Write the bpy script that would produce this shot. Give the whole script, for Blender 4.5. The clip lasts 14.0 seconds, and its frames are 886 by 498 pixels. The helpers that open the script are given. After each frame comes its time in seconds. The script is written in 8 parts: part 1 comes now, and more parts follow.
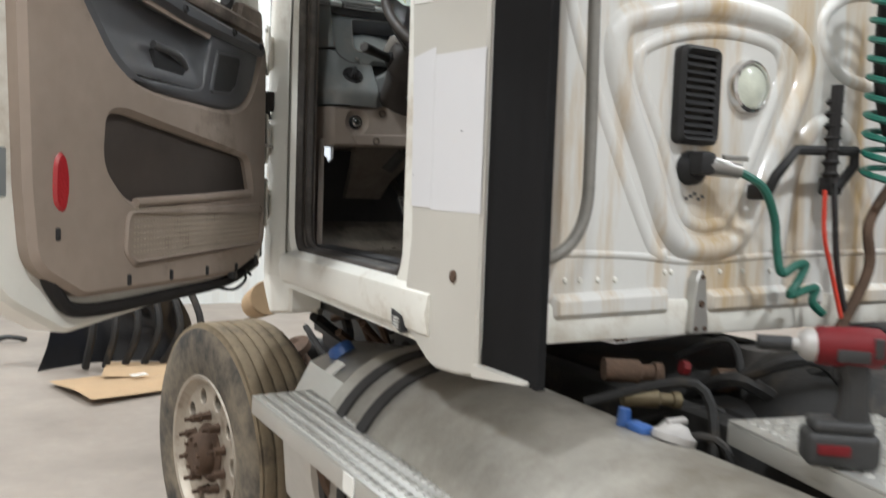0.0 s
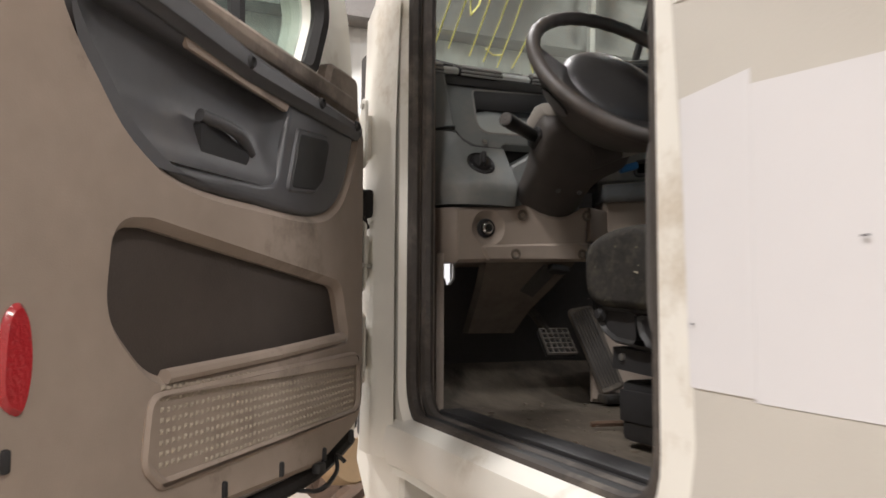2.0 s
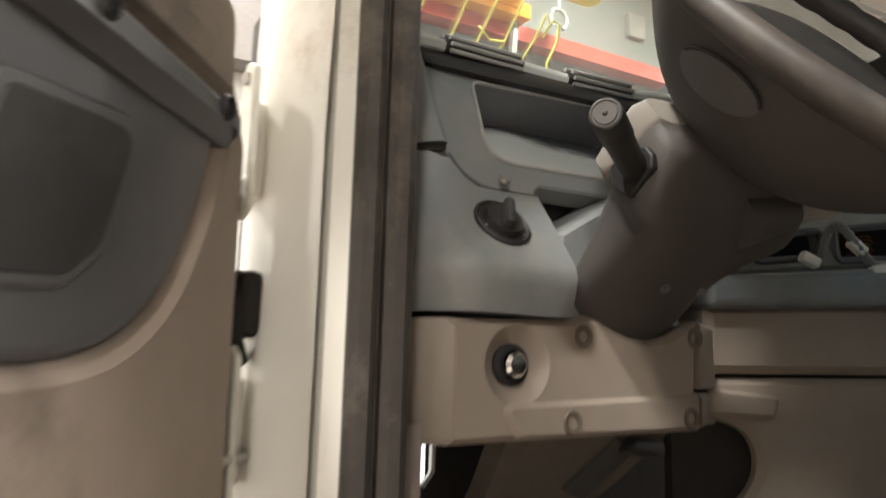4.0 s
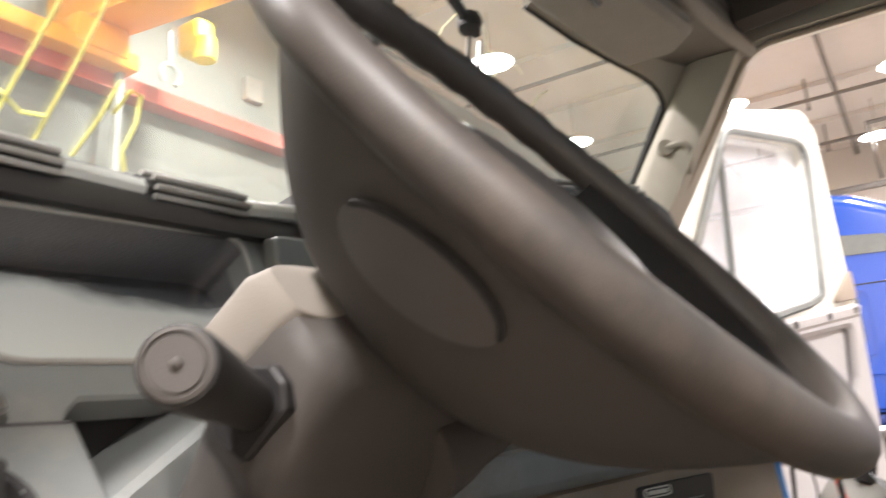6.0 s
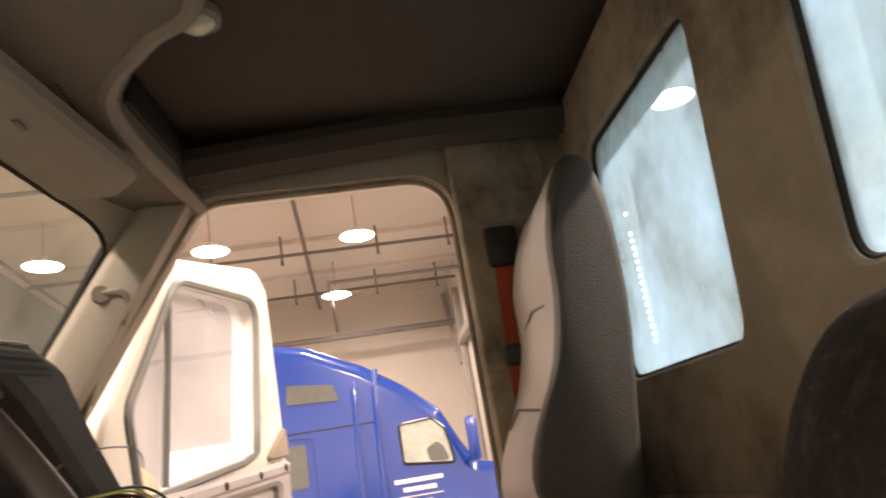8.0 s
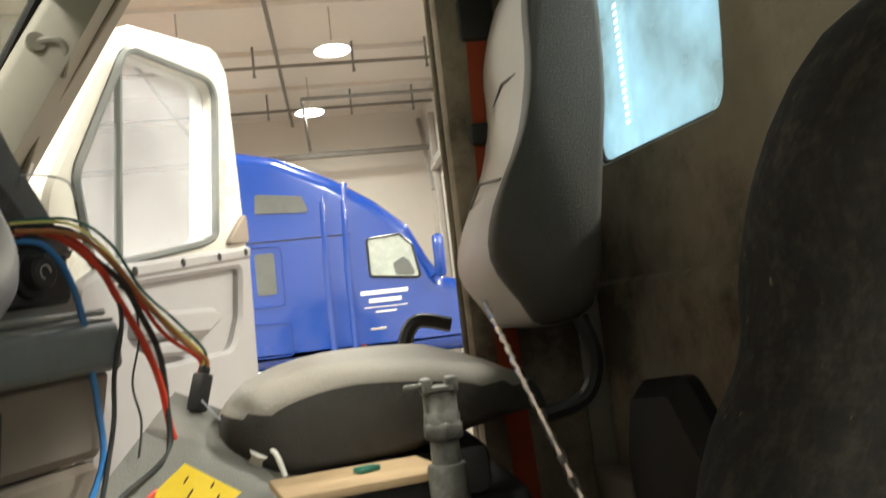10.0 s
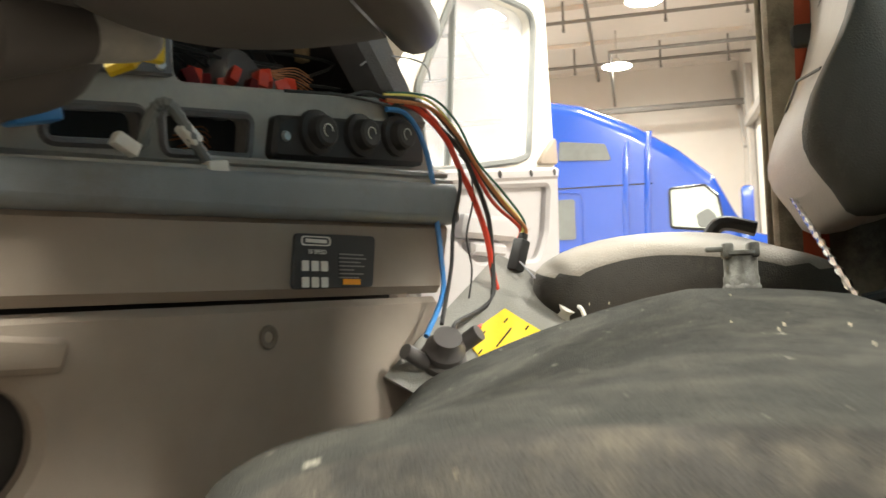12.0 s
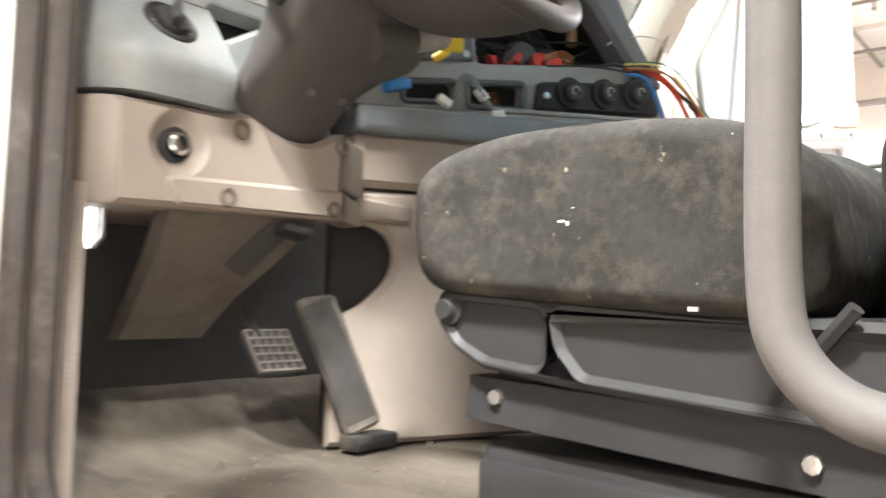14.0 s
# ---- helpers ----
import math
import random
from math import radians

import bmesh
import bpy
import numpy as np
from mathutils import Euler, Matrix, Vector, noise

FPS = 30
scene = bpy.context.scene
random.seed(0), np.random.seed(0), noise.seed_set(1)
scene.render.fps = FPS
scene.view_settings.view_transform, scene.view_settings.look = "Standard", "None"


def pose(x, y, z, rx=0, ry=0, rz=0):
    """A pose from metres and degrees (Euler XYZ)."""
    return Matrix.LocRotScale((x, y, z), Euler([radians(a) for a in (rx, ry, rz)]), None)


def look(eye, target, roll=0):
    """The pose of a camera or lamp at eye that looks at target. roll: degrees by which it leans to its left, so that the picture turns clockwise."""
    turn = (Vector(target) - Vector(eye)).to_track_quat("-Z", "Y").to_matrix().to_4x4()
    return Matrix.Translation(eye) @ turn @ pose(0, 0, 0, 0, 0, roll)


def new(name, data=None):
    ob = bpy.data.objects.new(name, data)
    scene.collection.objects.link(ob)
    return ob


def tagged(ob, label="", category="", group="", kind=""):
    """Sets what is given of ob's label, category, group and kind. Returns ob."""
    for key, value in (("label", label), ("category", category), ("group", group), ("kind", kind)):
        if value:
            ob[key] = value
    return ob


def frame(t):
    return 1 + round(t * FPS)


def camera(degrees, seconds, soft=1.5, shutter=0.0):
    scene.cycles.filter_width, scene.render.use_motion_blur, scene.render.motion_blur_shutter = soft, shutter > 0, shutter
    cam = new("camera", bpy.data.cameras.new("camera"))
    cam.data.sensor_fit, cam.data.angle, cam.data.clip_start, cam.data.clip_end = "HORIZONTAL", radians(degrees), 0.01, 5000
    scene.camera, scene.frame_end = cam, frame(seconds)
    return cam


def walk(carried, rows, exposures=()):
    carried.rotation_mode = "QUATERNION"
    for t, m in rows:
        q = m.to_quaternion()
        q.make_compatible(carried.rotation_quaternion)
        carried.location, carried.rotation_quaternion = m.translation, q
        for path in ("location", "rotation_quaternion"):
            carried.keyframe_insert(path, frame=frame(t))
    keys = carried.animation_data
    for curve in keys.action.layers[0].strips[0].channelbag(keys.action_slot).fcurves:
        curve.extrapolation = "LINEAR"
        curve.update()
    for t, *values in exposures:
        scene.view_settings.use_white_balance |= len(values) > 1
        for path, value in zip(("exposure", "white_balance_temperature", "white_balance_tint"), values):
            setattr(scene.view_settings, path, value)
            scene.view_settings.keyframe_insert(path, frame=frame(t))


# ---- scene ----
cam = camera(59.4, 14.0, shutter=0.5)
PATH = [
    (0, (-1.718, 0.637, 1.507), (-0.8, 2.409, 1.377), 2.0),
    (0.5, (-1.676, 0.832, 1.545), (-0.805, 2.633, 1.542), 1.4),
    (1, (-1.608, 1.026, 1.579), (-0.775, 2.843, 1.653), 1.0),
    (1.5, (-1.59, 1.26, 1.583), (-0.794, 3.091, 1.695), 0.3),
    (2, (-1.579, 1.512, 1.581), (-0.805, 3.351, 1.717), 0.3),
    (2.2, (-1.558, 1.619, 1.566), (-0.777, 3.455, 1.707), 0.7),
    (4.3, (-1.177, 2.637, 1.815), (-0.091, 4.281, 2.161), 0.9),
    (4.5, (-1.122, 2.698, 1.858), (0.044, 4.287, 2.199), -0.0),
    (5, (-1.03, 2.781, 1.903), (0.313, 4.217, 2.267), -1.3),
    (5.5, (-0.996, 2.8, 1.928), (0.511, 4.056, 2.317), -3.0),
    (6, (-0.985, 2.792, 1.957), (0.682, 3.805, 2.4), -4.8),
    (6.5, (-0.956, 2.786, 1.987), (0.844, 3.486, 2.505), -7.0),
    (7, (-0.94, 2.77, 2.015), (0.935, 3.128, 2.611), -9.0),
    (7.5, (-0.921, 2.741, 2.013), (0.978, 2.771, 2.638), -9.8),
    (8.1, (-0.879, 2.709, 2.0), (1.005, 2.415, 2.603), -9.7),
    (10.3, (-0.782, 2.691, 1.878), (1.204, 2.483, 2.0), -5.9),
    (10.5, (-0.78, 2.699, 1.858), (1.213, 2.574, 1.964), -5.3),
    (11, (-0.789, 2.731, 1.804), (1.206, 2.83, 1.903), -3.6),
    (11.5, (-0.818, 2.761, 1.782), (1.156, 3.06, 1.894), -2.0),
    (12, (-0.907, 2.716, 1.759), (1.03, 3.192, 1.9), -1.6),
    (12.5, (-1.041, 2.635, 1.699), (0.846, 3.278, 1.86), -0.9),
    (12.7, (-1.063, 2.596, 1.663), (0.795, 3.319, 1.822), -0.2),
    (13, (-1.111, 2.539, 1.618), (0.704, 3.365, 1.771), -0.2),
    (13.2, (-1.129, 2.482, 1.598), (0.63, 3.42, 1.76), 0.0),
    (13.5, (-1.176, 2.431, 1.588), (0.526, 3.469, 1.738), 0.7),
    (14, (-1.287, 2.321, 1.568), (0.248, 3.597, 1.699), 1.5),
]
walk(cam, [(t, look(eye, target, roll)) for t, eye, target, roll in PATH],
     exposures=[(0.0, -0.4, 5900, 7), (1.0, -0.42, 6250, 9), (2.2, -0.25, 6450, 14), (4.3, 0.9, 6700, 9), (5.0, 1.45, 6250, 7), (5.6, 1.45, 6350, 13), (6.0, 1.15, 6600, 15),
                (6.5, 0.65, 6700, 13), (7.0, 0.5, 6700, 12), (8.1, 0.6, 8500, 26), (10.3, 0.65, 6900, 1), (11.5, 1.25, 7000, 5), (12.5, 1.5, 6700, 5),
                (13.2, 2.15, 6050, 2), (14.0, 2.3, 6250, 10)])
# world, light and exposure
world = bpy.data.worlds.new("hall_air")
scene.world = world
world.use_nodes = True
world.node_tree.nodes["Background"].inputs[0].default_value = (0.9, 0.95, 1.0, 1)
world.node_tree.nodes["Background"].inputs[1].default_value = 0.25


# ---- materials ----
def mat(name, color, rough=0.5, metal=0.0, var=0.12, scale=6.0, bump=0.0, bscale=120.0, dirt=None, dirt_scale=2.0,
        dirt_cut=0.62, spec=0.5, coat=0.0, stretch=(1, 1, 1), per_object=0.0, soft=0.09, fleck=None, rib=0.0):
    """A painted, moulded or worn surface: two scales of colour change, a stain colour and a fine relief."""
    m = bpy.data.materials.new(name)
    m.use_nodes = True
    nt = m.node_tree
    N, L = nt.nodes, nt.links
    b = N["Principled BSDF"]
    b.inputs["Metallic"].default_value = metal
    b.inputs["Specular IOR Level"].default_value = spec
    b.inputs["Coat Weight"].default_value = coat
    b.inputs["Coat Roughness"].default_value = 0.08
    tc = N.new("ShaderNodeTexCoord")
    mp = N.new("ShaderNodeMapping")
    mp.inputs["Scale"].default_value = stretch
    L.new(tc.outputs["Object"], mp.inputs[0])
    n1 = N.new("ShaderNodeTexNoise")
    n1.inputs["Scale"].default_value, n1.inputs["Detail"].default_value, n1.inputs["Roughness"].default_value = scale, 6, 0.62
    L.new(mp.outputs[0], n1.inputs["Vector"])
    n2 = N.new("ShaderNodeTexNoise")
    n2.inputs["Scale"].default_value, n2.inputs["Detail"].default_value = scale * 9, 3
    L.new(mp.outputs[0], n2.inputs["Vector"])
    ad = N.new("ShaderNodeMath")
    ad.operation = "MULTIPLY_ADD"
    L.new(n2.outputs["Fac"], ad.inputs[0])
    ad.inputs[1].default_value = 0.4
    L.new(n1.outputs["Fac"], ad.inputs[2])
    ramp = N.new("ShaderNodeMapRange")
    ramp.inputs["From Min"].default_value, ramp.inputs["From Max"].default_value = 0.35, 1.05
    ramp.inputs["To Min"].default_value, ramp.inputs["To Max"].default_value = 1 - var, 1 + var
    L.new(ad.outputs[0], ramp.inputs["Value"])
    mul = N.new("ShaderNodeVectorMath")
    mul.operation = "SCALE"
    mul.inputs[0].default_value = color
    L.new(ramp.outputs[0], mul.inputs["Scale"])
    out = mul.outputs[0]
    if per_object:
        oi = N.new("ShaderNodeObjectInfo")
        mr = N.new("ShaderNodeMapRange")
        mr.inputs["To Min"].default_value, mr.inputs["To Max"].default_value = 1 - per_object, 1 + per_object
        L.new(oi.outputs["Random"], mr.inputs["Value"])
        m2 = N.new("ShaderNodeVectorMath")
        m2.operation = "SCALE"
        L.new(out, m2.inputs[0])
        L.new(mr.outputs[0], m2.inputs["Scale"])
        out = m2.outputs[0]
    rsock = None
    if dirt:
        n3 = N.new("ShaderNodeTexNoise")
        n3.inputs["Scale"].default_value, n3.inputs["Detail"].default_value, n3.inputs["Roughness"].default_value = dirt_scale, 9, 0.7
        L.new(mp.outputs[0], n3.inputs["Vector"])
        r3 = N.new("ShaderNodeMapRange")
        r3.inputs["From Min"].default_value, r3.inputs["From Max"].default_value = dirt_cut - soft, dirt_cut + soft
        L.new(n3.outputs["Fac"], r3.inputs["Value"])
        mx = N.new("ShaderNodeMix")
        mx.data_type = "RGBA"
        L.new(r3.outputs[0], mx.inputs["Factor"])
        L.new(out, mx.inputs[6])
        mx.inputs[7].default_value = (*dirt, 1)
        out = mx.outputs[2]
    if fleck:
        n5 = N.new("ShaderNodeTexNoise")
        n5.inputs["Scale"].default_value, n5.inputs["Detail"].default_value, n5.inputs["Roughness"].default_value = fleck[1], 4, 0.6
        L.new(mp.outputs[0], n5.inputs["Vector"])
        r5 = N.new("ShaderNodeMapRange")
        r5.inputs["From Min"].default_value, r5.inputs["From Max"].default_value = fleck[2] - 0.02, fleck[2] + 0.05
        L.new(n5.outputs["Fac"], r5.inputs["Value"])
        m5 = N.new("ShaderNodeMix")
        m5.data_type = "RGBA"
        L.new(r5.outputs[0], m5.inputs["Factor"])
        L.new(out, m5.inputs[6])
        m5.inputs[7].default_value = (*fleck[0], 1)
        out = m5.outputs[2]
    if rib:
        wv = N.new("ShaderNodeTexWave")
        wv.bands_direction = "Y"
        wv.inputs["Scale"].default_value, wv.inputs["Distortion"].default_value, wv.inputs["Detail"].default_value = rib, 1.2, 2
        L.new(tc.outputs["Object"], wv.inputs["Vector"])
        r6 = N.new("ShaderNodeMapRange")
        r6.inputs["To Min"].default_value, r6.inputs["To Max"].default_value = 0.95, 1.03
        L.new(wv.outputs["Fac"], r6.inputs["Value"])
        m6 = N.new("ShaderNodeVectorMath")
        m6.operation = "SCALE"
        L.new(out, m6.inputs[0])
        L.new(r6.outputs[0], m6.inputs["Scale"])
        out = m6.outputs[0]
    L.new(out, b.inputs["Base Color"])
    rr = N.new("ShaderNodeMapRange")
    rr.inputs["To Min"].default_value, rr.inputs["To Max"].default_value = max(0.02, rough - 0.1), min(1, rough + 0.1)
    L.new(n1.outputs["Fac"], rr.inputs["Value"])
    L.new(rr.outputs[0], b.inputs["Roughness"])
    if bump:
        n4 = N.new("ShaderNodeTexNoise")
        n4.inputs["Scale"].default_value, n4.inputs["Detail"].default_value = bscale, 2
        L.new(mp.outputs[0], n4.inputs["Vector"])
        bp = N.new("ShaderNodeBump")
        bp.inputs["Strength"].default_value, bp.inputs["Distance"].default_value = bump, 0.004
        L.new(n4.outputs["Fac"], bp.inputs["Height"])
        L.new(bp.outputs[0], b.inputs["Normal"])
    return m


def glow(name, color, strength):
    m = bpy.data.materials.new(name)
    m.use_nodes = True
    b = m.node_tree.nodes["Principled BSDF"]
    b.inputs["Base Color"].default_value = (*color, 1)
    b.inputs["Emission Color"].default_value = (*color, 1)
    b.inputs["Emission Strength"].default_value = strength
    return m


def glass(name, tint, rough=0.02, film=(0.8, 0.9, 0.9), film_amount=0.08, spread=0.5):
    """A pane: clear tinted glass with a thin, uneven film of dust."""
    m = bpy.data.materials.new(name)
    m.use_nodes = True
    nt = m.node_tree
    N, L = nt.nodes, nt.links
    N.remove(N["Principled BSDF"])
    tr = N.new("ShaderNodeBsdfTransparent")
    tr.inputs[0].default_value = (*tint, 1)
    gl = N.new("ShaderNodeBsdfGlossy")
    gl.inputs["Roughness"].default_value = rough
    lw = N.new("ShaderNodeLayerWeight")
    pw = N.new("ShaderNodeMath")
    pw.operation = "POWER"
    L.new(lw.outputs["Facing"], pw.inputs[0])
    pw.inputs[1].default_value = 5.0
    fr = N.new("ShaderNodeMath")
    fr.operation = "MULTIPLY_ADD"
    L.new(pw.outputs[0], fr.inputs[0])
    fr.inputs[1].default_value, fr.inputs[2].default_value = 0.7, 0.05
    m1 = N.new("ShaderNodeMixShader")
    L.new(fr.outputs[0], m1.inputs[0])
    L.new(tr.outputs[0], m1.inputs[1])
    L.new(gl.outputs[0], m1.inputs[2])
    df = N.new("ShaderNodeBsdfDiffuse")
    df.inputs[0].default_value = (*film, 1)
    tl = N.new("ShaderNodeBsdfTranslucent")
    tl.inputs[0].default_value = (*film, 1)
    m3 = N.new("ShaderNodeMixShader")
    L.new(df.outputs[0], m3.inputs[1])
    L.new(tl.outputs[0], m3.inputs[2])
    tc = N.new("ShaderNodeTexCoord")
    nz = N.new("ShaderNodeTexNoise")
    nz.inputs["Scale"].default_value, nz.inputs["Detail"].default_value = 5, 8
    L.new(tc.outputs["Object"], nz.inputs["Vector"])
    mr = N.new("ShaderNodeMapRange")
    mr.inputs["From Min"].default_value, mr.inputs["From Max"].default_value = 0.3, 0.75
    mr.inputs["To Min"].default_value, mr.inputs["To Max"].default_value = film_amount * (1 - spread), film_amount * (1 + spread)
    L.new(nz.outputs["Fac"], mr.inputs["Value"])
    m2 = N.new("ShaderNodeMixShader")
    L.new(mr.outputs[0], m2.inputs[0])
    L.new(m1.outputs[0], m2.inputs[1])
    L.new(m3.outputs[0], m2.inputs[2])
    L.new(m2.outputs[0], N["Material Output"].inputs[0])
    return m


WHITE = mat("aged_white_paint", (0.76, 0.735, 0.665), 0.38, 0, 0.05, 2.0, 0.06, 200, dirt=(0.42, 0.34, 0.24), dirt_scale=2.6, dirt_cut=0.64, coat=0.25)
RUSTY = mat("rust_streaked_white_paint", (0.66, 0.645, 0.61), 0.34, 0, 0.05, 2.0, 0.06, 200, dirt=(0.46, 0.29, 0.09), dirt_scale=3.4, dirt_cut=0.575, coat=0.5, stretch=(1.7, 1, 0.16), soft=0.10, fleck=((0.16, 0.075, 0.03), 26, 0.735))
FAIRING = mat("chalky_cream_paint", (0.50, 0.472, 0.42), 0.5, 0, 0.04, 1.6, 0.05, 220, dirt=(0.55, 0.5, 0.4), dirt_scale=1.5, dirt_cut=0.7)
TAPE = mat("white_masking_film", (0.63, 0.615, 0.615), 0.45, 0, 0.02, 3.0)
RUBBER = mat("black_rubber", (0.022, 0.02, 0.019), 0.6, 0, 0.25, 9.0, 0.2, 90, spec=0.2)
FLAP = mat("black_fairing_flap", (0.011, 0.0105, 0.0105), 0.8, 0, 0.3, 5.0, 0.2, 150, spec=0.1, stretch=(1, 6, 0.6))
TAN = mat("tan_moulded_trim", (0.275, 0.226, 0.186), 0.62, 0, 0.16, 2.4, 0.12, 600, dirt=(0.09, 0.068, 0.05), dirt_scale=2.3, dirt_cut=0.66, spec=0.35)
# tan trim darkened to carry the footwell's shade, with grime patches
DIMTAN = mat("dimmed_grimy_tan_trim", (0.15, 0.128, 0.106), 0.7, 0, 0.25, 5.0, 0.15, 500, dirt=(0.075, 0.062, 0.05), dirt_scale=5, dirt_cut=0.58, spec=0.25, soft=0.13)
DOORTAN = mat("tan_door_trim", (0.305, 0.243, 0.197), 0.62, 0, 0.18, 2.4, 0.14, 600, dirt=(0.085, 0.066, 0.05), dirt_scale=2.1, dirt_cut=0.63, spec=0.3)
DOORGREY = mat("glossy_door_charcoal", (0.082, 0.080, 0.082), 0.36, 0, 0.2, 4.0, 0.08, 700, dirt=(0.1, 0.092, 0.085), dirt_scale=5, dirt_cut=0.66, spec=0.4)
# brown darkened so the pocket's depth shade sits in its colour
TANDARK = mat("shaded_pocket_brown", (0.062, 0.05, 0.042), 0.75, 0, 0.2, 3.0, 0.3, 300, spec=0.25)
GREY = mat("grey_moulded_plastic", (0.185, 0.195, 0.192), 0.48, 0, 0.12, 2.6, 0.14, 700, dirt=(0.25, 0.24, 0.22), dirt_scale=4, dirt_cut=0.62, spec=0.5)
DARKGREY = mat("dark_grey_trim", (0.10, 0.10, 0.106), 0.45, 0, 0.2, 4.0, 0.3, 380, dirt=(0.13, 0.115, 0.1), dirt_scale=4, dirt_cut=0.62)
COLUMN = mat("charcoal_column_plastic", (0.076, 0.068, 0.063), 0.58, 0, 0.16, 3.0, 0.1, 900, spec=0.35, dirt=(0.13, 0.115, 0.1), dirt_scale=4, dirt_cut=0.7)
LEATHER = mat("worn_wheel_rim", (0.06, 0.051, 0.045), 0.5, 0, 0.2, 6.0, 0.07, 900, dirt=(0.1, 0.08, 0.065), dirt_scale=5, dirt_cut=0.66)
GREYINSERT = mat("smooth_grey_insert", (0.095, 0.086, 0.083), 0.4, 0, 0.12, 4.0, 0.05, 700)
TREADGREY = mat("worn_pedal_tread", (0.20, 0.18, 0.155), 0.7, 0.1, 0.35, 30.0, 0.1, 200)
DUSTPEDAL = mat("dusty_pedal_rubber", (0.05, 0.044, 0.038), 0.8, 0, 0.3, 9.0, 0.2, 300, dirt=(0.11, 0.093, 0.074), dirt_scale=12, dirt_cut=0.55, spec=0.2, soft=0.13)
BLACK = mat("matt_black_plastic", (0.028, 0.027, 0.027), 0.5, 0, 0.2, 5.0, 0.1, 500, spec=0.25)
JAMB = mat("brown_jamb_lining", (0.27, 0.23, 0.197), 0.7, 0, 0.25, 4.0, 0.2, 200, spec=0.25)
SEALBROWN = mat("dusty_door_seal", (0.055, 0.047, 0.041), 0.65, 0, 0.3, 9.0, 0.2, 90, spec=0.25, dirt=(0.14, 0.12, 0.10), dirt_scale=6, dirt_cut=0.6)
# dark colour standing in for shade in hollows and behind panels
VOID = mat("cavity_shade", (0.06, 0.056, 0.052), 0.9, 0, 0.3, 6.0)
HEAD = mat("dark_headliner", (0.075, 0.064, 0.056), 0.9, 0, 0.15, 3.0, 0.4, 500, spec=0.1)
VISOR = mat("visor_vinyl", (0.25, 0.224, 0.196), 0.7, 0, 0.1, 3.0, 0.12, 700, spec=0.2)
PILLAR = mat("pillar_trim", (0.33, 0.30, 0.25), 0.6, 0, 0.1, 3.0, 0.12, 700, spec=0.3)
WALLTRIM = mat("stained_back_trim", (0.35, 0.295, 0.23), 0.85, 0, 0.25, 2.5, 0.4, 260, dirt=(0.12, 0.096, 0.073), dirt_scale=2.5, dirt_cut=0.55, spec=0.15)
SEAT = mat("black_woven_seat_cloth", (0.034, 0.032, 0.029), 0.92, 0, 0.55, 14.0, 0.3, 900, dirt=(0.085, 0.075, 0.058), dirt_scale=34, dirt_cut=0.62, spec=0.12, soft=0.14, fleck=((0.30, 0.25, 0.17), 60, 0.715), rib=105.0)
SEATTOP = mat("dusty_seat_cloth", (0.033, 0.033, 0.029), 0.95, 0, 0.6, 22.0, 0.45, 900, dirt=(0.066, 0.063, 0.052), dirt_scale=24, dirt_cut=0.61, spec=0.12, soft=0.14, fleck=((0.3, 0.28, 0.23), 70, 0.70), rib=105.0)
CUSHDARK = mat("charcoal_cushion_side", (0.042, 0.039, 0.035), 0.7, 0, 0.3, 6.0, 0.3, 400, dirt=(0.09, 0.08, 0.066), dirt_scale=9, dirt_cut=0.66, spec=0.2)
LEVERGREY = mat("oily_lever_steel", (0.13, 0.128, 0.112), 0.55, 0.3, 0.3, 14.0, 0.2, 200, dirt=(0.05, 0.045, 0.04), dirt_scale=16, dirt_cut=0.55)
HUBPAD = mat("scuffed_horn_pad", (0.028, 0.026, 0.025), 0.36, 0, 0.2, 7.0, 0.15, 600, dirt=(0.11, 0.10, 0.095), dirt_scale=8, dirt_cut=0.63, spec=0.3)
VINYL = mat("grey_vinyl", (0.43, 0.39, 0.35), 0.5, 0, 0.12, 3.0, 0.3, 300, dirt=(0.2, 0.18, 0.15), dirt_scale=3, dirt_cut=0.68)
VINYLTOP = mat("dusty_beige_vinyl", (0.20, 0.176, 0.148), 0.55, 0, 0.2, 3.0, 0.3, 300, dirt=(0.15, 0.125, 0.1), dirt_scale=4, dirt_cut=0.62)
VINYLDARK = mat("charcoal_vinyl", (0.062, 0.058, 0.051), 0.6, 0, 0.2, 4.0, 0.35, 300)
STEEL = mat("bare_steel", (0.45, 0.44, 0.42), 0.35, 0.9, 0.15, 6.0, 0.1, 200)
CHROME = mat("chrome", (0.7, 0.7, 0.7), 0.12, 1.0, 0.05, 6.0)
ALU = mat("brushed_aluminium", (0.55, 0.54, 0.51), 0.42, 0.85, 0.12, 4.0, 0.12, 160, dirt=(0.3, 0.26, 0.21), dirt_scale=2.5, dirt_cut=0.68, stretch=(1, 0.3, 1))
GREYMETAL = mat("grey_painted_tube", (0.085, 0.078, 0.071), 0.62, 0.0, 0.18, 12.0, 0.1, 600, spec=0.25)
BARGREY = mat("dusty_grey_tube", (0.24, 0.225, 0.20), 0.5, 0.2, 0.2, 10.0, 0.1, 300, dirt=(0.12, 0.10, 0.08), dirt_scale=6, dirt_cut=0.6)
FRAME = mat("oily_black_chassis", (0.014, 0.013, 0.012), 0.7, 0.0, 0.5, 6.0, 0.5, 60, dirt=(0.06, 0.045, 0.03), dirt_scale=6, dirt_cut=0.6)
MAT = mat("dirty_floor_mat", (0.07, 0.058, 0.046), 0.85, 0, 0.5, 4.0, 0.8, 60, dirt=(0.125, 0.104, 0.08), dirt_scale=5.0, dirt_cut=0.5, spec=0.2, stretch=(1, 0.4, 1))
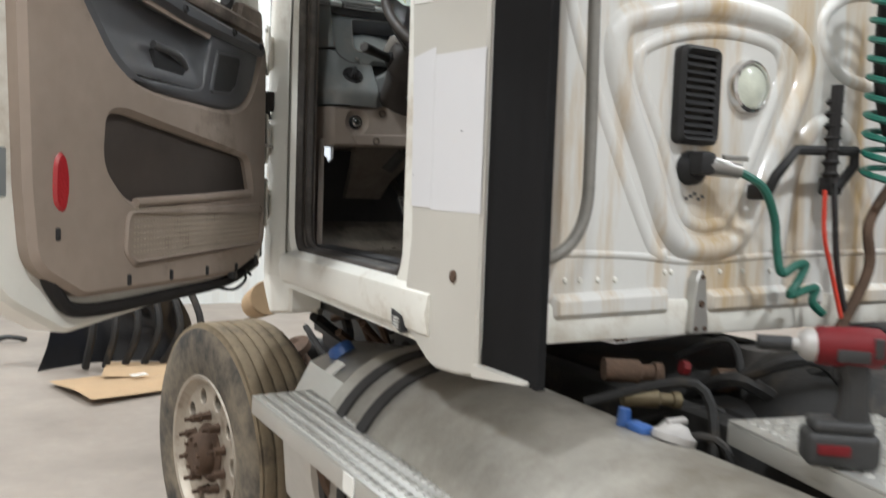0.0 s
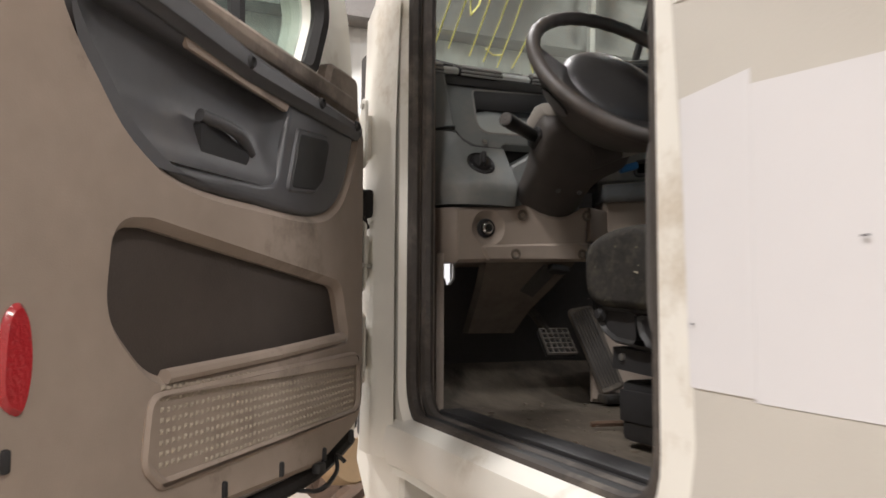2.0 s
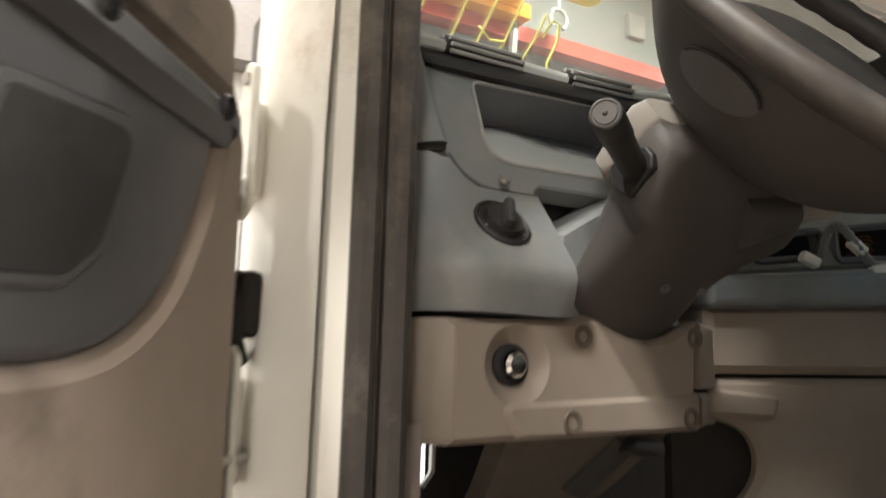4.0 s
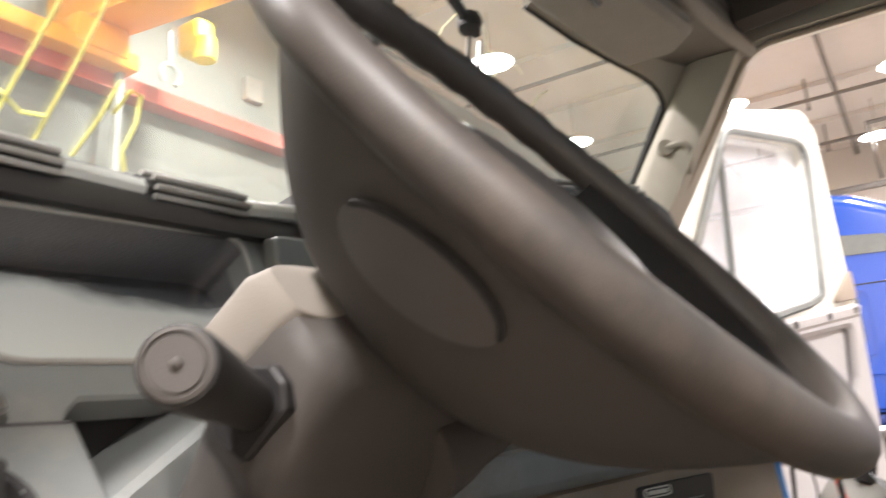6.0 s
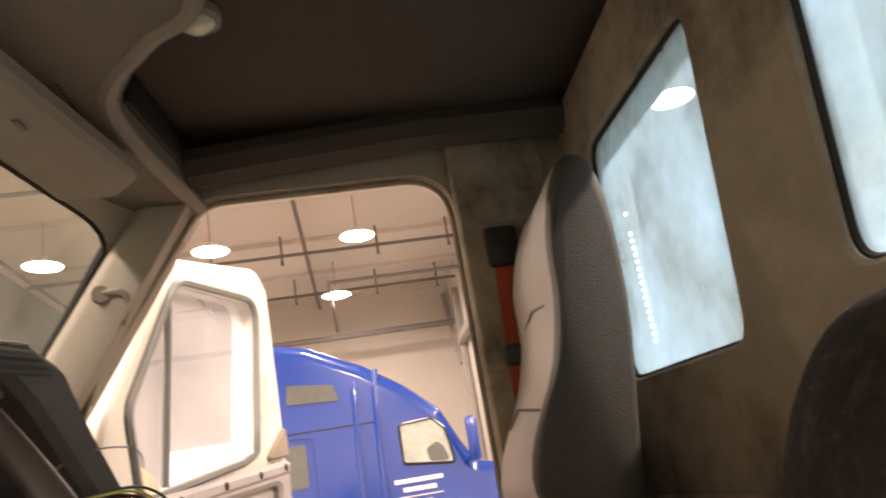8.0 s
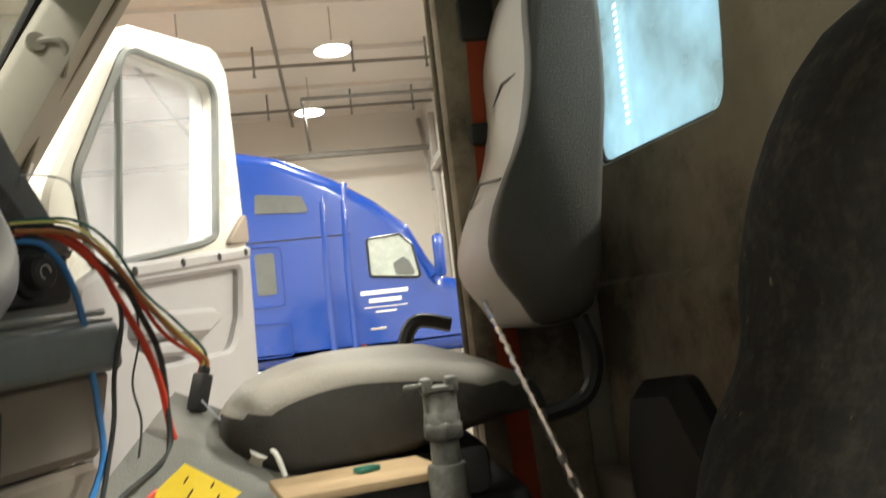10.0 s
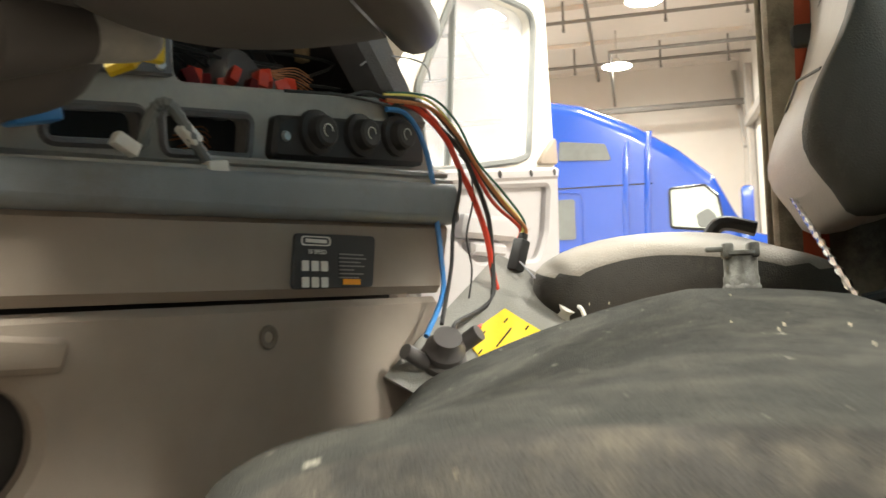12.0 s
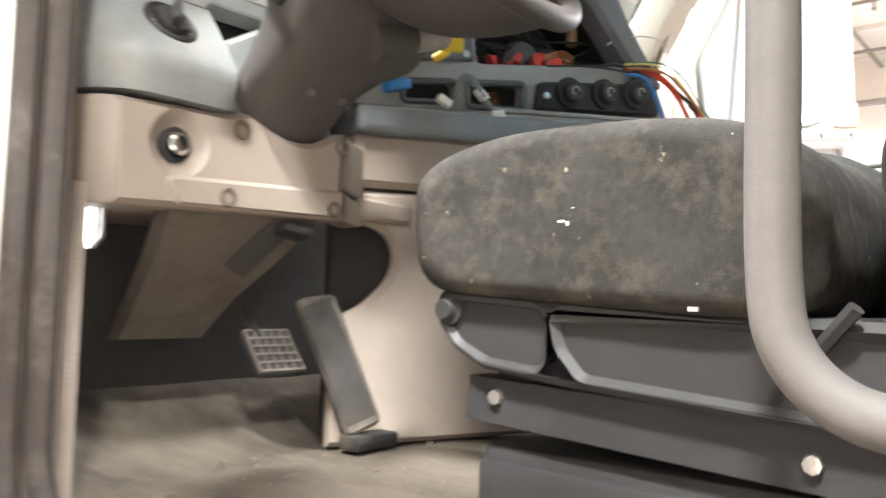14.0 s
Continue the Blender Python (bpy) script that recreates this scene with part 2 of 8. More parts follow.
CONSOLE = mat("console_vinyl", (0.165, 0.147, 0.128), 0.75, 0, 0.12, 3.0, 0.12, 700, spec=0.2)
SMEAR = mat("thin_yellow_smear", (0.5, 0.5, 0.33), 0.7, 0, 0.2, 30.0)
LOWTRIM = mat("worn_brown_sill_trim", (0.21, 0.172, 0.142), 0.7, 0, 0.2, 4.0, 0.3, 240, spec=0.25)
PEN = mat("yellow_grease_pen", (0.85, 0.8, 0.25), 0.6, 0, 0.1, 40.0)
TYRE = mat("worn_tyre_rubber", (0.05, 0.047, 0.043), 0.85, 0, 0.25, 6.0, 0.4, 90, dirt=(0.2, 0.165, 0.12), dirt_scale=5.0, dirt_cut=0.52, spec=0.2, soft=0.13)
TREAD = mat("dusty_tyre_tread", (0.20, 0.158, 0.105), 0.9, 0, 0.25, 7.0, 0.5, 70, dirt=(0.07, 0.06, 0.05), dirt_scale=5.0, dirt_cut=0.6, spec=0.15)
RIM = mat("dull_rim_alloy", (0.40, 0.35, 0.285), 0.5, 0.5, 0.15, 5.0, 0.15, 90, dirt=(0.16, 0.11, 0.07), dirt_scale=6, dirt_cut=0.62)
RUST = mat("rusty_iron", (0.09, 0.055, 0.035), 0.85, 0.2, 0.45, 10.0, 0.6, 120)
CONCRETE = mat("sealed_concrete", (0.31, 0.265, 0.222), 0.5, 0, 0.16, 1.6, 0.1, 30, dirt=(0.225, 0.19, 0.158), dirt_scale=1.1, dirt_cut=0.53, soft=0.14)
CARD = mat("brown_cardboard", (0.42, 0.29, 0.165), 0.85, 0, 0.12, 5.0, 0.15, 90)
HALLWALL = mat("off_white_wall_panel", (0.56, 0.53, 0.495), 0.7, 0, 0.05, 0.4, 0.05, 30)
UPPERWALL = mat("light_grey_upper_wall", (0.25, 0.26, 0.25), 0.7, 0, 0.05, 0.4, 0.05, 30)
CLADDING = mat("white_corrugated_cladding", (0.68, 0.69, 0.66), 0.45, 0, 0.05, 0.5)
CEIL = mat("white_ceiling_deck", (0.60, 0.57, 0.54), 0.7, 0, 0.06, 0.5)
PIPE = mat("grey_service_pipe", (0.35, 0.33, 0.31), 0.5, 0.2, 0.15, 2.0)
DARKPIPE = mat("dark_service_pipe", (0.16, 0.15, 0.14), 0.6, 0.2, 0.2, 2.0)
REDPAINT = mat("red_beam_paint", (0.5, 0.06, 0.035), 0.45, 0, 0.1, 2.0)
ORANGE = mat("orange_crane_paint", (0.85, 0.32, 0.02), 0.4, 0, 0.08, 2.0)
YELLOW = mat("yellow_paint", (0.8, 0.55, 0.02), 0.5, 0, 0.1, 14.0)
BLUE = mat("glossy_blue_truck_paint", (0.0015, 0.036, 0.245), 0.24, 0, 0.05, 1.0, coat=1.0, spec=0.3)
REFLECT = mat("red_reflector", (0.36, 0.018, 0.022), 0.2, 0, 0.1, 30.0, 0.5, 160, coat=0.6)
GREEN = mat("green_air_hose", (0.02, 0.12, 0.085), 0.35, 0, 0.15, 6.0)
TOOLRED = mat("red_tool_shell", (0.115, 0.006, 0.008), 0.6, 0, 0.2, 8.0, spec=0.25)
WIRERED = mat("red_wire", (0.6, 0.05, 0.025), 0.4, 0, 0.1, 20.0)
WIREBLUE = mat("blue_wire", (0.04, 0.2, 0.5), 0.4, 0, 0.1, 20.0)
WIREBLACK = mat("black_wire", (0.02, 0.02, 0.02), 0.5, 0, 0.2, 20.0)
WHITEPL = mat("white_plastic", (0.75, 0.73, 0.68), 0.4, 0, 0.06, 10.0)
BELT = mat("orange_red_webbing", (0.36, 0.055, 0.02), 0.8, 0, 0.12, 8.0, 0.4, 500)
CAPBLUE = mat("blue_cap_plastic", (0.03, 0.085, 0.26), 0.4, 0, 0.15, 9.0)
LENS = mat("lamp_lens", (0.6, 0.62, 0.52), 0.15, 0, 0.2, 20.0, coat=0.6)
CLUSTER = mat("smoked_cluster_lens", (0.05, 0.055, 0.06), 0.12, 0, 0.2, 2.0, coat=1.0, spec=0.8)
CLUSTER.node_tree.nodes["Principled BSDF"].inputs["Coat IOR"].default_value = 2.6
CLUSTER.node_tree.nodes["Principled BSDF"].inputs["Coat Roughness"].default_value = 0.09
# painted pale reflection on the lower half of the lens, with a ragged upper edge
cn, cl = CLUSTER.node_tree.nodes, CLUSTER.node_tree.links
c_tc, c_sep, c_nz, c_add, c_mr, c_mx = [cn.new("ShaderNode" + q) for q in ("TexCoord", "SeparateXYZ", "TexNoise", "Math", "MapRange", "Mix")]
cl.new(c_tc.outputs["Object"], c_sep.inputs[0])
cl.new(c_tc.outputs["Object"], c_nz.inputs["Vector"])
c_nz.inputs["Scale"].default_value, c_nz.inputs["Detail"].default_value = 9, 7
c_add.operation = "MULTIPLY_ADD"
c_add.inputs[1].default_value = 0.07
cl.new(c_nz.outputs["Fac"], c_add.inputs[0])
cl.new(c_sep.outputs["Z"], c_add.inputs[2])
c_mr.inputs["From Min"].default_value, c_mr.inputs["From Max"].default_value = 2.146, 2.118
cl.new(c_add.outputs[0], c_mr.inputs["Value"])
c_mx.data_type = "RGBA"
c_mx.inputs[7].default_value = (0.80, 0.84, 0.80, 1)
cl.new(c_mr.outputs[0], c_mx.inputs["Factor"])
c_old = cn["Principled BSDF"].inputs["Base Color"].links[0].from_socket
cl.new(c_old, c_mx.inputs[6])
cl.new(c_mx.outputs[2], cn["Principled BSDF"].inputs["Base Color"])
GLASS = glass("clear_glass", (0.62, 0.70, 0.66), film_amount=0.05)
SCREEN = glass("green_tinted_windscreen", (0.52, 0.60, 0.55), film=(0.66, 0.7, 0.66), film_amount=0.13)
BACKGLASS = glass("blue_hazed_glass", (0.72, 0.9, 0.98), 0.08, (0.52, 0.78, 0.97), 0.55, 0.75)
TAN2 = mat("tan_stud", (0.33, 0.28, 0.215), 0.6, 0, 0.1, 6.0, spec=0.3)
BROWN = mat("brown_screw_cover", (0.12, 0.095, 0.07), 0.6, 0, 0.15, 9.0)
PALE = mat("pale_grey_vinyl", (0.42, 0.405, 0.415), 0.5, 0, 0.06, 3.0, 0.2, 300)
PALEGREY = mat("pale_dash_plastic", (0.58, 0.60, 0.57), 0.45, 0, 0.1, 3.0, 0.25, 380)
GREYDUST = mat("dusty_grey_plastic", (0.30, 0.298, 0.28), 0.62, 0, 0.25, 5.0, 0.15, 700, dirt=(0.38, 0.36, 0.32), dirt_scale=9, dirt_cut=0.6)
SLATE = mat("slate_padded_vinyl", (0.20, 0.216, 0.23), 0.6, 0, 0.18, 3.0, 0.12, 700, dirt=(0.15, 0.14, 0.125), dirt_scale=3, dirt_cut=0.6)
PLACARD = mat("black_placard", (0.03, 0.032, 0.035), 0.4, 0, 0.1, 12.0)
GREYPRINT = mat("grey_print", (0.25, 0.25, 0.25), 0.5, 0, 0.05, 20.0)
FADED = mat("faded_print", (0.36, 0.37, 0.40), 0.6, 0, 0.3, 30.0)
PLASTER = mat("plaster_crumbs", (0.46, 0.41, 0.31), 0.9, 0, 0.2, 90.0)
BLACKPL = mat("black_moulded_plastic", (0.034, 0.033, 0.032), 0.45, 0, 0.15, 5.0, 0.1, 800, dirt=(0.055, 0.05, 0.045), dirt_scale=6, dirt_cut=0.62, spec=0.22)
BLACKGLOSS = mat("glossy_black_plastic", (0.012, 0.012, 0.013), 0.2, 0, 0.2, 5.0)
PLATEGREY = mat("grey_vinyl_plate", (0.20, 0.192, 0.172), 0.6, 0, 0.1, 5.0, 0.3, 380)
TANK = mat("dull_tank_alloy", (0.38, 0.355, 0.31), 0.42, 0.6, 0.2, 5.0, 0.1, 120, dirt=(0.17, 0.145, 0.11), dirt_scale=2.6, dirt_cut=0.56, soft=0.14)
BRASS = mat("dirty_brass", (0.16, 0.125, 0.07), 0.6, 0.4, 0.3, 12.0)
WIREORANGE = mat("orange_wire", (0.45, 0.17, 0.06), 0.5, 0, 0.15, 20.0)
# pale opaque base colour paints the reflections on the window
PALEGLASS = mat("painted_sheen_glass", (0.30, 0.34, 0.31), 0.08, 0, 0.35, 2.2, coat=1.0, spec=0.8)
DARKGLASS = mat("dark_window_glass", (0.05, 0.06, 0.06), 0.06, 0, 0.3, 2.0, coat=1.0, spec=0.8)
HAZE = glass("hazed_door_glass", (0.92, 0.95, 1.0), 0.03, (0.95, 0.96, 1.0), 0.2, 0.2)
LAMP = glow("lamp_glow", (1.0, 0.965, 0.92), 22.0)
LEDS = glow("lit_strip_dot", (1.0, 1.0, 1.0), 0.9)
DAYLIGHT = glow("daylit_door_panel", (1.0, 1.0, 1.0), 1.2)


# ---- building helpers ----
def part(name, bm, material, parent=None, label="", smooth=True, angle=0.7):
    """Links a bmesh as ONE mesh object under a thing or under a part."""
    bmesh.ops.recalc_face_normals(bm, faces=bm.faces)
    for f in bm.faces:
        f.smooth = smooth
    if smooth:
        for e in bm.edges:
            if len(e.link_faces) == 2 and e.calc_face_angle(0) > angle:
                e.smooth = False
    me = bpy.data.meshes.new(name)
    bm.to_mesh(me)
    bm.free()
    for m in (material if isinstance(material, (list, tuple)) else [material]):
        me.materials.append(m)
    ob = new(name, me)
    ob.parent = parent
    if parent is not None and parent.type == "EMPTY":
        ob.matrix_parent_inverse = Matrix.Translation(-parent.location)
    if label:
        tagged(ob, label)
    return ob


def thing(name, label, category, group="", kind="", at=(0, 0, 0)):
    """An empty at the base of a thing, which holds its parts. The parts keep world coordinates."""
    ob = new(name)
    ob.location = at
    tagged(ob, label, category, group, kind)
    return ob


def B():
    return bmesh.new()


def box(bm, c, s, bevel=0.0, m=None, seg=2):
    """A box with centre c, size s and rounded edges."""
    r = bmesh.ops.create_cube(bm, size=1.0)
    vs = r["verts"]
    for v in vs:
        v.co = Vector((v.co.x * s[0], v.co.y * s[1], v.co.z * s[2]))
    if bevel:
        es = list({e for v in vs for e in v.link_edges})
        r2 = bmesh.ops.bevel(bm, geom=es, offset=min(bevel, min(s) * 0.45), segments=seg, affect="EDGES", profile=0.5)
        vs = list({v for f in r2["faces"] for v in f.verts} | {v for v in vs if v.is_valid})
    t = (m if m is not None else Matrix.Identity(4)) @ Matrix.Translation(c)
    for v in vs:
        v.co = t @ v.co
    return vs


def rpoly(pts, r, n=5):
    """A closed outline with rounded corners. r: one radius or one for each corner."""
    out = []
    k = len(pts)
    for i, p in enumerate(pts):
        p, a, b = Vector(p), Vector(pts[i - 1]), Vector(pts[(i + 1) % k])
        ri = r[i] if isinstance(r, (list, tuple)) else r
        u, w = (a - p), (b - p)
        lu, lw = u.length, w.length
        if ri <= 0 or lu < 1e-6 or lw < 1e-6:
            out.append(p)
            continue
        u.normalize(), w.normalize()
        ang = max(0.05, u.angle(w))
        d = min(ri / math.tan(ang / 2), lu * 0.48, lw * 0.48)
        s, e = p + u * d, p + w * d
        for j in range(n + 1):
            t = j / n
            out.append(s * (1 - t) ** 2 + p * 2 * t * (1 - t) + e * t * t)
    return [tuple(v) for v in out]


def sheet(bm, loops, y0, y1, m=None, edge=0.0, seg=1):
    """A plate from flat outlines (the first is the outside, the rest are holes), between y0 and y1; points are (x, z). edge: the chamfer on the y1 side, rounded in seg steps."""
    from mathutils.geometry import tessellate_polygon
    m = m if m is not None else Matrix.Identity(4)

    def shrink(lp, d):
        k = len(lp)
        area = sum(lp[i - 1][0] * lp[i][1] - lp[i][0] * lp[i - 1][1] for i in range(k))
        sg = 1 if area > 0 else -1
        res = []
        for i in range(k):
            a, p, b = Vector(lp[i - 1]), Vector(lp[i]), Vector(lp[(i + 1) % k])
            t = (b - a)
            if t.length < 1e-9:
                res.append(tuple(p))
                continue
            t.normalize()
            nn = Vector((-t.y, t.x)) * sg
            res.append(tuple(p + nn * d))
        return res
    levels = [(y0, loops)]
    if edge:
        sgn = 1 if y1 > y0 else -1
        levels.append((y1 - sgn * edge, loops))
        for j in range(1, seg + 1):
            a = math.pi / 2 * j / seg
            q = edge if seg == 1 else edge * (1 - math.cos(a))
            levels.append((y1 - sgn * edge * (0 if seg == 1 else 1 - math.sin(a)), [shrink(lp, q if i == 0 else -q) for i, lp in enumerate(loops)]))
    else:
        levels.append((y1, loops))
    rings = []
    for y, lps in levels:
        rings.append([[bm.verts.new(m @ Vector((p[0], y, p[1]))) for p in lp] for lp in lps])
    for a, b in zip(rings, rings[1:]):
        for la, lb in zip(a, b):
            k = len(la)
            for i in range(k):
                bm.faces.new((la[i - 1], la[i], lb[i], lb[i - 1]))
    for (y, lps), rg in ((levels[0], rings[0]), (levels[-1], rings[-1])):
        flat = [v for lp in rg for v in lp]
        for t in tessellate_polygon([[Vector((p[0], p[1], 0)) for p in lp] for lp in lps]):
            try:
                bm.faces.new([flat[i] for i in t])
            except ValueError:
                pass
    return bm


def spline(pts, k=6, closed=False):
    """Points on a smooth curve through pts."""
    P = [Vector(p) for p in pts]
    n = len(P)
    out = []
    for i in range(n if closed else n - 1):
        a, b = P[i], P[(i + 1) % n]
        p0 = P[i - 1] if (closed or i > 0) else a
        p3 = P[(i + 2) % n] if (closed or i < n - 2) else b
        for j in range(k):
            t = j / k
            out.append(0.5 * (2 * a + (b - p0) * t + (2 * p0 - 5 * a + 4 * b - p3) * t * t + (3 * a - p0 - 3 * b + p3) * t ** 3))
    if not closed:
        out.append(P[-1])
    return out


def tube(bm, pts, r, n=8, closed=False, flat=1.0):
    """A round rod along points. r: a radius or one for each point."""
    P = [Vector(p) for p in pts]
    k = len(P)
    rings = []
    nrm = None
    for i in range(k):
        a = P[i - 1] if (i > 0 or closed) else P[i]
        b = P[(i + 1) % k] if (i < k - 1 or closed) else P[i]
        t = (b - a).normalized()
        if nrm is None:
            nrm = t.orthogonal().normalized()
        nrm = (nrm - t * nrm.dot(t))
        nrm = nrm.normalized() if nrm.length > 1e-6 else t.orthogonal().normalized()
        bn = t.cross(nrm)
        ri = r[i] if isinstance(r, (list, tuple)) else r
        rings.append([bm.verts.new(P[i] + (nrm * math.cos(2 * math.pi * j / n) + bn * math.sin(2 * math.pi * j / n) * flat) * ri) for j in range(n)])
    for i in range(k if closed else k - 1):
        a, b = rings[i], rings[(i + 1) % k]
        if closed and i == k - 1:
            s = min(range(n), key=lambda q: (a[0].co - b[q].co).length)
            b = b[s:] + b[:s]
        for j in range(n):
            bm.faces.new((a[j - 1], a[j], b[j], b[j - 1]))
    if not closed:
        bm.faces.new(rings[0])
        bm.faces.new(rings[-1])
    return bm


def lathe(bm, prof, m, n=24):
    """Turns a profile of (radius, height) round the local z axis of m."""
    rings = []
    for r, h in prof:
        if r < 1e-5:
            rings.append([bm.verts.new(m @ Vector((0, 0, h)))])
        else:
            rings.append([bm.verts.new(m @ Vector((r * math.cos(2 * math.pi * j / n), r * math.sin(2 * math.pi * j / n), h))) for j in range(n)])
    for a, b in zip(rings, rings[1:]):
        for j in range(n):
            if len(a) == 1 and len(b) > 1:
                bm.faces.new((a[0], b[j - 1], b[j]))
            elif len(b) == 1 and len(a) > 1:
                bm.faces.new((a[j - 1], a[j], b[0]))
            elif len(a) > 1:
                bm.faces.new((a[j - 1], a[j], b[j], b[j - 1]))
    return bm


def loft(bm, secs, caps=True):
    rings = [[bm.verts.new(Vector(p)) for p in s] for s in secs]
    k = len(rings[0])
    for a, b in zip(rings, rings[1:]):
        for i in range(k):
            bm.faces.new((a[i - 1], a[i], b[i], b[i - 1]))
    if caps:
        bm.faces.new(rings[0])
        bm.faces.new(rings[-1])
    return bm


def grid(bm, f, nu, nv):
    """A sheet of faces through f(u, v), u and v from 0 to 1."""
    V = [[bm.verts.new(Vector(f(i / nu, j / nv))) for j in range(nv + 1)] for i in range(nu + 1)]
    for i in range(nu):
        for j in range(nv):
            bm.faces.new((V[i][j], V[i + 1][j], V[i + 1][j + 1], V[i][j + 1]))
    return bm


def pillow(bm, outline, x0, x1, edge=0.04, m=None, n=6, lump=0.0, crown=0.0):
    """A stuffed form: an outline of (y, z) drawn out from x0 to x1 with rounded ends. crown lifts the middle."""
    m = m if m is not None else Matrix.Identity(4)
    k = len(outline)
    cy, cz = sum(p[0] for p in outline) / k, sum(p[1] for p in outline) / k
    big = max(math.hypot(p[0] - cy, p[1] - cz) for p in outline)
    xs = [(x0 + edge * (1 - math.cos(math.pi / 2 * j / n)), 1 - (edge / big) * (1 - math.sin(math.pi / 2 * j / n)) * 1.6) for j in range(n + 1)]
    mid = [(x0 + edge + (x1 - x0 - 2 * edge) * j / 8, 1.0) for j in range(1, 8)]
    allx = xs + mid + [(x0 + x1 - x, s) for x, s in reversed(xs)]
    secs = []
    for x, s in allx:
        w = max(0.0, 1 - ((2 * x - x0 - x1) / (x1 - x0)) ** 2)
        sec = []
        for p in outline:
            q = Vector((x, cy + (p[0] - cy) * s, cz + (p[1] - cz) * s + ((crown(x) if callable(crown) else crown * w) * min(1.0, max(0.0, (p[0] - 2.40) / 0.15)) if p[1] > cz else 0)))
            if lump:
                q += Vector((0, 1, 1)) * lump * noise.noise(q * 6)
            sec.append(m @ q)
        secs.append(sec)
    loft(bm, secs)
    return bm


def on(o, d, z=0.0, mirror=False):
    """A frame: x along the level direction d from o, z up, y across (turned over for mirror)."""
    d = Vector((d[0], d[1], 0)).normalized()
    y = Vector((0, 0, 1)).cross(d)
    if mirror:
        y = -y
    return Matrix(((d.x, y.x, 0, o[0]), (d.y, y.y, 0, o[1]), (0, 0, 1, z), (0, 0, 0, 1)))


def aim(o, axis):
    """A frame at o whose z axis points along axis."""
    return Matrix.Translation(o) @ Vector(axis).to_track_quat("Z", "Y").to_matrix().to_4x4()


SIDE = Matrix(((0, 1, 0, 0), (1, 0, 0, 0), (0, 0, 1, 0), (0, 0, 0, 1)))  # outlines of (y, z), thickness along x


# ---- the hall ----
def hall():
    bm = B()
    box(bm, (8, 1, -0.1), (36, 24, 0.2))
    tagged(part("floor", bm, CONCRETE, smooth=False), "pale sealed concrete workshop floor with worn stains", "floor", kind="structure")
    bm = B()
    box(bm, (8, 1, 9.5), (36, 24, 0.3))
    for x in range(-8, 26, 3):
        box(bm, (x, 1, 9.29), (0.12, 20, 0.12))
    tagged(part("ceiling", bm, CEIL, smooth=False), "white ribbed ceiling deck with joists and pipes", "ceiling", kind="structure")
    bm = B()
    for y in (-9, -5, -1, 3.6, 7, 10.5):
        tube(bm, [(-9, y, 9.0), (25, y, 9.0)], 0.05, 6)
    for x in (13.2, 18.6, 22.5):
        tube(bm, [(x, -9, 8.8), (x, 10.5, 8.8)], 0.045, 6)
        for y in (-0.2, 1.7, 4.2, 6):
            tube(bm, [(x, y, 8.6), (x, y, 9.35)], 0.03, 6)
            box(bm, (x, y, 8.58), (0.12, 0.08, 0.05))
    tube(bm, [(23.6, -0.7, 7.6), (23.6, 10.5, 7.6)], 0.10, 8)
    tube(bm, [(19.2, -0.7, 8.1), (19.2, 3.1, 8.1), (24.9, 3.1, 8.1)], 0.05, 8)
    tagged(part("ceiling_pipes", bm, DARKPIPE), "dark sprinkler and service pipes hung under the ceiling", "pipes", kind="structure")
    bm = B()
    box(bm, (25.15, 5, 4.7), (0.3, 13, 9.4))
    tagged(part("wall_east", bm, HALLWALL, smooth=False), "off-white panelled end wall of the workshop", "wall", kind="structure")
    bm = B()
    box(bm, (21, -0.95, 4.7), (8.4, 0.3, 9.4))
    box(bm, (16.95, -5.6, 4.7), (0.3, 9, 9.4))
    tagged(part("wall_jog", bm, HALLWALL, smooth=False), "off-white wall beside the overhead door tracks", "wall", kind="structure")
    bm = B()
    box(bm, (8, -10.15, 4.7), (34, 0.3, 9.4))
    tagged(part("wall_south", bm, HALLWALL, smooth=False), "plain off-white wall behind the trucks", "wall", kind="structure")
    bm = B()
    box(bm, (-9.15, 1, 4.7), (0.3, 22, 9.4))
    tagged(part("wall_west", bm, HALLWALL, smooth=False), "plain off-white side wall", "wall", kind="structure")
    bm = B()
    box(bm, (8, 11.35, 7.9), (34, 0.3, 3.2))
    tagged(part("wall_north_upper", bm, UPPERWALL, smooth=False), "light grey upper wall above the crane rail", "wall", kind="structure")
    bm = B()
    n = 340
    prof = []
    for i in range(n + 1):
        x = -9 + 34 * i / n
        prof.append((x, 11.2 - (0.04 if i % 4 < 2 else 0.0)))
    low = [bm.verts.new((x, y, 0)) for x, y in prof]
    top = [bm.verts.new((x, y, 6.3)) for x, y in prof]
    for i in range(n):
        bm.faces.new((low[i], low[i + 1], top[i + 1], top[i]))
    tagged(part("wall_north", bm, CLADDING, smooth=False), "white corrugated metal wall cladding", "wall", kind="structure")


hall()
# the crane rail
rail = thing("crane_rail", "long red-painted crane runway beam along the wall", "crane rail", at=(8, 10.8, 6.3))
bm = B()
box(bm, (8, 10.9, 6.42), (33.6, 0.5, 0.22))
part("beam", bm, REDPAINT, rail)
bm = B()
box(bm, (8, 10.95, 5.75), (33.6, 0.1, 1.1))
box(bm, (8, 10.9, 5.18), (33.6, 0.4, 0.06))
part("web", bm, DARKPIPE, rail)


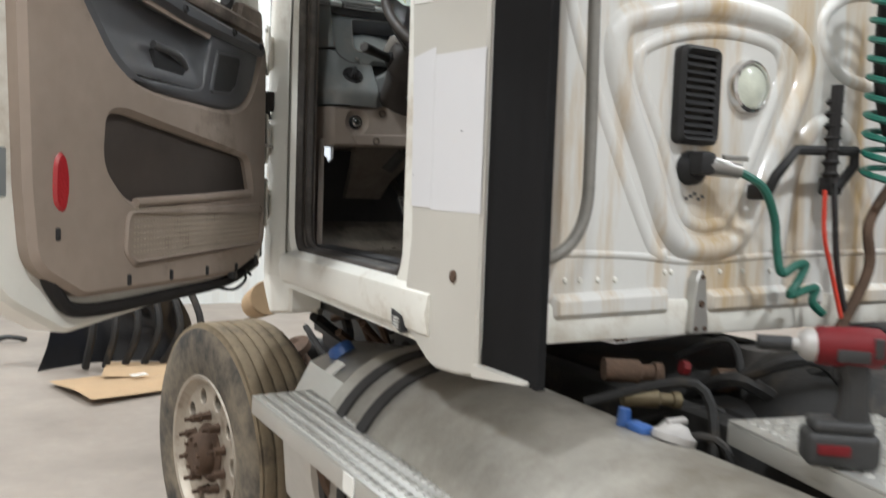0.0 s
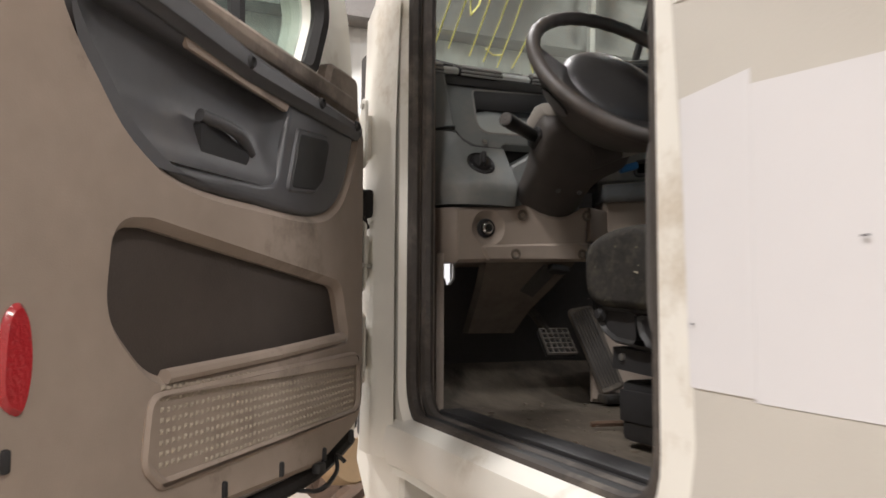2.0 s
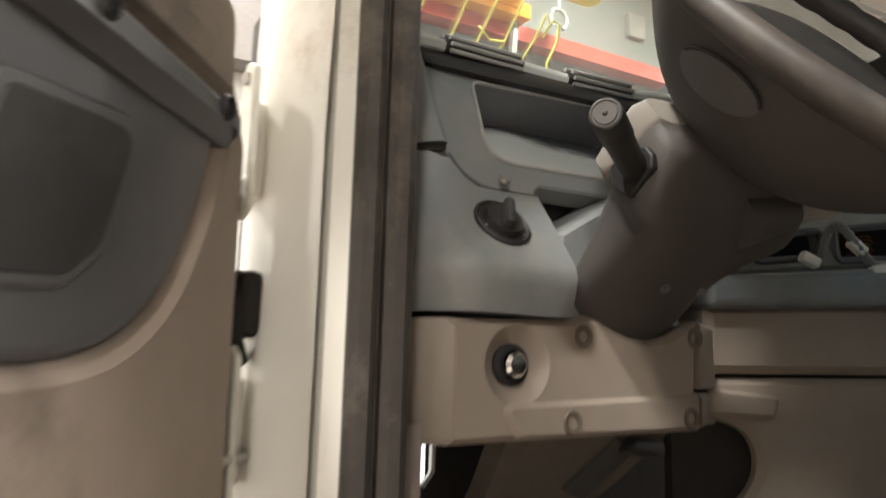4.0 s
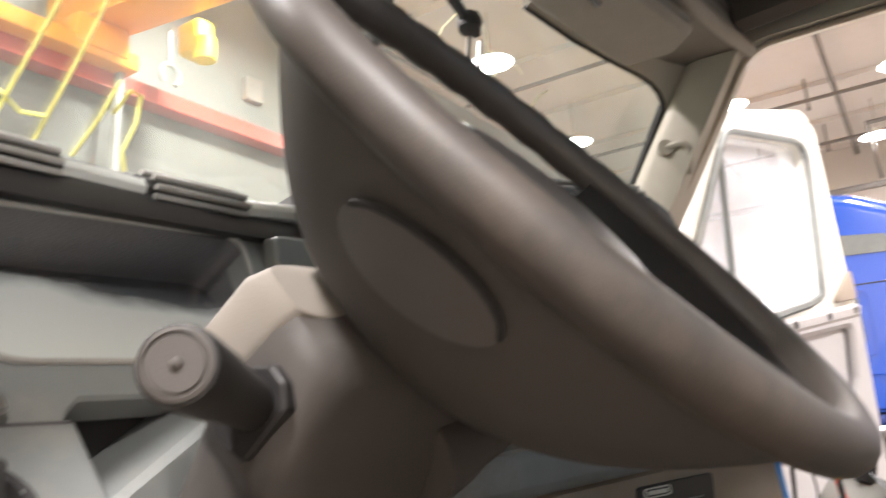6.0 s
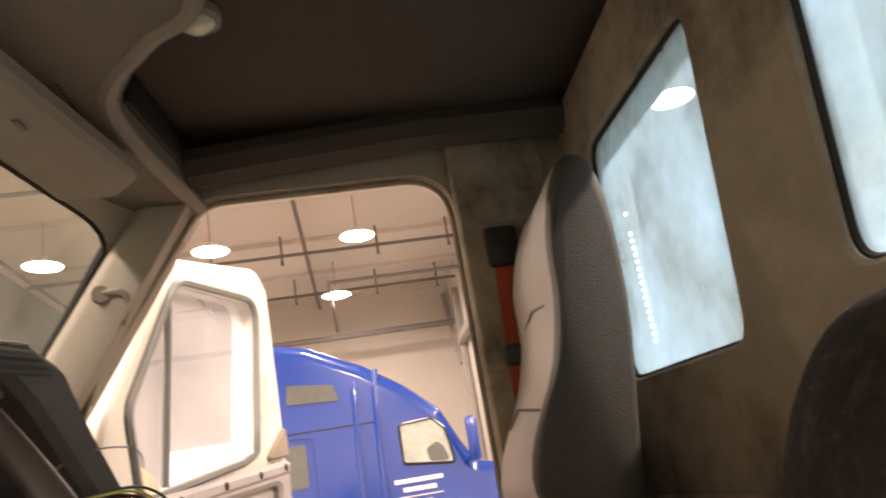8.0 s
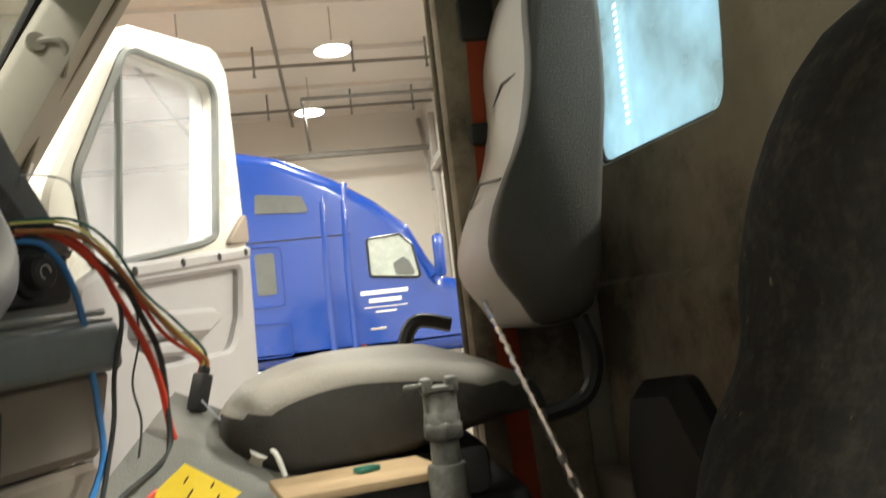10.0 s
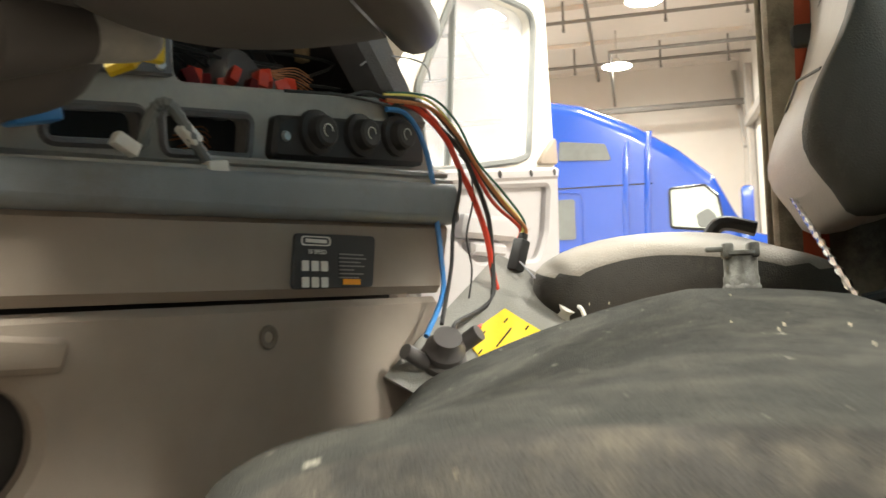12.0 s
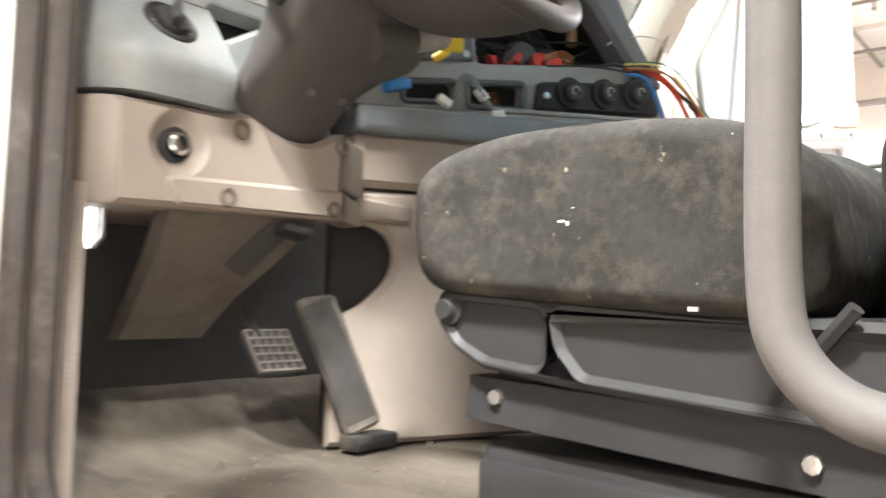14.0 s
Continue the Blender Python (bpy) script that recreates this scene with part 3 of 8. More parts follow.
def highbay(x, y, z, power):
    """A round high-bay lamp on a rod."""
    t = thing("high_bay_lamp", "round white high-bay lamp hanging from the ceiling", "ceiling lamp", "workshop lamps", at=(x, y, z))
    b = B()
    lathe(b, [(0.0, 0.22), (0.1, 0.22), (0.12, 0.1), (0.42, 0.03), (0.43, 0.0), (0.40, 0.005)], pose(x, y, z), 24)
    part("housing", b, WHITEPL, t)
    b = B()
    lathe(b, [(0.40, 0.006), (0.3, -0.03), (0.0, -0.045)], pose(x, y, z), 24)
    part("diffuser", b, LAMP, t)
    b = B()
    tube(b, [(x, y, z + 0.2), (x, y, 9.42)], 0.015, 6)
    part("rod", b, PIPE, t)
    ld = bpy.data.lights.new("bay_light", "AREA")
    ld.shape, ld.size, ld.energy, ld.color = "DISK", 0.8, power, (1.0, 0.985, 0.955)
    lo = new("bay_light", ld)
    lo.matrix_world = pose(x, y, z - 0.06)


# the (-4.8, 1.4), (5.8, 2.0) and southern lamps are unseen, added as fill
for lx, ly, pw in ((21.2, 2.95, 165), (16.4, 2.25, 145), (16.25, 5.6, 85), (10.8, 8.6, 250), (15.9, 9.1, 160), (5.4, 8.3, 560), (0.2, 8.0, 540), (-5.2, 7.6, 470), (5.8, 2.0, 250), (-4.8, 1.4, 680), (5.4, -4.2, 290), (0.2, -4.0, 680), (-5.6, -4.2, 480), (11.2, -3.6, 170)):
    highbay(lx, ly, 8.3, pw)


# ---- the truck ----
truck = thing("tractor_truck", "white semi truck with front bodywork removed and doors open", "truck")


def opening(rear, g=0.0):
    """The outline of a door opening, grown inwards by g."""
    if rear > 2.4:
        return rpoly([(rear + g, 1.31 + g), (3.30 - g, 1.31 + g), (3.36 - g, 2.2), (3.28 - g, 2.41), (3.03 - g, 2.79 - g), (rear + g, 2.79 - g)], [0.09, 0.1, 0.2, 0.2, 0.1, 0.12], 7)
    return rpoly([(rear + g, 1.31 + g), (3.20 - g, 1.31 + g), (3.20 - g, 2.32), (3.03 - g, 2.79 - g), (rear + g, 2.79 - g)], [0.09, 0.1, 0.3, 0.1, 0.12], 7)


SIDE_OUT = rpoly([(2.04, 1.19), (3.2, 1.19), (3.5, 1.27), (3.52, 2.2), (3.49, 2.29), (3.20, 2.77), (2.95, 2.98), (2.04, 2.98)], [0.01, 0.1, 0.1, 0.05, 0.05, 0.1, 0.1, 0.02])
for sx, rear in ((-1, 2.30), (1, 2.42)):
    bm = B()
    sheet(bm, [SIDE_OUT, opening(rear)], sx * 0.93, sx * 0.972, SIDE, 0.02)
    part("cab_side", bm, WHITE, truck, "white painted cab side round the door opening")
    bm = B()
    sheet(bm, [SIDE_OUT, opening(rear, -0.004)], sx * 0.888, sx * 0.929, SIDE)
    part("jamb", bm, JAMB if sx < 0 else PILLAR, truck, "dark door jamb lining")
    for xx, g, r in ((0.945, 0.004, 0.015), (0.912, 0.008, 0.015)) if sx < 0 else ((0.91, 0.004, 0.007),):
        bm = B()
        tube(bm, [(sx * xx, p[0], p[1]) for p in opening(rear, g)], r, 8, True)
        part("door_seal", bm, SEALBROWN if sx < 0 else WALLTRIM, truck, "rubber door seal")
# hinge pillar swelling
bm = B()
grid(bm, lambda u, v: (-0.984 - 0.035 * math.sin(math.pi * u) ** 1.5 * (1 - 0.5 * v), 3.215 + 0.26 * u - (0.1 * max(0, v - 0.72)), 1.22 + 1.1 * v), 10, 10)
part("hinge_pillar", bm, WHITE, truck, "white painted hinge pillar with grimy edges")
# hinges
for z in (1.47, 1.69, 1.99):
    bm = B()
    box(bm, (-1.008, 3.372, z), (0.03, 0.075, 0.11), 0.01)
    tube(bm, [(-1.026, 3.332, z - 0.05), (-1.026, 3.332, z + 0.05)], 0.011, 10)
    sheet(bm, [rpoly([(3.285, z - 0.075), (3.318, z - 0.09), (3.328, z - 0.05), (3.318, z), (3.328, z + 0.05), (3.318, z + 0.09), (3.285, z + 0.075)], 0.012)], -1.03, -1.037, SIDE, 0.002)
    hg = part("hinge", bm, WHITE, truck, "white painted steel door hinge")
    for dz in (-0.065, 0.065):
        bm = B()
        lathe(bm, [(0, 0.006), (0.007, 0.005), (0.008, 0)], aim((-1.037, 3.306, z + dz), (-1, -0.3, 0)), 8)
        part("bolt", bm, STEEL, hg)
bm = B()
box(bm, (-1.015, 3.335, 1.82), (0.03, 0.05, 0.07), 0.012)
tube(bm, spline([(-1.02, 3.335, 1.85), (-1.035, 3.32, 1.80), (-1.02, 3.335, 1.76)], 5), 0.012, 8)
part("wiring_boot", bm, RUBBER, truck, "black rubber wiring boot at the hinge")
bm = B()
tube(bm, [(-0.99, 3.34, 1.665), (-1.07, 3.25, 1.668)], 0.006, 6)
part("check_strap", bm, STEEL, truck)
# sill with its lower fold, scuff plate
bm = B()
sec = [(-0.86, 1.31), (-0.965, 1.318), (-0.992, 1.30), (-1.0, 1.26), (-0.99, 1.215), (-0.975, 1.205), (-0.978, 1.19), (-0.86, 1.17)]
loft(bm, [[(x, y, z - 0.012 * k) for x, z in sec] for y, k in ((2.1, 0), (2.5, 0), (2.9, 0), (3.15, 0), (3.24, 0.5))])
part("sill", bm, WHITE, truck, "white painted door sill with scuffs")
bm = B()
box(bm, (-0.90, 2.74, 1.318), (0.10, 0.86, 0.022), 0.008)
box(bm, (-0.86, 2.72, 1.331), (0.06, 0.9, 0.012), 0.004)
part("scuff_plate", bm, BLACK, truck, "scuffed black sill plate")
bm = B()
sheet(bm, [rpoly([(2.21, 1.20), (2.265, 1.215), (2.27, 1.25), (2.22, 1.24)], 0.003)], -0.985, -1.001, SIDE)
lb = part("warning_label", bm, BLACK, truck, "black and white warning label on the sill")
for i in range(4):
    bm = B()
    box(bm, (-1.0025, 2.24, 1.212 + 0.007 * i), (0.002, 0.03, 0.003))
    part("print_line", bm, WHITEPL, lb)
# cowl behind the hinge pillar
bm = B()
sheet(bm, [rpoly([(3.2, 1.10), (3.46, 1.06), (3.56, 1.16), (3.52, 1.3), (3.2, 1.24)], 0.03)], -0.86, -0.97, SIDE, 0.01)
part("cowl_corner", bm, WHITE, truck, "white painted lower cowl corner")

# fairing with its rubber flap
bm = B()
sheet(bm, [rpoly([(1.90, 1.172), (1.97, 1.158), (2.09, 1.148), (2.245, 1.225), (2.208, 1.42), (2.212, 1.55), (2.238, 1.95), (2.245, 3.0), (1.90, 3.0)], [0.01, 0.06, 0.12, 0.09, 0.1, 0.1, 0.1, 0.02, 0.01])], -0.9745, -0.986, SIDE, 0.006)
fair = part("side_fairing", bm, FAIRING, truck, "cream side fairing panel behind the door")
bm = B()
sheet(bm, [[(1.715, 1.185), (1.905, 1.195), (1.905, 3.0), (1.722, 3.0)]], -0.955, -0.972, SIDE, 0.003)
part("fairing_flap", bm, FLAP, fair, "black rubber fairing extension")
bm = B()
loft(bm, [[(-0.990, y, z + h), (-0.9915, y, z), (-0.975, y, z - 0.003), (-0.973, y, z + h)] for y, z, h in ((1.735, 1.193, 0.004), (1.78, 1.187, 0.010), (1.85, 1.177, 0.018), (1.905, 1.169, 0.024))])
part("fairing_lip", bm, FAIRING, fair)
for i, pts in enumerate(([(1.902, 1.480), (2.113, 1.482), (2.113, 1.806), (1.902, 1.790)], [(2.111, 1.486), (2.208, 1.488), (2.219, 1.815), (2.111, 1.822)])):
    bm = B()
    sheet(bm, [pts], -0.985, -0.9868 - 0.0005 * i, SIDE)
    part("masking_film", bm, TAPE, fair, "white masking film stuck on the fairing")
bm = B()
lathe(bm, [(0.0, 0.006), (0.012, 0.005), (0.014, 0.0)], aim((-0.985, 2.0, 1.352), (-1, 0, 0)), 12)
part("rivet", bm, RUST, fair)
bm = B()
sheet(bm, [[(2.135, 1.92), (2.225, 1.932), (2.225, 2.0), (2.135, 1.99)]], -0.985, -0.9875, SIDE)
st = part("sticker", bm, WHITEPL, fair, "white printed sticker")
for i, (a, w) in enumerate(((1.985, 0.03), (1.977, 0.02), (1.969, 0.034), (1.961, 0.026), (1.945, 0.05))):
    bm = B()
    box(bm, (-0.988, 2.218 - w / 2 if i < 4 else 2.175, a), (0.001, w, 0.004 if i < 4 else 0.014))
    part("print_line", bm, DARKGREY, st)
for yy, zz, w in ((1.982, 1.640, 0.011), (2.2, 1.558, 0.005)):
    bm = B()
    box(bm, (-0.9896, yy, zz), (0.0015, w * 0.6, 0.002), 0, None)
    part("scratch", bm, DARKGREY, fair)

# back wall
WIN_R = rpoly([(0.225, 2.165), (0.775, 2.195), (0.70, 2.725), (0.135, 2.70)], [0.05, 0.05, 0.06, 0.05], 7)
WIN_L = rpoly([(-0.70, 2.17), (-0.06, 2.185), (-0.13, 2.72), (-0.70, 2.72)], [0.05, 0.05, 0.06, 0.05], 7)
notch = [(-0.93, 1.2), (-0.74, 1.2)] + [(-0.66 + 0.075 * math.cos(math.pi - i * math.pi / 8), 1.195 + 0.045 * math.sin(i * math.pi / 8)) for i in range(9)] + [(-0.54, 1.185), (-0.1, 1.205), (0.93, 1.21), (0.93, 2.98), (-0.93, 2.98)]
bm = B()
sheet(bm, [notch, WIN_R, WIN_L], 2.09, 2.03)
back = part("back_wall", bm, RUSTY, truck, "white cab back wall streaked with rust")


def bead(pts, w, h, closed=True, name="pressed_bead"):
    """A pressed ridge on the back wall along points (x, z)."""
    b = B()
    P = spline([(p[0], 0, p[1]) for p in pts], 5, closed)
    n = len(P)
    rows = []
    for i in range(n):
        a = P[i - 1] if (closed or i > 0) else P[i]
        c = P[(i + 1) % n] if (closed or i < n - 1) else P[i]
        t = (c - a).normalized()
        s = Vector((-t.z, 0, t.x))
        rows.append([b.verts.new(P[i] + s * w * q + Vector((0, 2.031 - h * math.cos(q * math.pi / 2) ** 0.8, 0))) for q in (-1, -0.75, -0.4, 0, 0.4, 0.75, 1)])
    for i in range(n if closed else n - 1):
        a, c = rows[i], rows[(i + 1) % n]
        for j in range(6):
            b.faces.new((a[j], a[j + 1], c[j + 1], c[j]))
    return part(name, b, RUSTY, back)


bead([(-0.50, 1.94), (-0.30, 1.985), (-0.08, 1.98), (0.03, 1.93), (0.04, 1.84), (-0.06, 1.62), (-0.14, 1.46), (-0.22, 1.41), (-0.33, 1.41), (-0.40, 1.46), (-0.47, 1.6), (-0.57, 1.80), (-0.57, 1.9)], 0.034, 0.024)
bead([(-0.46, 1.885), (-0.28, 1.93), (-0.10, 1.925), (-0.045, 1.88), (-0.05, 1.82), (-0.13, 1.64), (-0.20, 1.49), (-0.25, 1.465), (-0.31, 1.465), (-0.355, 1.50), (-0.42, 1.64), (-0.51, 1.82)], 0.018, 0.011)
bead([(0.10, 1.98), (0.15, 2.06), (0.28, 2.1), (0.55, 2.1), (0.62, 2.0), (0.6, 1.9), (0.45, 1.86), (0.2, 1.87)], 0.02, 0.012)
bead([(-0.02, 1.40), (0.02, 1.60), (0.09, 1.72), (0.18, 1.74), (0.26, 1.68), (0.34, 1.5), (0.36, 1.38)], 0.03, 0.014, False)
bead([(-0.72, 2.15), (-0.71, 1.95), (-0.60, 1.70), (-0.45, 1.42), (-0.40, 1.39)], 0.018, 0.008, False)
bead([(-0.72, 1.395), (-0.5, 1.39), (-0.3, 1.375), (0.0, 1.39), (0.5, 1.40)], 0.01, 0.006, False)
for x0, x1 in ((-0.73, -0.39), (-0.27, 0.16), (0.24, 0.8)):
    bm = B()
    sheet(bm, [rpoly([(x0, 1.245), (x1, 1.25), (x1, 1.315), (x0, 1.305)], 0.02)], 2.032, 2.008, None, 0.016)
    part("pressed_panel", bm, RUSTY, back)
for x in (-0.69, -0.65, -0.60, -0.55, -0.40, -0.38, -0.22, -0.14, -0.04, 0.06):
    bm = B()
    lathe(bm, [(0.0, 0.005), (0.005, 0.004), (0.007, 0)], aim((x, 2.03, 1.335 + 0.015 * (x > -0.45)), (0, -1, 0)), 8)
    part("rivet", bm, WHITE, back)
for x in (-0.535, -0.515):
    bm = B()
    lathe(bm, [(0.0, 0.007), (0.009, 0.006), (0.011, 0)], aim((x - 0.0, 2.03, 1.20), (0, -1, 0)), 8)
    part("bolt", bm, RUST, back)
bm = B()
sheet(bm, [rpoly([(-0.335, 1.20), (-0.275, 1.20), (-0.29, 1.33), (-0.30, 1.355), (-0.315, 1.355), (-0.325, 1.33)], 0.008)], 2.03, 2.0, None, 0.004)
br = part("latch_bracket", bm, ALU, back, "worn grey metal mount bracket")
for x, z, r in ((-0.306, 1.34, 0.006), (-0.306, 1.275, 0.009), (-0.32, 1.215, 0.006), (-0.292, 1.215, 0.006)):
    bm = B()
    lathe(bm, [(0.0, 0.004), (r * 0.8, 0.004), (r, 0.0)], aim((x, 2.0, z), (0, -1, 0)), 8)
    part("bolt", bm, RUST, br)
# louvred vent
bm = B()
sheet(bm, [rpoly([(-0.405, 1.655), (-0.275, 1.655), (-0.275, 1.885), (-0.405, 1.885)], 0.025), rpoly([(-0.385, 1.675), (-0.295, 1.675), (-0.295, 1.865), (-0.385, 1.865)], 0.008)], 2.03, 1.998, None, 0.01)
vent = part("air_vent", bm, BLACK, back, "black louvred air vent")
bm = B()
box(bm, (-0.34, 2.026, 1.77), (0.1, 0.006, 0.2))
part("vent_back", bm, VOID, vent)
for i in range(11):
    bm = B()
    box(bm, (0, 0, 0), (0.092, 0.003, 0.014), 0, pose(-0.34, 2.008, 1.682 + i * 0.0175, -40))
    part("louvre", bm, BLACK, vent)
# work lamp
bm = B()
lathe(bm, [(0.052, 0.012), (0.056, 0.022), (0.064, 0.018), (0.068, 0.0)], aim((-0.163, 2.03, 1.808), (0, -1, 0)), 28)
wl = part("work_lamp", bm, CHROME, back, "chrome-ringed round work lamp")
bm = B()
lathe(bm, [(0.0, 0.03), (0.03, 0.026), (0.05, 0.016), (0.053, 0.008)], aim((-0.163, 2.03, 1.808), (0, -1, 0)), 28)
part("lens", bm, LENS, wl)
# trailer plug with its green cable
bm = B()
lathe(bm, [(0.0, 0.03), (0.03, 0.03), (0.04, 0.02), (0.042, 0.0)], aim((-0.34, 2.03, 1.60), (0, -1, 0)), 14)
box(bm, (-0.345, 1.985, 1.61), (0.05, 0.05, 0.055), 0.012)
plug = part("plug_socket", bm, BLACK, back, "black trailer cable socket")
bm = B()
tube(bm, [(-0.335, 1.985, 1.607), (-0.25, 1.96, 1.595)], [0.026, 0.018], 10)
box(bm, (-0.275, 1.95, 1.625), (0.08, 0.01, 0.012), 0.003, None)
part("plug", bm, STEEL, plug)
bm = B()
zig = [(-0.25, 1.958, 1.594), (-0.19, 1.94, 1.56), (-0.145, 1.94, 1.49), (-0.13, 1.94, 1.42), (-0.12, 1.93, 1.355), (-0.07, 1.93, 1.372), (-0.035, 1.93, 1.375), (-0.055, 1.93, 1.335), (-0.085, 1.93, 1.30), (-0.03, 1.93, 1.31), (0.01, 1.93, 1.315), (0.0, 1.93, 1.28), (0.03, 1.92, 1.25)]
tube(bm, spline(zig, 5), 0.0105, 8)
part("cable", bm, GREEN, plug, "green trailer cable")
for i in range(5):
    bm = B()
    box(bm, (-0.345 + 0.013 * i, 2.029, 1.527 + 0.006 * ((i * 7) % 3)), (0.009, 0.002, 0.008))
    part("print_mark", bm, DARKGREY, back)
for x0, x1 in ((-0.41, -0.345), (-0.325, -0.243)):
    bm = B()
    zc = 2.037 + 0.17 * (x0 + 0.41)
    for k in range(3):
        w = (x1 - x0) / 3
        sheet(bm, [[(x0 + w * k, zc - 0.017), (x0 + w * k + w * 0.78, zc - 0.014), (x0 + w * k + w * 0.78, zc + 0.02), (x0 + w * k, zc + 0.017)]], 2.0305, 2.0285)
    part("print_bar", bm, FADED, back, "faded blue-grey print")
# outside grab bar on the back wall
bm = B()
tube(bm, spline([(-0.875, 2.0, 1.38), (-0.805, 1.96, 1.385), (-0.745, 1.945, 1.42), (-0.712, 1.94, 1.49), (-0.707, 1.94, 1.62), (-0.715, 1.94, 2.0), (-0.72, 1.94, 2.6), (-0.735, 2.02, 2.7)], 7), 0.013, 10)
part("grab_bar", bm, BARGREY, truck, "bare grey outside grab bar")

# hose hanger behind the cab
hg = thing("hose_hanger", "black hose hanger with coiled green and red air lines", "hose", at=(0.05, 1.95, 1.55))
bm = B()
tube(bm, [(-0.14, 1.97, 1.545), (-0.135, 1.95, 1.59), (-0.08, 1.94, 1.655), (0.14, 1.94, 1.665), (0.155, 1.95, 1.63), (0.12, 1.97, 1.57)], 0.013, 8)
box(bm, (-0.145, 1.99, 1.55), (0.035, 0.05, 0.04), 0.008)
box(bm, (0.12, 1.99, 1.575), (0.035, 0.05, 0.05), 0.008)
part("hanger", bm, BLACK, hg)
bm = B()
co = []
for i in range(150):
    a = i * 2 * math.pi / 14
    co.append((0.20 + 0.075 * math.cos(a), 1.88 + 0.06 * math.sin(a), 2.1 - 0.0034 * i + 0.012 * math.sin(a)))
tube(bm, co, 0.0085, 6)
part("coiled_line", bm, GREEN, hg, "coiled green air line")
bm = B()
co = []
for i in range(60):
    a = i * 2 * math.pi / 12
    co.append((0.14 + 0.03 * math.cos(a), 1.80 + 0.03 * math.sin(a), 1.20 - 0.0035 * i))
tube(bm, co, 0.0075, 6)
part("coiled_line", bm, GREEN, hg)
bm = B()
tube(bm, spline([(0.02, 1.93, 1.56), (0.015, 1.92, 1.45), (0.05, 1.92, 1.36), (0.09, 1.90, 1.2)], 6), 0.006, 6)
part("air_line", bm, WIRERED, hg)
bm = B()
tube(bm, spline([(0.05, 1.93, 1.60), (0.05, 1.92, 1.5), (0.075, 1.92, 1.36), (0.11, 1.90, 1.2)], 6), 0.008, 6)
part("air_line", bm, WIREBLACK, hg)
for a, b_, r, mt in (((0.17, 1.90, 2.1), (0.31, 1.9, 1.2), 0.02, RUBBER), ((0.30, 1.93, 1.6), (0.06, 1.90, 1.2), 0.014, RUST)):
    bm = B()
    A, Z = Vector(a), Vector(b_)
    tube(bm, spline([A, A.lerp(Z, 0.3) + Vector((-0.04, 0, 0)), A.lerp(Z, 0.6) + Vector((0.03, 0, 0)), Z], 6), r, 8)
    part("hose", bm, mt, hg)
bm = B()
for i in range(7):
    lathe(bm, [(0.016, -0.008), (0.022, 0), (0.016, 0.008)], pose(0.035, 1.93, 1.60 + 0.03 * i), 10)
tube(bm, [(0.035, 1.93, 1.58), (0.03, 1.92, 1.82)], 0.015, 8)
part("rubber_boot", bm, RUBBER, hg)

# inside lining
bm = B()
sheet(bm, [[(-0.86, 1.3), (0.86, 1.3), (0.86, 2.9), (-0.86, 2.9)], WIN_R, WIN_L], 2.092, 2.125, None, 0.006)
lin = part("back_lining", bm, WALLTRIM, truck, "stained brown back wall lining")
bm = B()
sheet(bm, [rpoly([(-0.84, 1.32), (0.84, 1.32), (0.84, 1.955), (-0.84, 1.925)], 0.02)], 2.124, 2.14, None, 0.01)
part("lower_lining", bm, WALLTRIM, lin)
bm = B()
sheet(bm, [rpoly([(0.28, 1.42), (0.62, 1.42), (0.66, 1.62), (0.60, 1.76), (0.40, 1.78), (0.28, 1.66)], 0.06)], 2.139, 2.19, None, 0.03)
part("wheel_cover", bm, BLACK, lin, "dark moulded cover low on the back wall")
bm = B()
box(bm, (0.76, 2.16, 1.50), (0.22, 0.05, 0.14), 0.01)
part("side_box", bm, TAN, lin)
for W in (WIN_R, WIN_L):
    bm = B()
    sheet(bm, [W], 2.100, 2.106)
    ob = part("back_window", bm, BACKGLASS, truck, "blue hazed rear window pane")
    ob.visible_shadow = False
    bm = B()
    tube(bm, [(p[0], 2.108, p[1]) for p in W], 0.007, 6, True)
    part("gasket", bm, RUBBER, ob)
# a strip of small white lights along the rear window
for i in range(17):
    bm = B()
    box(bm, (0.60 + 0.0005 * i, 2.1085, 2.52 - 0.0152 * i - (0.03 if i else 0)), (0.012, 0.002, 0.007))
    part("light_dash", bm, LEDS, [o for o in truck.children if o.name.startswith("back_window")][0])

# roof, headliner, floor, firewall
bm = B()
box(bm, (0, 2.66, 2.99), (1.95, 1.26, 0.06), 0.02)
part("roof", bm, WHITE, truck)
bm = B()
box(bm, (0, 2.68, 2.93), (1.86, 1.16, 0.03), 0.01)
for sx in (-1, 1):
    tube(bm, [(sx * 0.82, 2.12, 2.88), (sx * 0.82, 2.5, 2.88), (sx * 0.82, 3.04, 2.84)], 0.05, 8)
part("headliner", bm, HEAD, truck, "dark stained headliner")
bm = B()
box(bm, (0.02, 2.45, 2.912), (0.006, 0.75, 0.006))
part("headliner_seam", bm, BLACK, truck)
bm = B()
box(bm, (0, 2.72, 1.24), (1.9, 1.4, 0.09), 0.01)
part("floor_pan", bm, WHITE, truck)
bm = B()
grid(bm, lambda u, v: (-0.86 + 1.72 * u, 2.14 + 1.5 * v, 1.305 + 0.10 * max(0, (v - 0.82) / 0.18) ** 1.5 + 0.006 * noise.noise(Vector((u * 9, v * 9, 3)))), 40, 36)
part("floor_mat", bm, MAT, truck, "dirty worn brown rubber floor mat with debris")
bm = B()
random.seed(5)
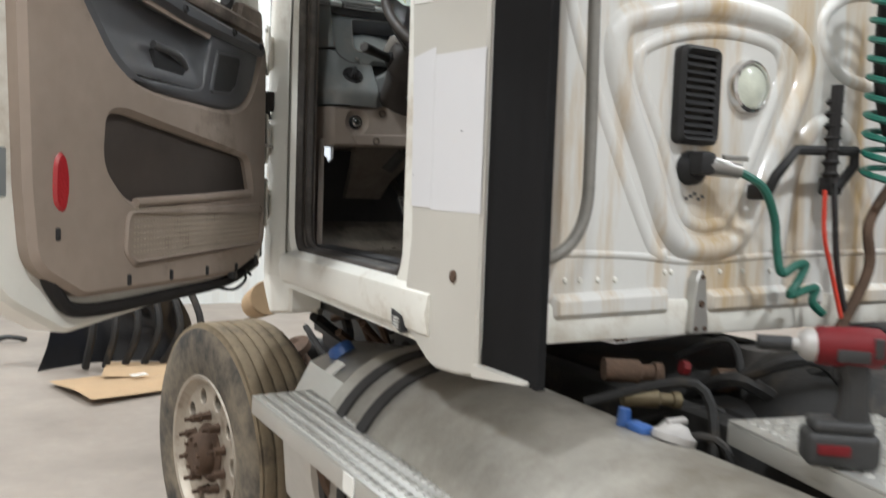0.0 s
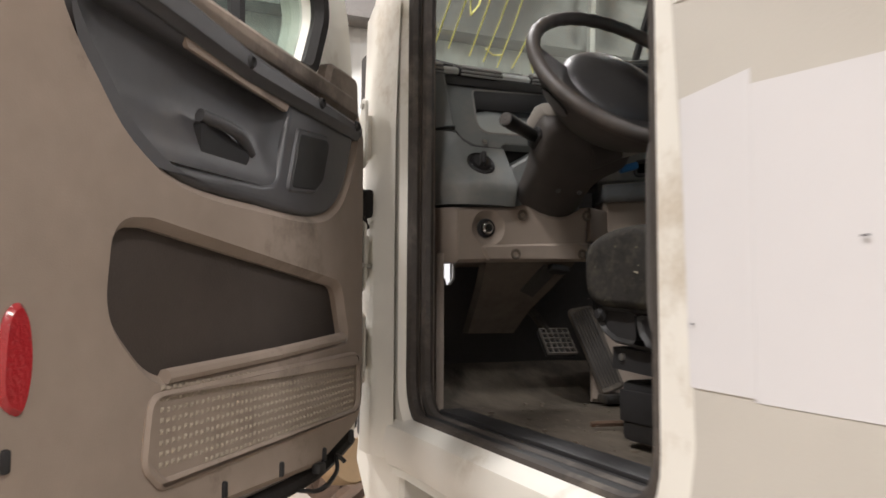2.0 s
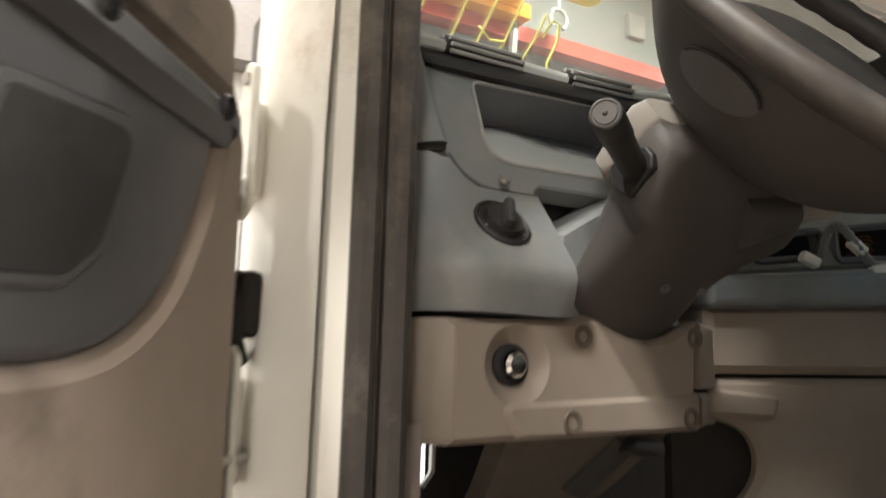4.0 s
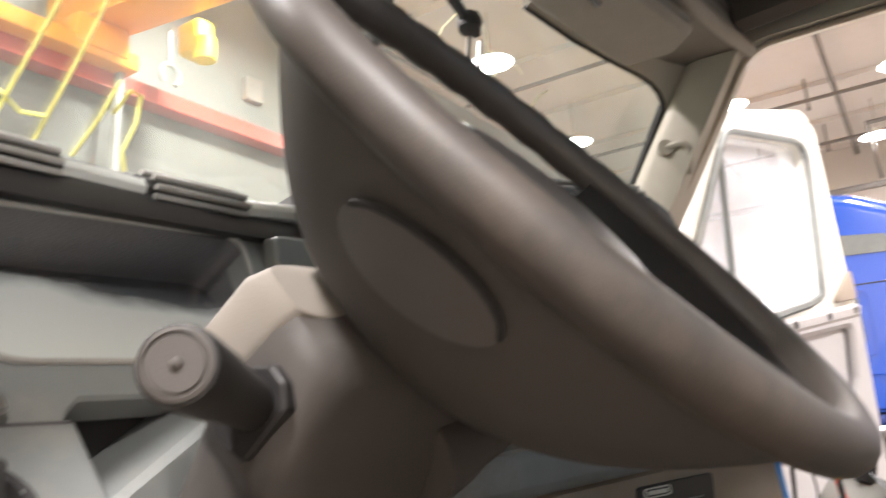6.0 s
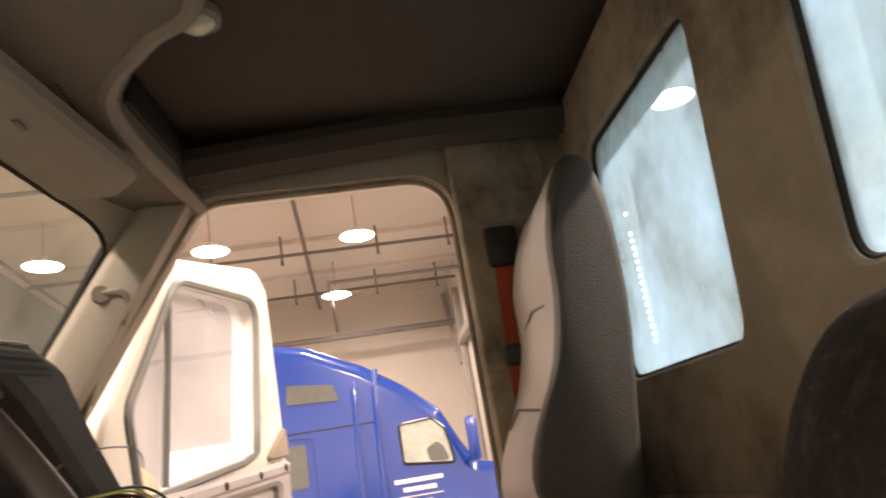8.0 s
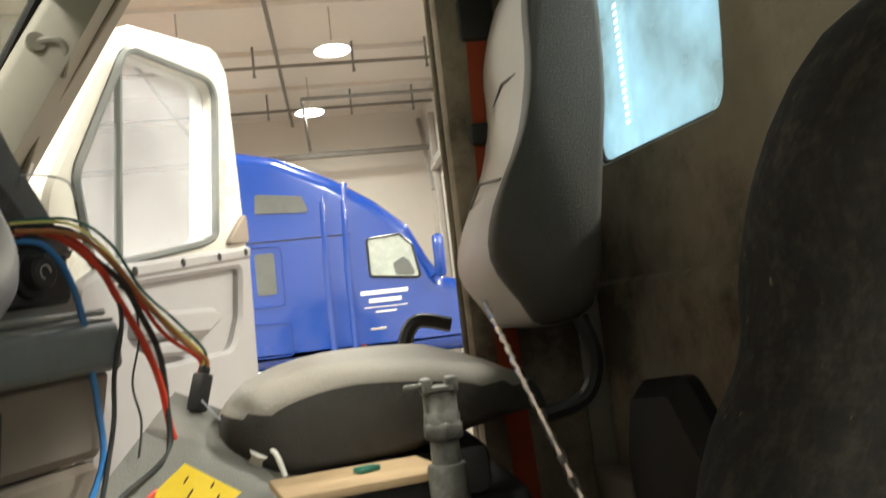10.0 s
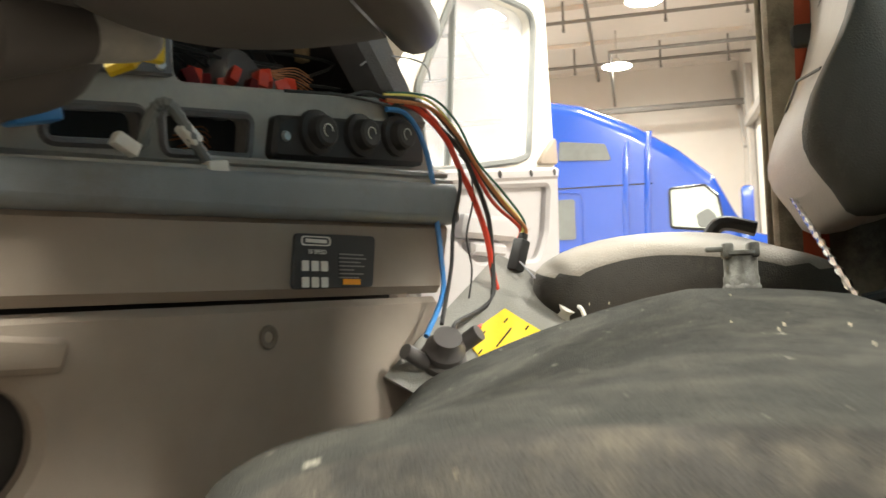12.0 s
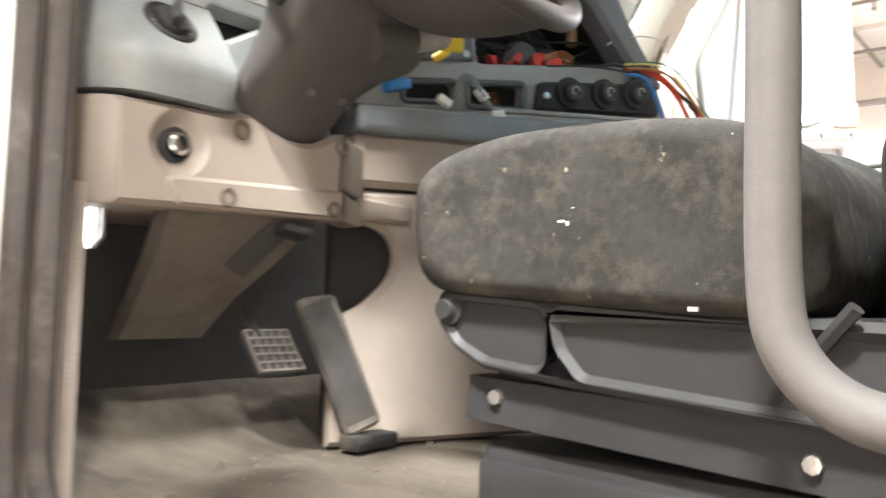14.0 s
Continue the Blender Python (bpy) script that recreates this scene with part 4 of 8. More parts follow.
for i in range(240):
    x, y = -0.84 + 0.62 * random.random(), 2.5 + 0.85 * random.random()
    s = 0.0012 + 0.006 * random.random() ** 4
    box(bm, (0, 0, 0), (s * 2.2, s, s * 0.7), 0, pose(x, y, 1.315, 0, 0, 360 * random.random()))
tagged(part("floor_debris", bm, BROWN), "small chips and crumbs of dirt on the cab floor", "debris", kind="stuff")
bm = B()
tube(bm, [(-0.62, 2.96, 1.318), (-0.53, 2.93, 1.32)], 0.007, 6)
tagged(part("loose_bolt", bm, RUST), "rusty loose bolt lying on the cab floor", "bolt")
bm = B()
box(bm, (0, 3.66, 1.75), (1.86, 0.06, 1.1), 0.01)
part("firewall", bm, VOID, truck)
# B-pillar lining and belt
bm = B()
box(bm, (0.88, 2.30, 2.10), (0.06, 0.24, 1.6), 0.02)
part("b_pillar_trim", bm, WALLTRIM, truck, "brown pillar lining")
bm = B()
box(bm, (-0.90, 2.20, 2.1), (0.05, 0.15, 1.55), 0.02)
part("b_pillar_trim", bm, WALLTRIM, truck)
belt = thing("seat_belt", "orange-red seat belt webbing with a black guide", "seat belt", at=(0.84, 2.33, 1.31))
bm = B()
grid(bm, lambda u, v: (0.838 - 0.02 * v, 2.305 + 0.05 * u + 0.02 * math.sin(v * 3), 1.31 + 1.25 * (1 - v)), 2, 14)
part("webbing", bm, BELT, belt)
bm = B()
box(bm, (0.83, 2.33, 2.30), (0.03, 0.09, 0.05), 0.012)
part("guide", bm, BLACK, belt)
bm = B()
box(bm, (0.835, 2.33, 2.56), (0.03, 0.08, 0.10), 0.012)
part("guide", bm, BLACK, belt)


# windscreen
def screen_pt(u, v):
    x = (-0.92 + 1.84 * u) * (1 - 0.06 * v)
    k = 1 - (2 * u - 1) ** 2
    return (x, 3.50 - 0.31 * v + (0.18 - 0.02 * v) * k, 2.27 + (0.51 + 0.09 * k) * v)


bm = B()
grid(bm, screen_pt, 24, 6)
ws = part("windscreen", bm, SCREEN, truck, "green tinted windscreen with yellow grease-pen marks")
ws.visible_shadow = False
bm = B()
ring = [screen_pt(i / 12, 0) for i in range(13)] + [screen_pt(1, i / 4) for i in range(1, 5)] + [screen_pt(1 - i / 12, 1) for i in range(1, 13)] + [screen_pt(0, 1 - i / 4) for i in range(1, 4)]
tube(bm, ring, 0.014, 6, True)
part("gasket", bm, RUBBER, ws)
bm = B()
tube(bm, [screen_pt(0.5, -0.02), screen_pt(0.5, 0.5), screen_pt(0.5, 1.0)], 0.014, 6)
part("divider", bm, BLACK, ws, "black centre bar of the two-piece windscreen")


def mark(pts, r=0.0045, mt=None):
    b = B()
    tube(b, [Vector(screen_pt(u, v)) - Vector((0, 0.004, 0)) for u, v in pts], r, 5, False, 0.4)
    part("grease_mark", b, mt or PEN, ws)


for u0, v0, u1, v1 in ((0.085, 0.08, 0.095, 0.5), (0.112, 0.08, 0.126, 0.55), (0.155, 0.07, 0.17, 0.5), (0.185, 0.06, 0.205, 0.48), (0.215, 0.05, 0.232, 0.44), (0.245, 0.06, 0.26, 0.22)):
    mark([(u0, v0), ((u0 + u1) / 2 + 0.002, (v0 + v1) / 2), (u1, v1)])
mark([(0.183, 0.12), (0.2, 0.10), (0.218, 0.11)])
mark([(0.134, 0.42), (0.13, 0.30), (0.137, 0.25), (0.147, 0.30), (0.15, 0.42), (0.143, 0.5)])
mark([(0.264, 0.16), (0.27, 0.21), (0.28, 0.21), (0.284, 0.16), (0.281, 0.10), (0.29, 0.06)])
for c, r, a in ((0.63, 0.045, 0), (0.72, 0.03, 1), (0.8, 0.03, 2)):
    mark([(c + r * math.cos(a + i * 0.45), 0.62 - 0.2 * (c - 0.63) + 3.2 * r * math.sin(a + i * 0.45)) for i in range(8)], 0.002, SMEAR)
# header trim rounding the upper corner of the glass
bm = B()
inner = [(0.70, 0.865), (0.80, 0.865), (0.87, 0.872), (0.93, 0.878), (0.955, 0.874), (0.976, 0.858), (0.99, 0.83), (0.999, 0.79), (1.003, 0.74), (1.004, 0.66), (1.003, 0.5)]
outer = [(0.70, 1.04), (0.80, 1.04), (0.87, 1.04), (0.94, 1.04), (0.975, 1.04), (1.0, 1.03), (1.02, 1.0), (1.03, 0.95), (1.03, 0.85), (1.03, 0.7), (1.03, 0.5)]
secs = []
for (u, v), (p, q) in zip(inner, outer):
    a, o = Vector(screen_pt(u, v)), Vector(screen_pt(p, q))
    n = Vector((0, -0.86, -0.5))
    secs.append([a, a + n * 0.014, a + (o - a) * 0.15 + n * 0.022, o + n * 0.022, o])
loft(bm, secs)
ht = part("header_trim", bm, PILLAR, ws, "beige trim round the windscreen corner")
bm = B()
tube(bm, [Vector(screen_pt(u, v)) + Vector((0, -0.008, -0.004)) for u, v in inner], 0.007, 6)
part("gasket_lip", bm, RUBBER, ht)
# A-pillars inside
for sx in (-1, 1):
    bm = B()
    secs = []
    for v in (-0.6, 0.0, 0.25, 0.5, 0.75, 1.0):
        p = Vector(screen_pt(0 if sx < 0 else 1, max(v, -0.05)))
        if v < 0:
            p = Vector((sx * 0.93, 3.46, 1.9))
        y2 = p.y - (0.21 if sx < 0 else 0.15) if v >= 0 else (3.24 if sx < 0 else 3.32)
        if sx < 0:
            prof = [(0.926, 0.02), (0.905, -0.012), (0.895, -0.03), (0.890, -0.055), (0.890, None), (0.900, None), (0.924, None)]
        else:
            prof = [(0.975, 0.02), (0.875, -0.012), (0.855, -0.03), (0.845, -0.055), (0.85, None), (0.87, None), (0.97, None)]
        secs.append([(sx * a, (p.y + o) if o is not None else y2, p.z) for a, o in prof])
    loft(bm, secs)
    ap = part("a_pillar", bm, LOWTRIM if sx < 0 else PILLAR, truck, "worn brown pillar trim" if sx < 0 else "beige moulded pillar trim")
    bm = B()
    loft(bm, [[(sx * a, y, z) for a, y in ((0.93, 3.45), (0.882, 3.42), (0.876, 3.38), (0.88, 3.27), (0.93, 3.262))] for z in (1.32, 1.6, 1.885)])
    part("lower_pillar", bm, LOWTRIM, truck, "worn brown lower pillar trim")
    if sx > 0:
        bm = B()
        lathe(bm, [(0, 0.012), (0.02, 0.012), (0.022, 0.0)], aim((0.848, 3.25, 2.57), (-1, -0.4, 0)), 12)
        tube(bm, spline([(0.845, 3.25, 2.57), (0.845, 3.21, 2.572), (0.855, 3.195, 2.55), (0.868, 3.21, 2.50)], 5), 0.009, 8)
        part("assist_handle", bm, PILLAR, ap)
# overhead console
bm = B()
plan = [(-0.9, 3.03), (-0.42, 3.09), (-0.22, 2.98), (-0.12, 2.88), (0.12, 2.88), (0.22, 2.98), (0.42, 3.09), (0.9, 3.03), (0.9, 3.20), (0.45, 3.31), (-0.45, 3.31), (-0.9, 3.20)]
loft(bm, [[(x, y, z) for x, y in plan] for z in (2.768, 2.95)])
oc = part("overhead_console", bm, CONSOLE, truck, "dark overhead storage console")
bm = B()
tube(bm, spline([(x, y, 2.776) for x, y in plan[:8]], 5), 0.018, 8)
part("console_rim", bm, VISOR, oc)
bm = B()
for i in range(9):
    for j in range(5):
        lathe(bm, [(0.004, 0.0), (0.0, 0.002)], aim((0.30 + 0.014 * i, 3.14 + 0.014 * j, 2.766), (0, 0, -1)), 5)
tagged(part("speaker_grille", bm, BLACK, oc), kind="stuff")
bm = B()
box(bm, (0, 0, 0), (0.34, 0.02, 0.085), 0.01, pose(0.64, 3.06, 2.868, 0, 0, -7))
part("cubby", bm, BLACK, oc)
dome = thing("dome_light", "round dome light with a pale lens", "lamp", at=(0.34, 2.92, 2.9))
bm = B()
lathe(bm, [(0.045, 0.0), (0.045, 0.02), (0.035, 0.028)], aim((0.34, 2.915, 2.918), (0, 0, -1)), 18)
part("bezel", bm, VISOR, dome)
bm = B()
lathe(bm, [(0.034, 0.026), (0.02, 0.038), (0.0, 0.042)], aim((0.34, 2.915, 2.918), (0, 0, -1)), 18)
part("lens", bm, LENS, dome)
# sun visors
for sx in (-1, 1):
    bm = B()
    ol = rpoly([(-0.02, 3.33), (0.0, 3.19), (0.56, 3.08), (0.63, 3.14), (0.62, 3.26)], [0.03, 0.05, 0.05, 0.03, 0.03])
    T = Matrix(((sx, 0, 0, 0), (0, 0, 1, 0), (0, 1, 0, 0), (0, 0, 0, 1)))
    sheet(bm, [ol], 2.735, 2.70, T, 0.012)
    vz = part("sun_visor", bm, VISOR, oc, "grey vinyl sun visor folded up")
    for cx in (0.16, 0.30):
        bm = B()
        box(bm, (sx * cx, 3.20, 2.698), (0.035, 0.012, 0.006), 0.002)
        part("clip", bm, DARKGREY, vz)
# phone mount stuck on the glass
pm = thing("phone_mount", "black clip mount hanging from the windscreen glass", "phone mount", at=(0.11, 3.39, 2.66))
MP = pose(0.11, 3.39, 2.66, 0, 14, 0)
bm = B()
box(bm, (-0.06, 0, 0.03), (0.018, 0.02, 0.075), 0.004, MP)
box(bm, (0.0, -0.01, 0.005), (0.12, 0.016, 0.018), 0.004, MP @ pose(0, 0, 0, 0, 8, 0))
lathe(bm, [(0, -0.02), (0.02, -0.015), (0.024, 0), (0.02, 0.015), (0, 0.02)], MP @ pose(0.03, -0.01, 0), 10)
part("arm", bm, BLACK, pm)
bm = B()
tube(bm, [MP @ Vector(p) for p in ((0.045, 0, -0.07), (0.045, 0, 0.005), (0.085, 0, 0.005), (0.085, 0, -0.07))], 0.005, 6, True)
part("clamp", bm, STEEL, pm)
bm = B()
tube(bm, spline([(0.14, 3.37, 2.74), (0.135, 3.39, 2.71), (0.13, 3.39, 2.69), (0.13, 3.39, 2.67)], 6), 0.0025, 5)
part("cord", bm, WIREBLACK, pm)


# ---- doors ----
def door(o, d, mirror, left):
    """A cab door standing open: shell, pane, gasket and vent bar."""
    M = on(o, d, 0, mirror)
    if left:
        shell = rpoly([(0.05, 1.24), (1.0, 1.165), (1.25, 1.30), (1.26, 2.0), (1.18, 2.85), (1.06, 2.92), (0.45, 2.87), (0.12, 2.25), (0.06, 1.95)], [0.07, 0.1, 0.22, 0.1, 0.06, 0.08, 0.12, 0.2, 0.05])
        hole = rpoly([(0.33, 2.055), (1.04, 2.03), (1.10, 2.10), (1.02, 2.78), (0.5, 2.75), (0.27, 2.2)], [0.05, 0.04, 0.04, 0.07, 0.1, 0.1])
    else:
        shell = rpoly([(0.03, 1.22), (0.82, 1.18), (0.97, 1.30), (1.0, 2.25), (0.97, 2.85), (0.9, 2.92), (0.40, 2.83), (0.06, 2.3)], [0.05, 0.1, 0.18, 0.1, 0.06, 0.06, 0.12, 0.2])
        hole = rpoly([(0.20, 2.13), (0.70, 2.23), (0.79, 2.26), (0.87, 2.79), (0.40, 2.76), (0.16, 2.36)], [0.05, 0.04, 0.04, 0.07, 0.1, 0.1])
    b = B()
    sheet(b, [shell, hole], -0.10, -0.01, M, 0.012)
    so = part("door", b, WHITE, truck, "white cab door standing open")
    b = B()
    sheet(b, [hole], -0.055, -0.05, M)
    g = part("pane", b, GLASS if left else HAZE, so, "" if left else "bright hazy door pane")
    g.visible_shadow = False
    b = B()
    tube(b, [M @ Vector((p[0], -0.006, p[1])) for p in hole], 0.02 if left else 0.012, 6, True)
    part("pane_gasket", b, RUBBER if left else GREY, so)
    b = B()
    if left:
        tube(b, [M @ Vector((0.555, -0.03, 2.05)), M @ Vector((0.585, -0.03, 2.77))], 0.016, 6)
    else:
        tube(b, [M @ Vector((0.335, -0.03, 2.17)), M @ Vector((0.40, -0.03, 2.77))], 0.011, 6)
    part("vent_bar", b, BLACK if left else GREY, so)
    return M, so


LM, ldoor = door((-1.0, 3.34), (-0.66, -0.75), False, True)
RM, rdoor = door((1.0, 3.34), (0.93, -0.37), True, False)


def dpt(s, z, y=0.03):
    return LM @ Vector((s, y, z))


PANEL = rpoly([(0.10, 1.31), (0.30, 1.245), (0.99, 1.25), (1.14, 1.33), (1.16, 1.5), (1.18, 1.98), (1.12, 2.09), (0.16, 2.05), (0.11, 1.96)], [0.1, 0.04, 0.08, 0.1, 0.1, 0.1, 0.05, 0.02, 0.05], 7)
POCKET = rpoly([(0.20, 1.50), (0.82, 1.465), (0.915, 1.56), (0.905, 1.68), (0.84, 1.685), (0.24, 1.612)], [0.015, 0.12, 0.09, 0.07, 0.05, 0.04], 7)
BOWL = [tuple(p.xz) for p in spline([(0.155, 0, 1.99), (0.20, 0, 1.86), (0.26, 0, 1.785), (0.36, 0, 1.752), (0.56, 0, 1.752), (0.76, 0, 1.762), (0.875, 0, 1.81), (0.945, 0, 1.88), (1.0, 0, 1.95), (1.045, 0, 2.06)], 4)]
b = B()
sheet(b, [PANEL, POCKET, BOWL], -0.01, 0.03, LM, 0.014)
part("trim_panel", b, DOORTAN, ldoor, "tan moulded door trim with dirt smears")
b = B()
sheet(b, [POCKET], -0.008, 0.004, LM)
part("map_pocket", b, TANDARK, ldoor, "brown map pocket with its shade in the colour")
b = B()
tube(b, [dpt(0.215, 1.503, 0.026), dpt(0.5, 1.485, 0.03), dpt(0.80, 1.47, 0.026)], 0.012, 8)
part("pocket_lip", b, DOORTAN, ldoor)
# armrest bowl: rim, recess, pull cup, speaker cover
RECESS = rpoly([(0.452, 1.955), (0.50, 1.80), (0.55, 1.79), (0.82, 1.785), (0.885, 1.79), (0.965, 1.885), (1.0, 1.99), (0.80, 1.975)], [0.02, 0.03, 0.03, 0.05, 0.06, 0.05, 0.03, 0.02], 6)
b = B()
sheet(b, [BOWL, RECESS], -0.008, 0.026, LM, 0.012, 4)
part("armrest_bowl", b, DOORGREY, ldoor, "dark grey scuffed armrest bowl")


def bowl_pt(u, v):
    """The dished floor of the bowl: a wide shelf below, rising to the back under the sill bar."""
    s = 0.455 + 0.535 * u
    lo = 1.788 + 0.17 * max(0.0, (u - 0.80) / 0.20) ** 1.6 + 0.10 * max(0.0, (0.10 - u) / 0.10) ** 1.5
    hi = 1.972 + 0.02 * u
    k = min(1.0, 6.5 * u, 6.5 * (1 - u))
    dep = 0.022 - 0.029 * (math.sin(min(1.0, max(0.0, (v - 0.02) / 0.55)) * math.pi / 2) ** 1.7) * k * (2 - k)
    return dpt(s, lo + (hi - lo) * v, dep)


b = B()
grid(b, bowl_pt, 30, 16)
part("bowl_floor", b, DOORGREY, ldoor)
b = B()
loft(b, [[dpt(s, z, y) for s, z in rpoly([(0.565, 1.838), (0.60, 1.803), (0.715, 1.80), (0.715, 1.868), (0.69, 1.874)], 0.014, 4)] for y in (-0.006, 0.010, 0.016)])
part("pull_cup", b, BLACK, ldoor, "black plastic pull cup")
b = B()
tube(b, spline([dpt(0.555, 1.846, 0.004), dpt(0.63, 1.868, 0.024), dpt(0.715, 1.878, 0.012)], 6), 0.011, 10)
part("pull_lip", b, DOORGREY, ldoor)
b = B()
SPK = rpoly([(0.43, 1.918), (0.283, 1.93), (0.318, 1.825), (0.355, 1.797), (0.468, 1.787)], [0.015, 0.02, 0.03, 0.03, 0.015], 5)
sheet(b, [SPK], 0.022, 0.031, LM, 0.004)
sc = part("speaker_cover", b, DOORGREY, ldoor, "ribbed grey speaker cover")
b = B()
sheet(b, [[((p[0] - 0.37) * 0.86 + 0.37, (p[1] - 1.852) * 0.84 + 1.852) for p in SPK]], 0.029, 0.0325, LM, 0.001)
part("speaker_mesh", b, BLACKPL, sc)
# sill bar above the bowl with screws
b = B()
sheet(b, [rpoly([(0.155, 1.945), (0.155, 1.985), (0.60, 2.015), (1.05, 2.085), (1.055, 2.02), (0.60, 1.962)], 0.008)], 0.0, 0.045, LM, 0.014)
bar = part("sill_bar", b, DOORGREY, ldoor, "dark sill bar with worn edges")
for s, z in ((0.19, 1.972), (0.36, 1.982), (0.62, 1.99), (0.93, 2.042), (1.02, 2.055)):
    b = B()
    lathe(b, [(0.0, 0.002), (0.007, 0.001), (0.009, 0.006), (0.013, 0.0)], aim(dpt(s, z, 0.044), LM.to_3x3() @ Vector((0, 1, 0))), 10)
    part("screw", b, BLACK, bar)
b = B()
sheet(b, [rpoly([(0.46, 1.955), (0.78, 1.985), (0.77, 1.97), (0.47, 1.94)], 0.004)], 0.02, 0.028, LM)
part("grab_insert", b, DOORTAN, bar)
b = B()
sheet(b, [rpoly([(0.12, 1.99), (0.30, 2.0), (0.27, 2.10), (0.13, 2.10)], 0.03)], -0.01, 0.02, LM, 0.01)
part("mirror_trim", b, DOORTAN, ldoor, "tan corner trim")
# perforated lower mat
MATO = rpoly([(0.145, 1.345), (0.80, 1.325), (0.84, 1.355), (0.83, 1.44), (0.15, 1.458)], [0.03, 0.03, 0.03, 0.03, 0.03])
b = B()
sheet(b, [[(p[0] * 1.03 - 0.013, (p[1] - 1.40) * 1.22 + 1.40) for p in MATO], MATO], 0.028, 0.038, LM, 0.005)
part("mat_border", b, DOORTAN, ldoor)
b = B()
for i in range(48):
    for j in range(9):
        s, z = 0.165 + 0.0137 * i, 1.348 + 0.0135 * j + 0.001 * (i % 2) - 0.00042 * i * (1 - j / 9)
        if z < 1.332 or z > 1.462:
            continue
        q = [LM @ Vector((s + a * 0.004, 0.0305, z + c * 0.004)) for a, c in ((-1, -1), (1, -1), (1, 1), (-1, 1))]
        vs = [b.verts.new(p) for p in q]
        tip = b.verts.new(LM @ Vector((s, 0.0335, z)))
        for k in range(4):
            b.faces.new((vs[k - 1], vs[k], tip))
tagged(part("mat_studs", b, TAN2, ldoor, smooth=False), kind="stuff")
b = B()
sheet(b, [[tuple(p.xz) for p in spline([(1.055, 0, 1.45), (1.085, 0, 1.465), (1.09, 0, 1.51), (1.085, 0, 1.56), (1.065, 0, 1.578), (1.048, 0, 1.555), (1.042, 0, 1.50)], 4, True)]], 0.026, 0.037, LM, 0.006)
part("reflector", b, REFLECT, ldoor, "red oval door reflector")
for s, z in ((0.17, 1.285), (0.30, 1.268), (0.47, 1.272), (0.65, 1.275), (0.83, 1.278), (1.075, 1.40)):
    b = B()
    box(b, (0, 0, 0), (0.012, 0.012, 0.028), 0.004, LM @ pose(s, 0.03, z))
    part("fastener", b, BLACK, ldoor)
b = B()
tube(b, spline([dpt(1.12, 2.6, 0.0), dpt(1.12, 2.0, 0.0), dpt(1.11, 1.5, 0.0), dpt(1.095, 1.37, 0.0), dpt(1.045, 1.265, 0.0), dpt(0.95, 1.215, 0.0), dpt(0.6, 1.215, 0.0), dpt(0.3, 1.225, 0.0), dpt(0.12, 1.27, 0.0)], 6), 0.017, 8)
part("door_seal", b, RUBBER, ldoor, "black rubber door seal")
b = B()
sheet(b, [rpoly([(1.178, 1.48), (1.198, 1.48), (1.198, 1.58), (1.178, 1.58)], 0.004)], -0.012, -0.006, LM)
part("latch_label", b, GREY, ldoor)
b = B()
box(b, (0, 0, 0), (0.03, 0.02, 0.02), 0.004, LM @ pose(0.32, 0.03, 1.245))
tube(b, spline([dpt(0.40, 1.22, 0.0), dpt(0.32, 1.20, 0.03), dpt(0.24, 1.22, 0.03), dpt(0.22, 1.25, 0.02), dpt(0.2, 1.235, 0.03)], 6), 0.005, 6)
part("loose_wire", b, WIREBLACK, ldoor)
# outside mirror seen through the pane
b = B()
box(b, (0, 0, 0), (0.13, 0.07, 0.55), 0.03, LM @ pose(0.82, -0.25, 2.28, 0, 6, 0))
tube(b, [LM @ Vector((0.80, -0.25, 2.05)), LM @ Vector((0.6, -0.1, 2.0))], 0.02, 8)
part("door_mirror", b, BLACK, ldoor, "black door mirror housing")
# pillar corner clip
b = B()
sheet(b, [rpoly([(0.03, 1.28), (0.10, 1.28), (0.10, 1.95), (0.03, 1.95)], 0.01)], -0.09, -0.02, LM)
part("hinge_edge", b, BLACK, ldoor)

# right trim panel
b = B()
RPANEL = rpoly([(0.1, 1.3), (0.85, 1.25), (0.92, 1.4), (0.945, 2.23), (0.2, 2.13), (0.1, 2.08)], 0.04)
RBOWL = rpoly([(0.28, 1.95), (0.40, 1.88), (0.78, 1.90), (0.84, 2.0), (0.87, 2.16), (0.24, 2.08)], [0.06, 0.06, 0.08, 0.06, 0.02, 0.02])
sheet(b, [RPANEL, RBOWL], -0.01, 0.03, RM, 0.012)
part("trim_panel", b, PALE, rdoor, "pale grey door trim")
b = B()
sheet(b, [RBOWL], -0.008, 0.0, RM)
part("armrest_bowl", b, PALE, rdoor)
b = B()
sheet(b, [rpoly([(0.30, 1.95), (0.62, 1.95), (0.72, 2.0), (0.66, 2.03), (0.32, 2.02)], 0.02)], 0.0, 0.05, RM, 0.014)
sheet(b, [rpoly([(0.36, 1.90), (0.55, 1.90), (0.56, 1.94), (0.36, 1.94)], 0.01)], 0.0, 0.04, RM, 0.01)
part("armrest", b, PALE, rdoor)
b = B()
sheet(b, [rpoly([(0.21, 2.09), (0.93, 2.19), (0.935, 2.235), (0.21, 2.135)], 0.01)], 0.0, 0.04, RM, 0.012)
rb = part("sill_bar", b, PALE, rdoor)
for s, z in ((0.30, 2.125), (0.52, 2.157), (0.72, 2.185), (0.89, 2.21)):
    b = B()
    lathe(b, [(0.0, 0.002), (0.008, 0.001), (0.013, 0.0)], aim(RM @ Vector((s, 0.041, z)), RM.to_3x3() @ Vector((0, 1, 0))), 8)
    part("screw", b, BLACK, rb)
b = B()
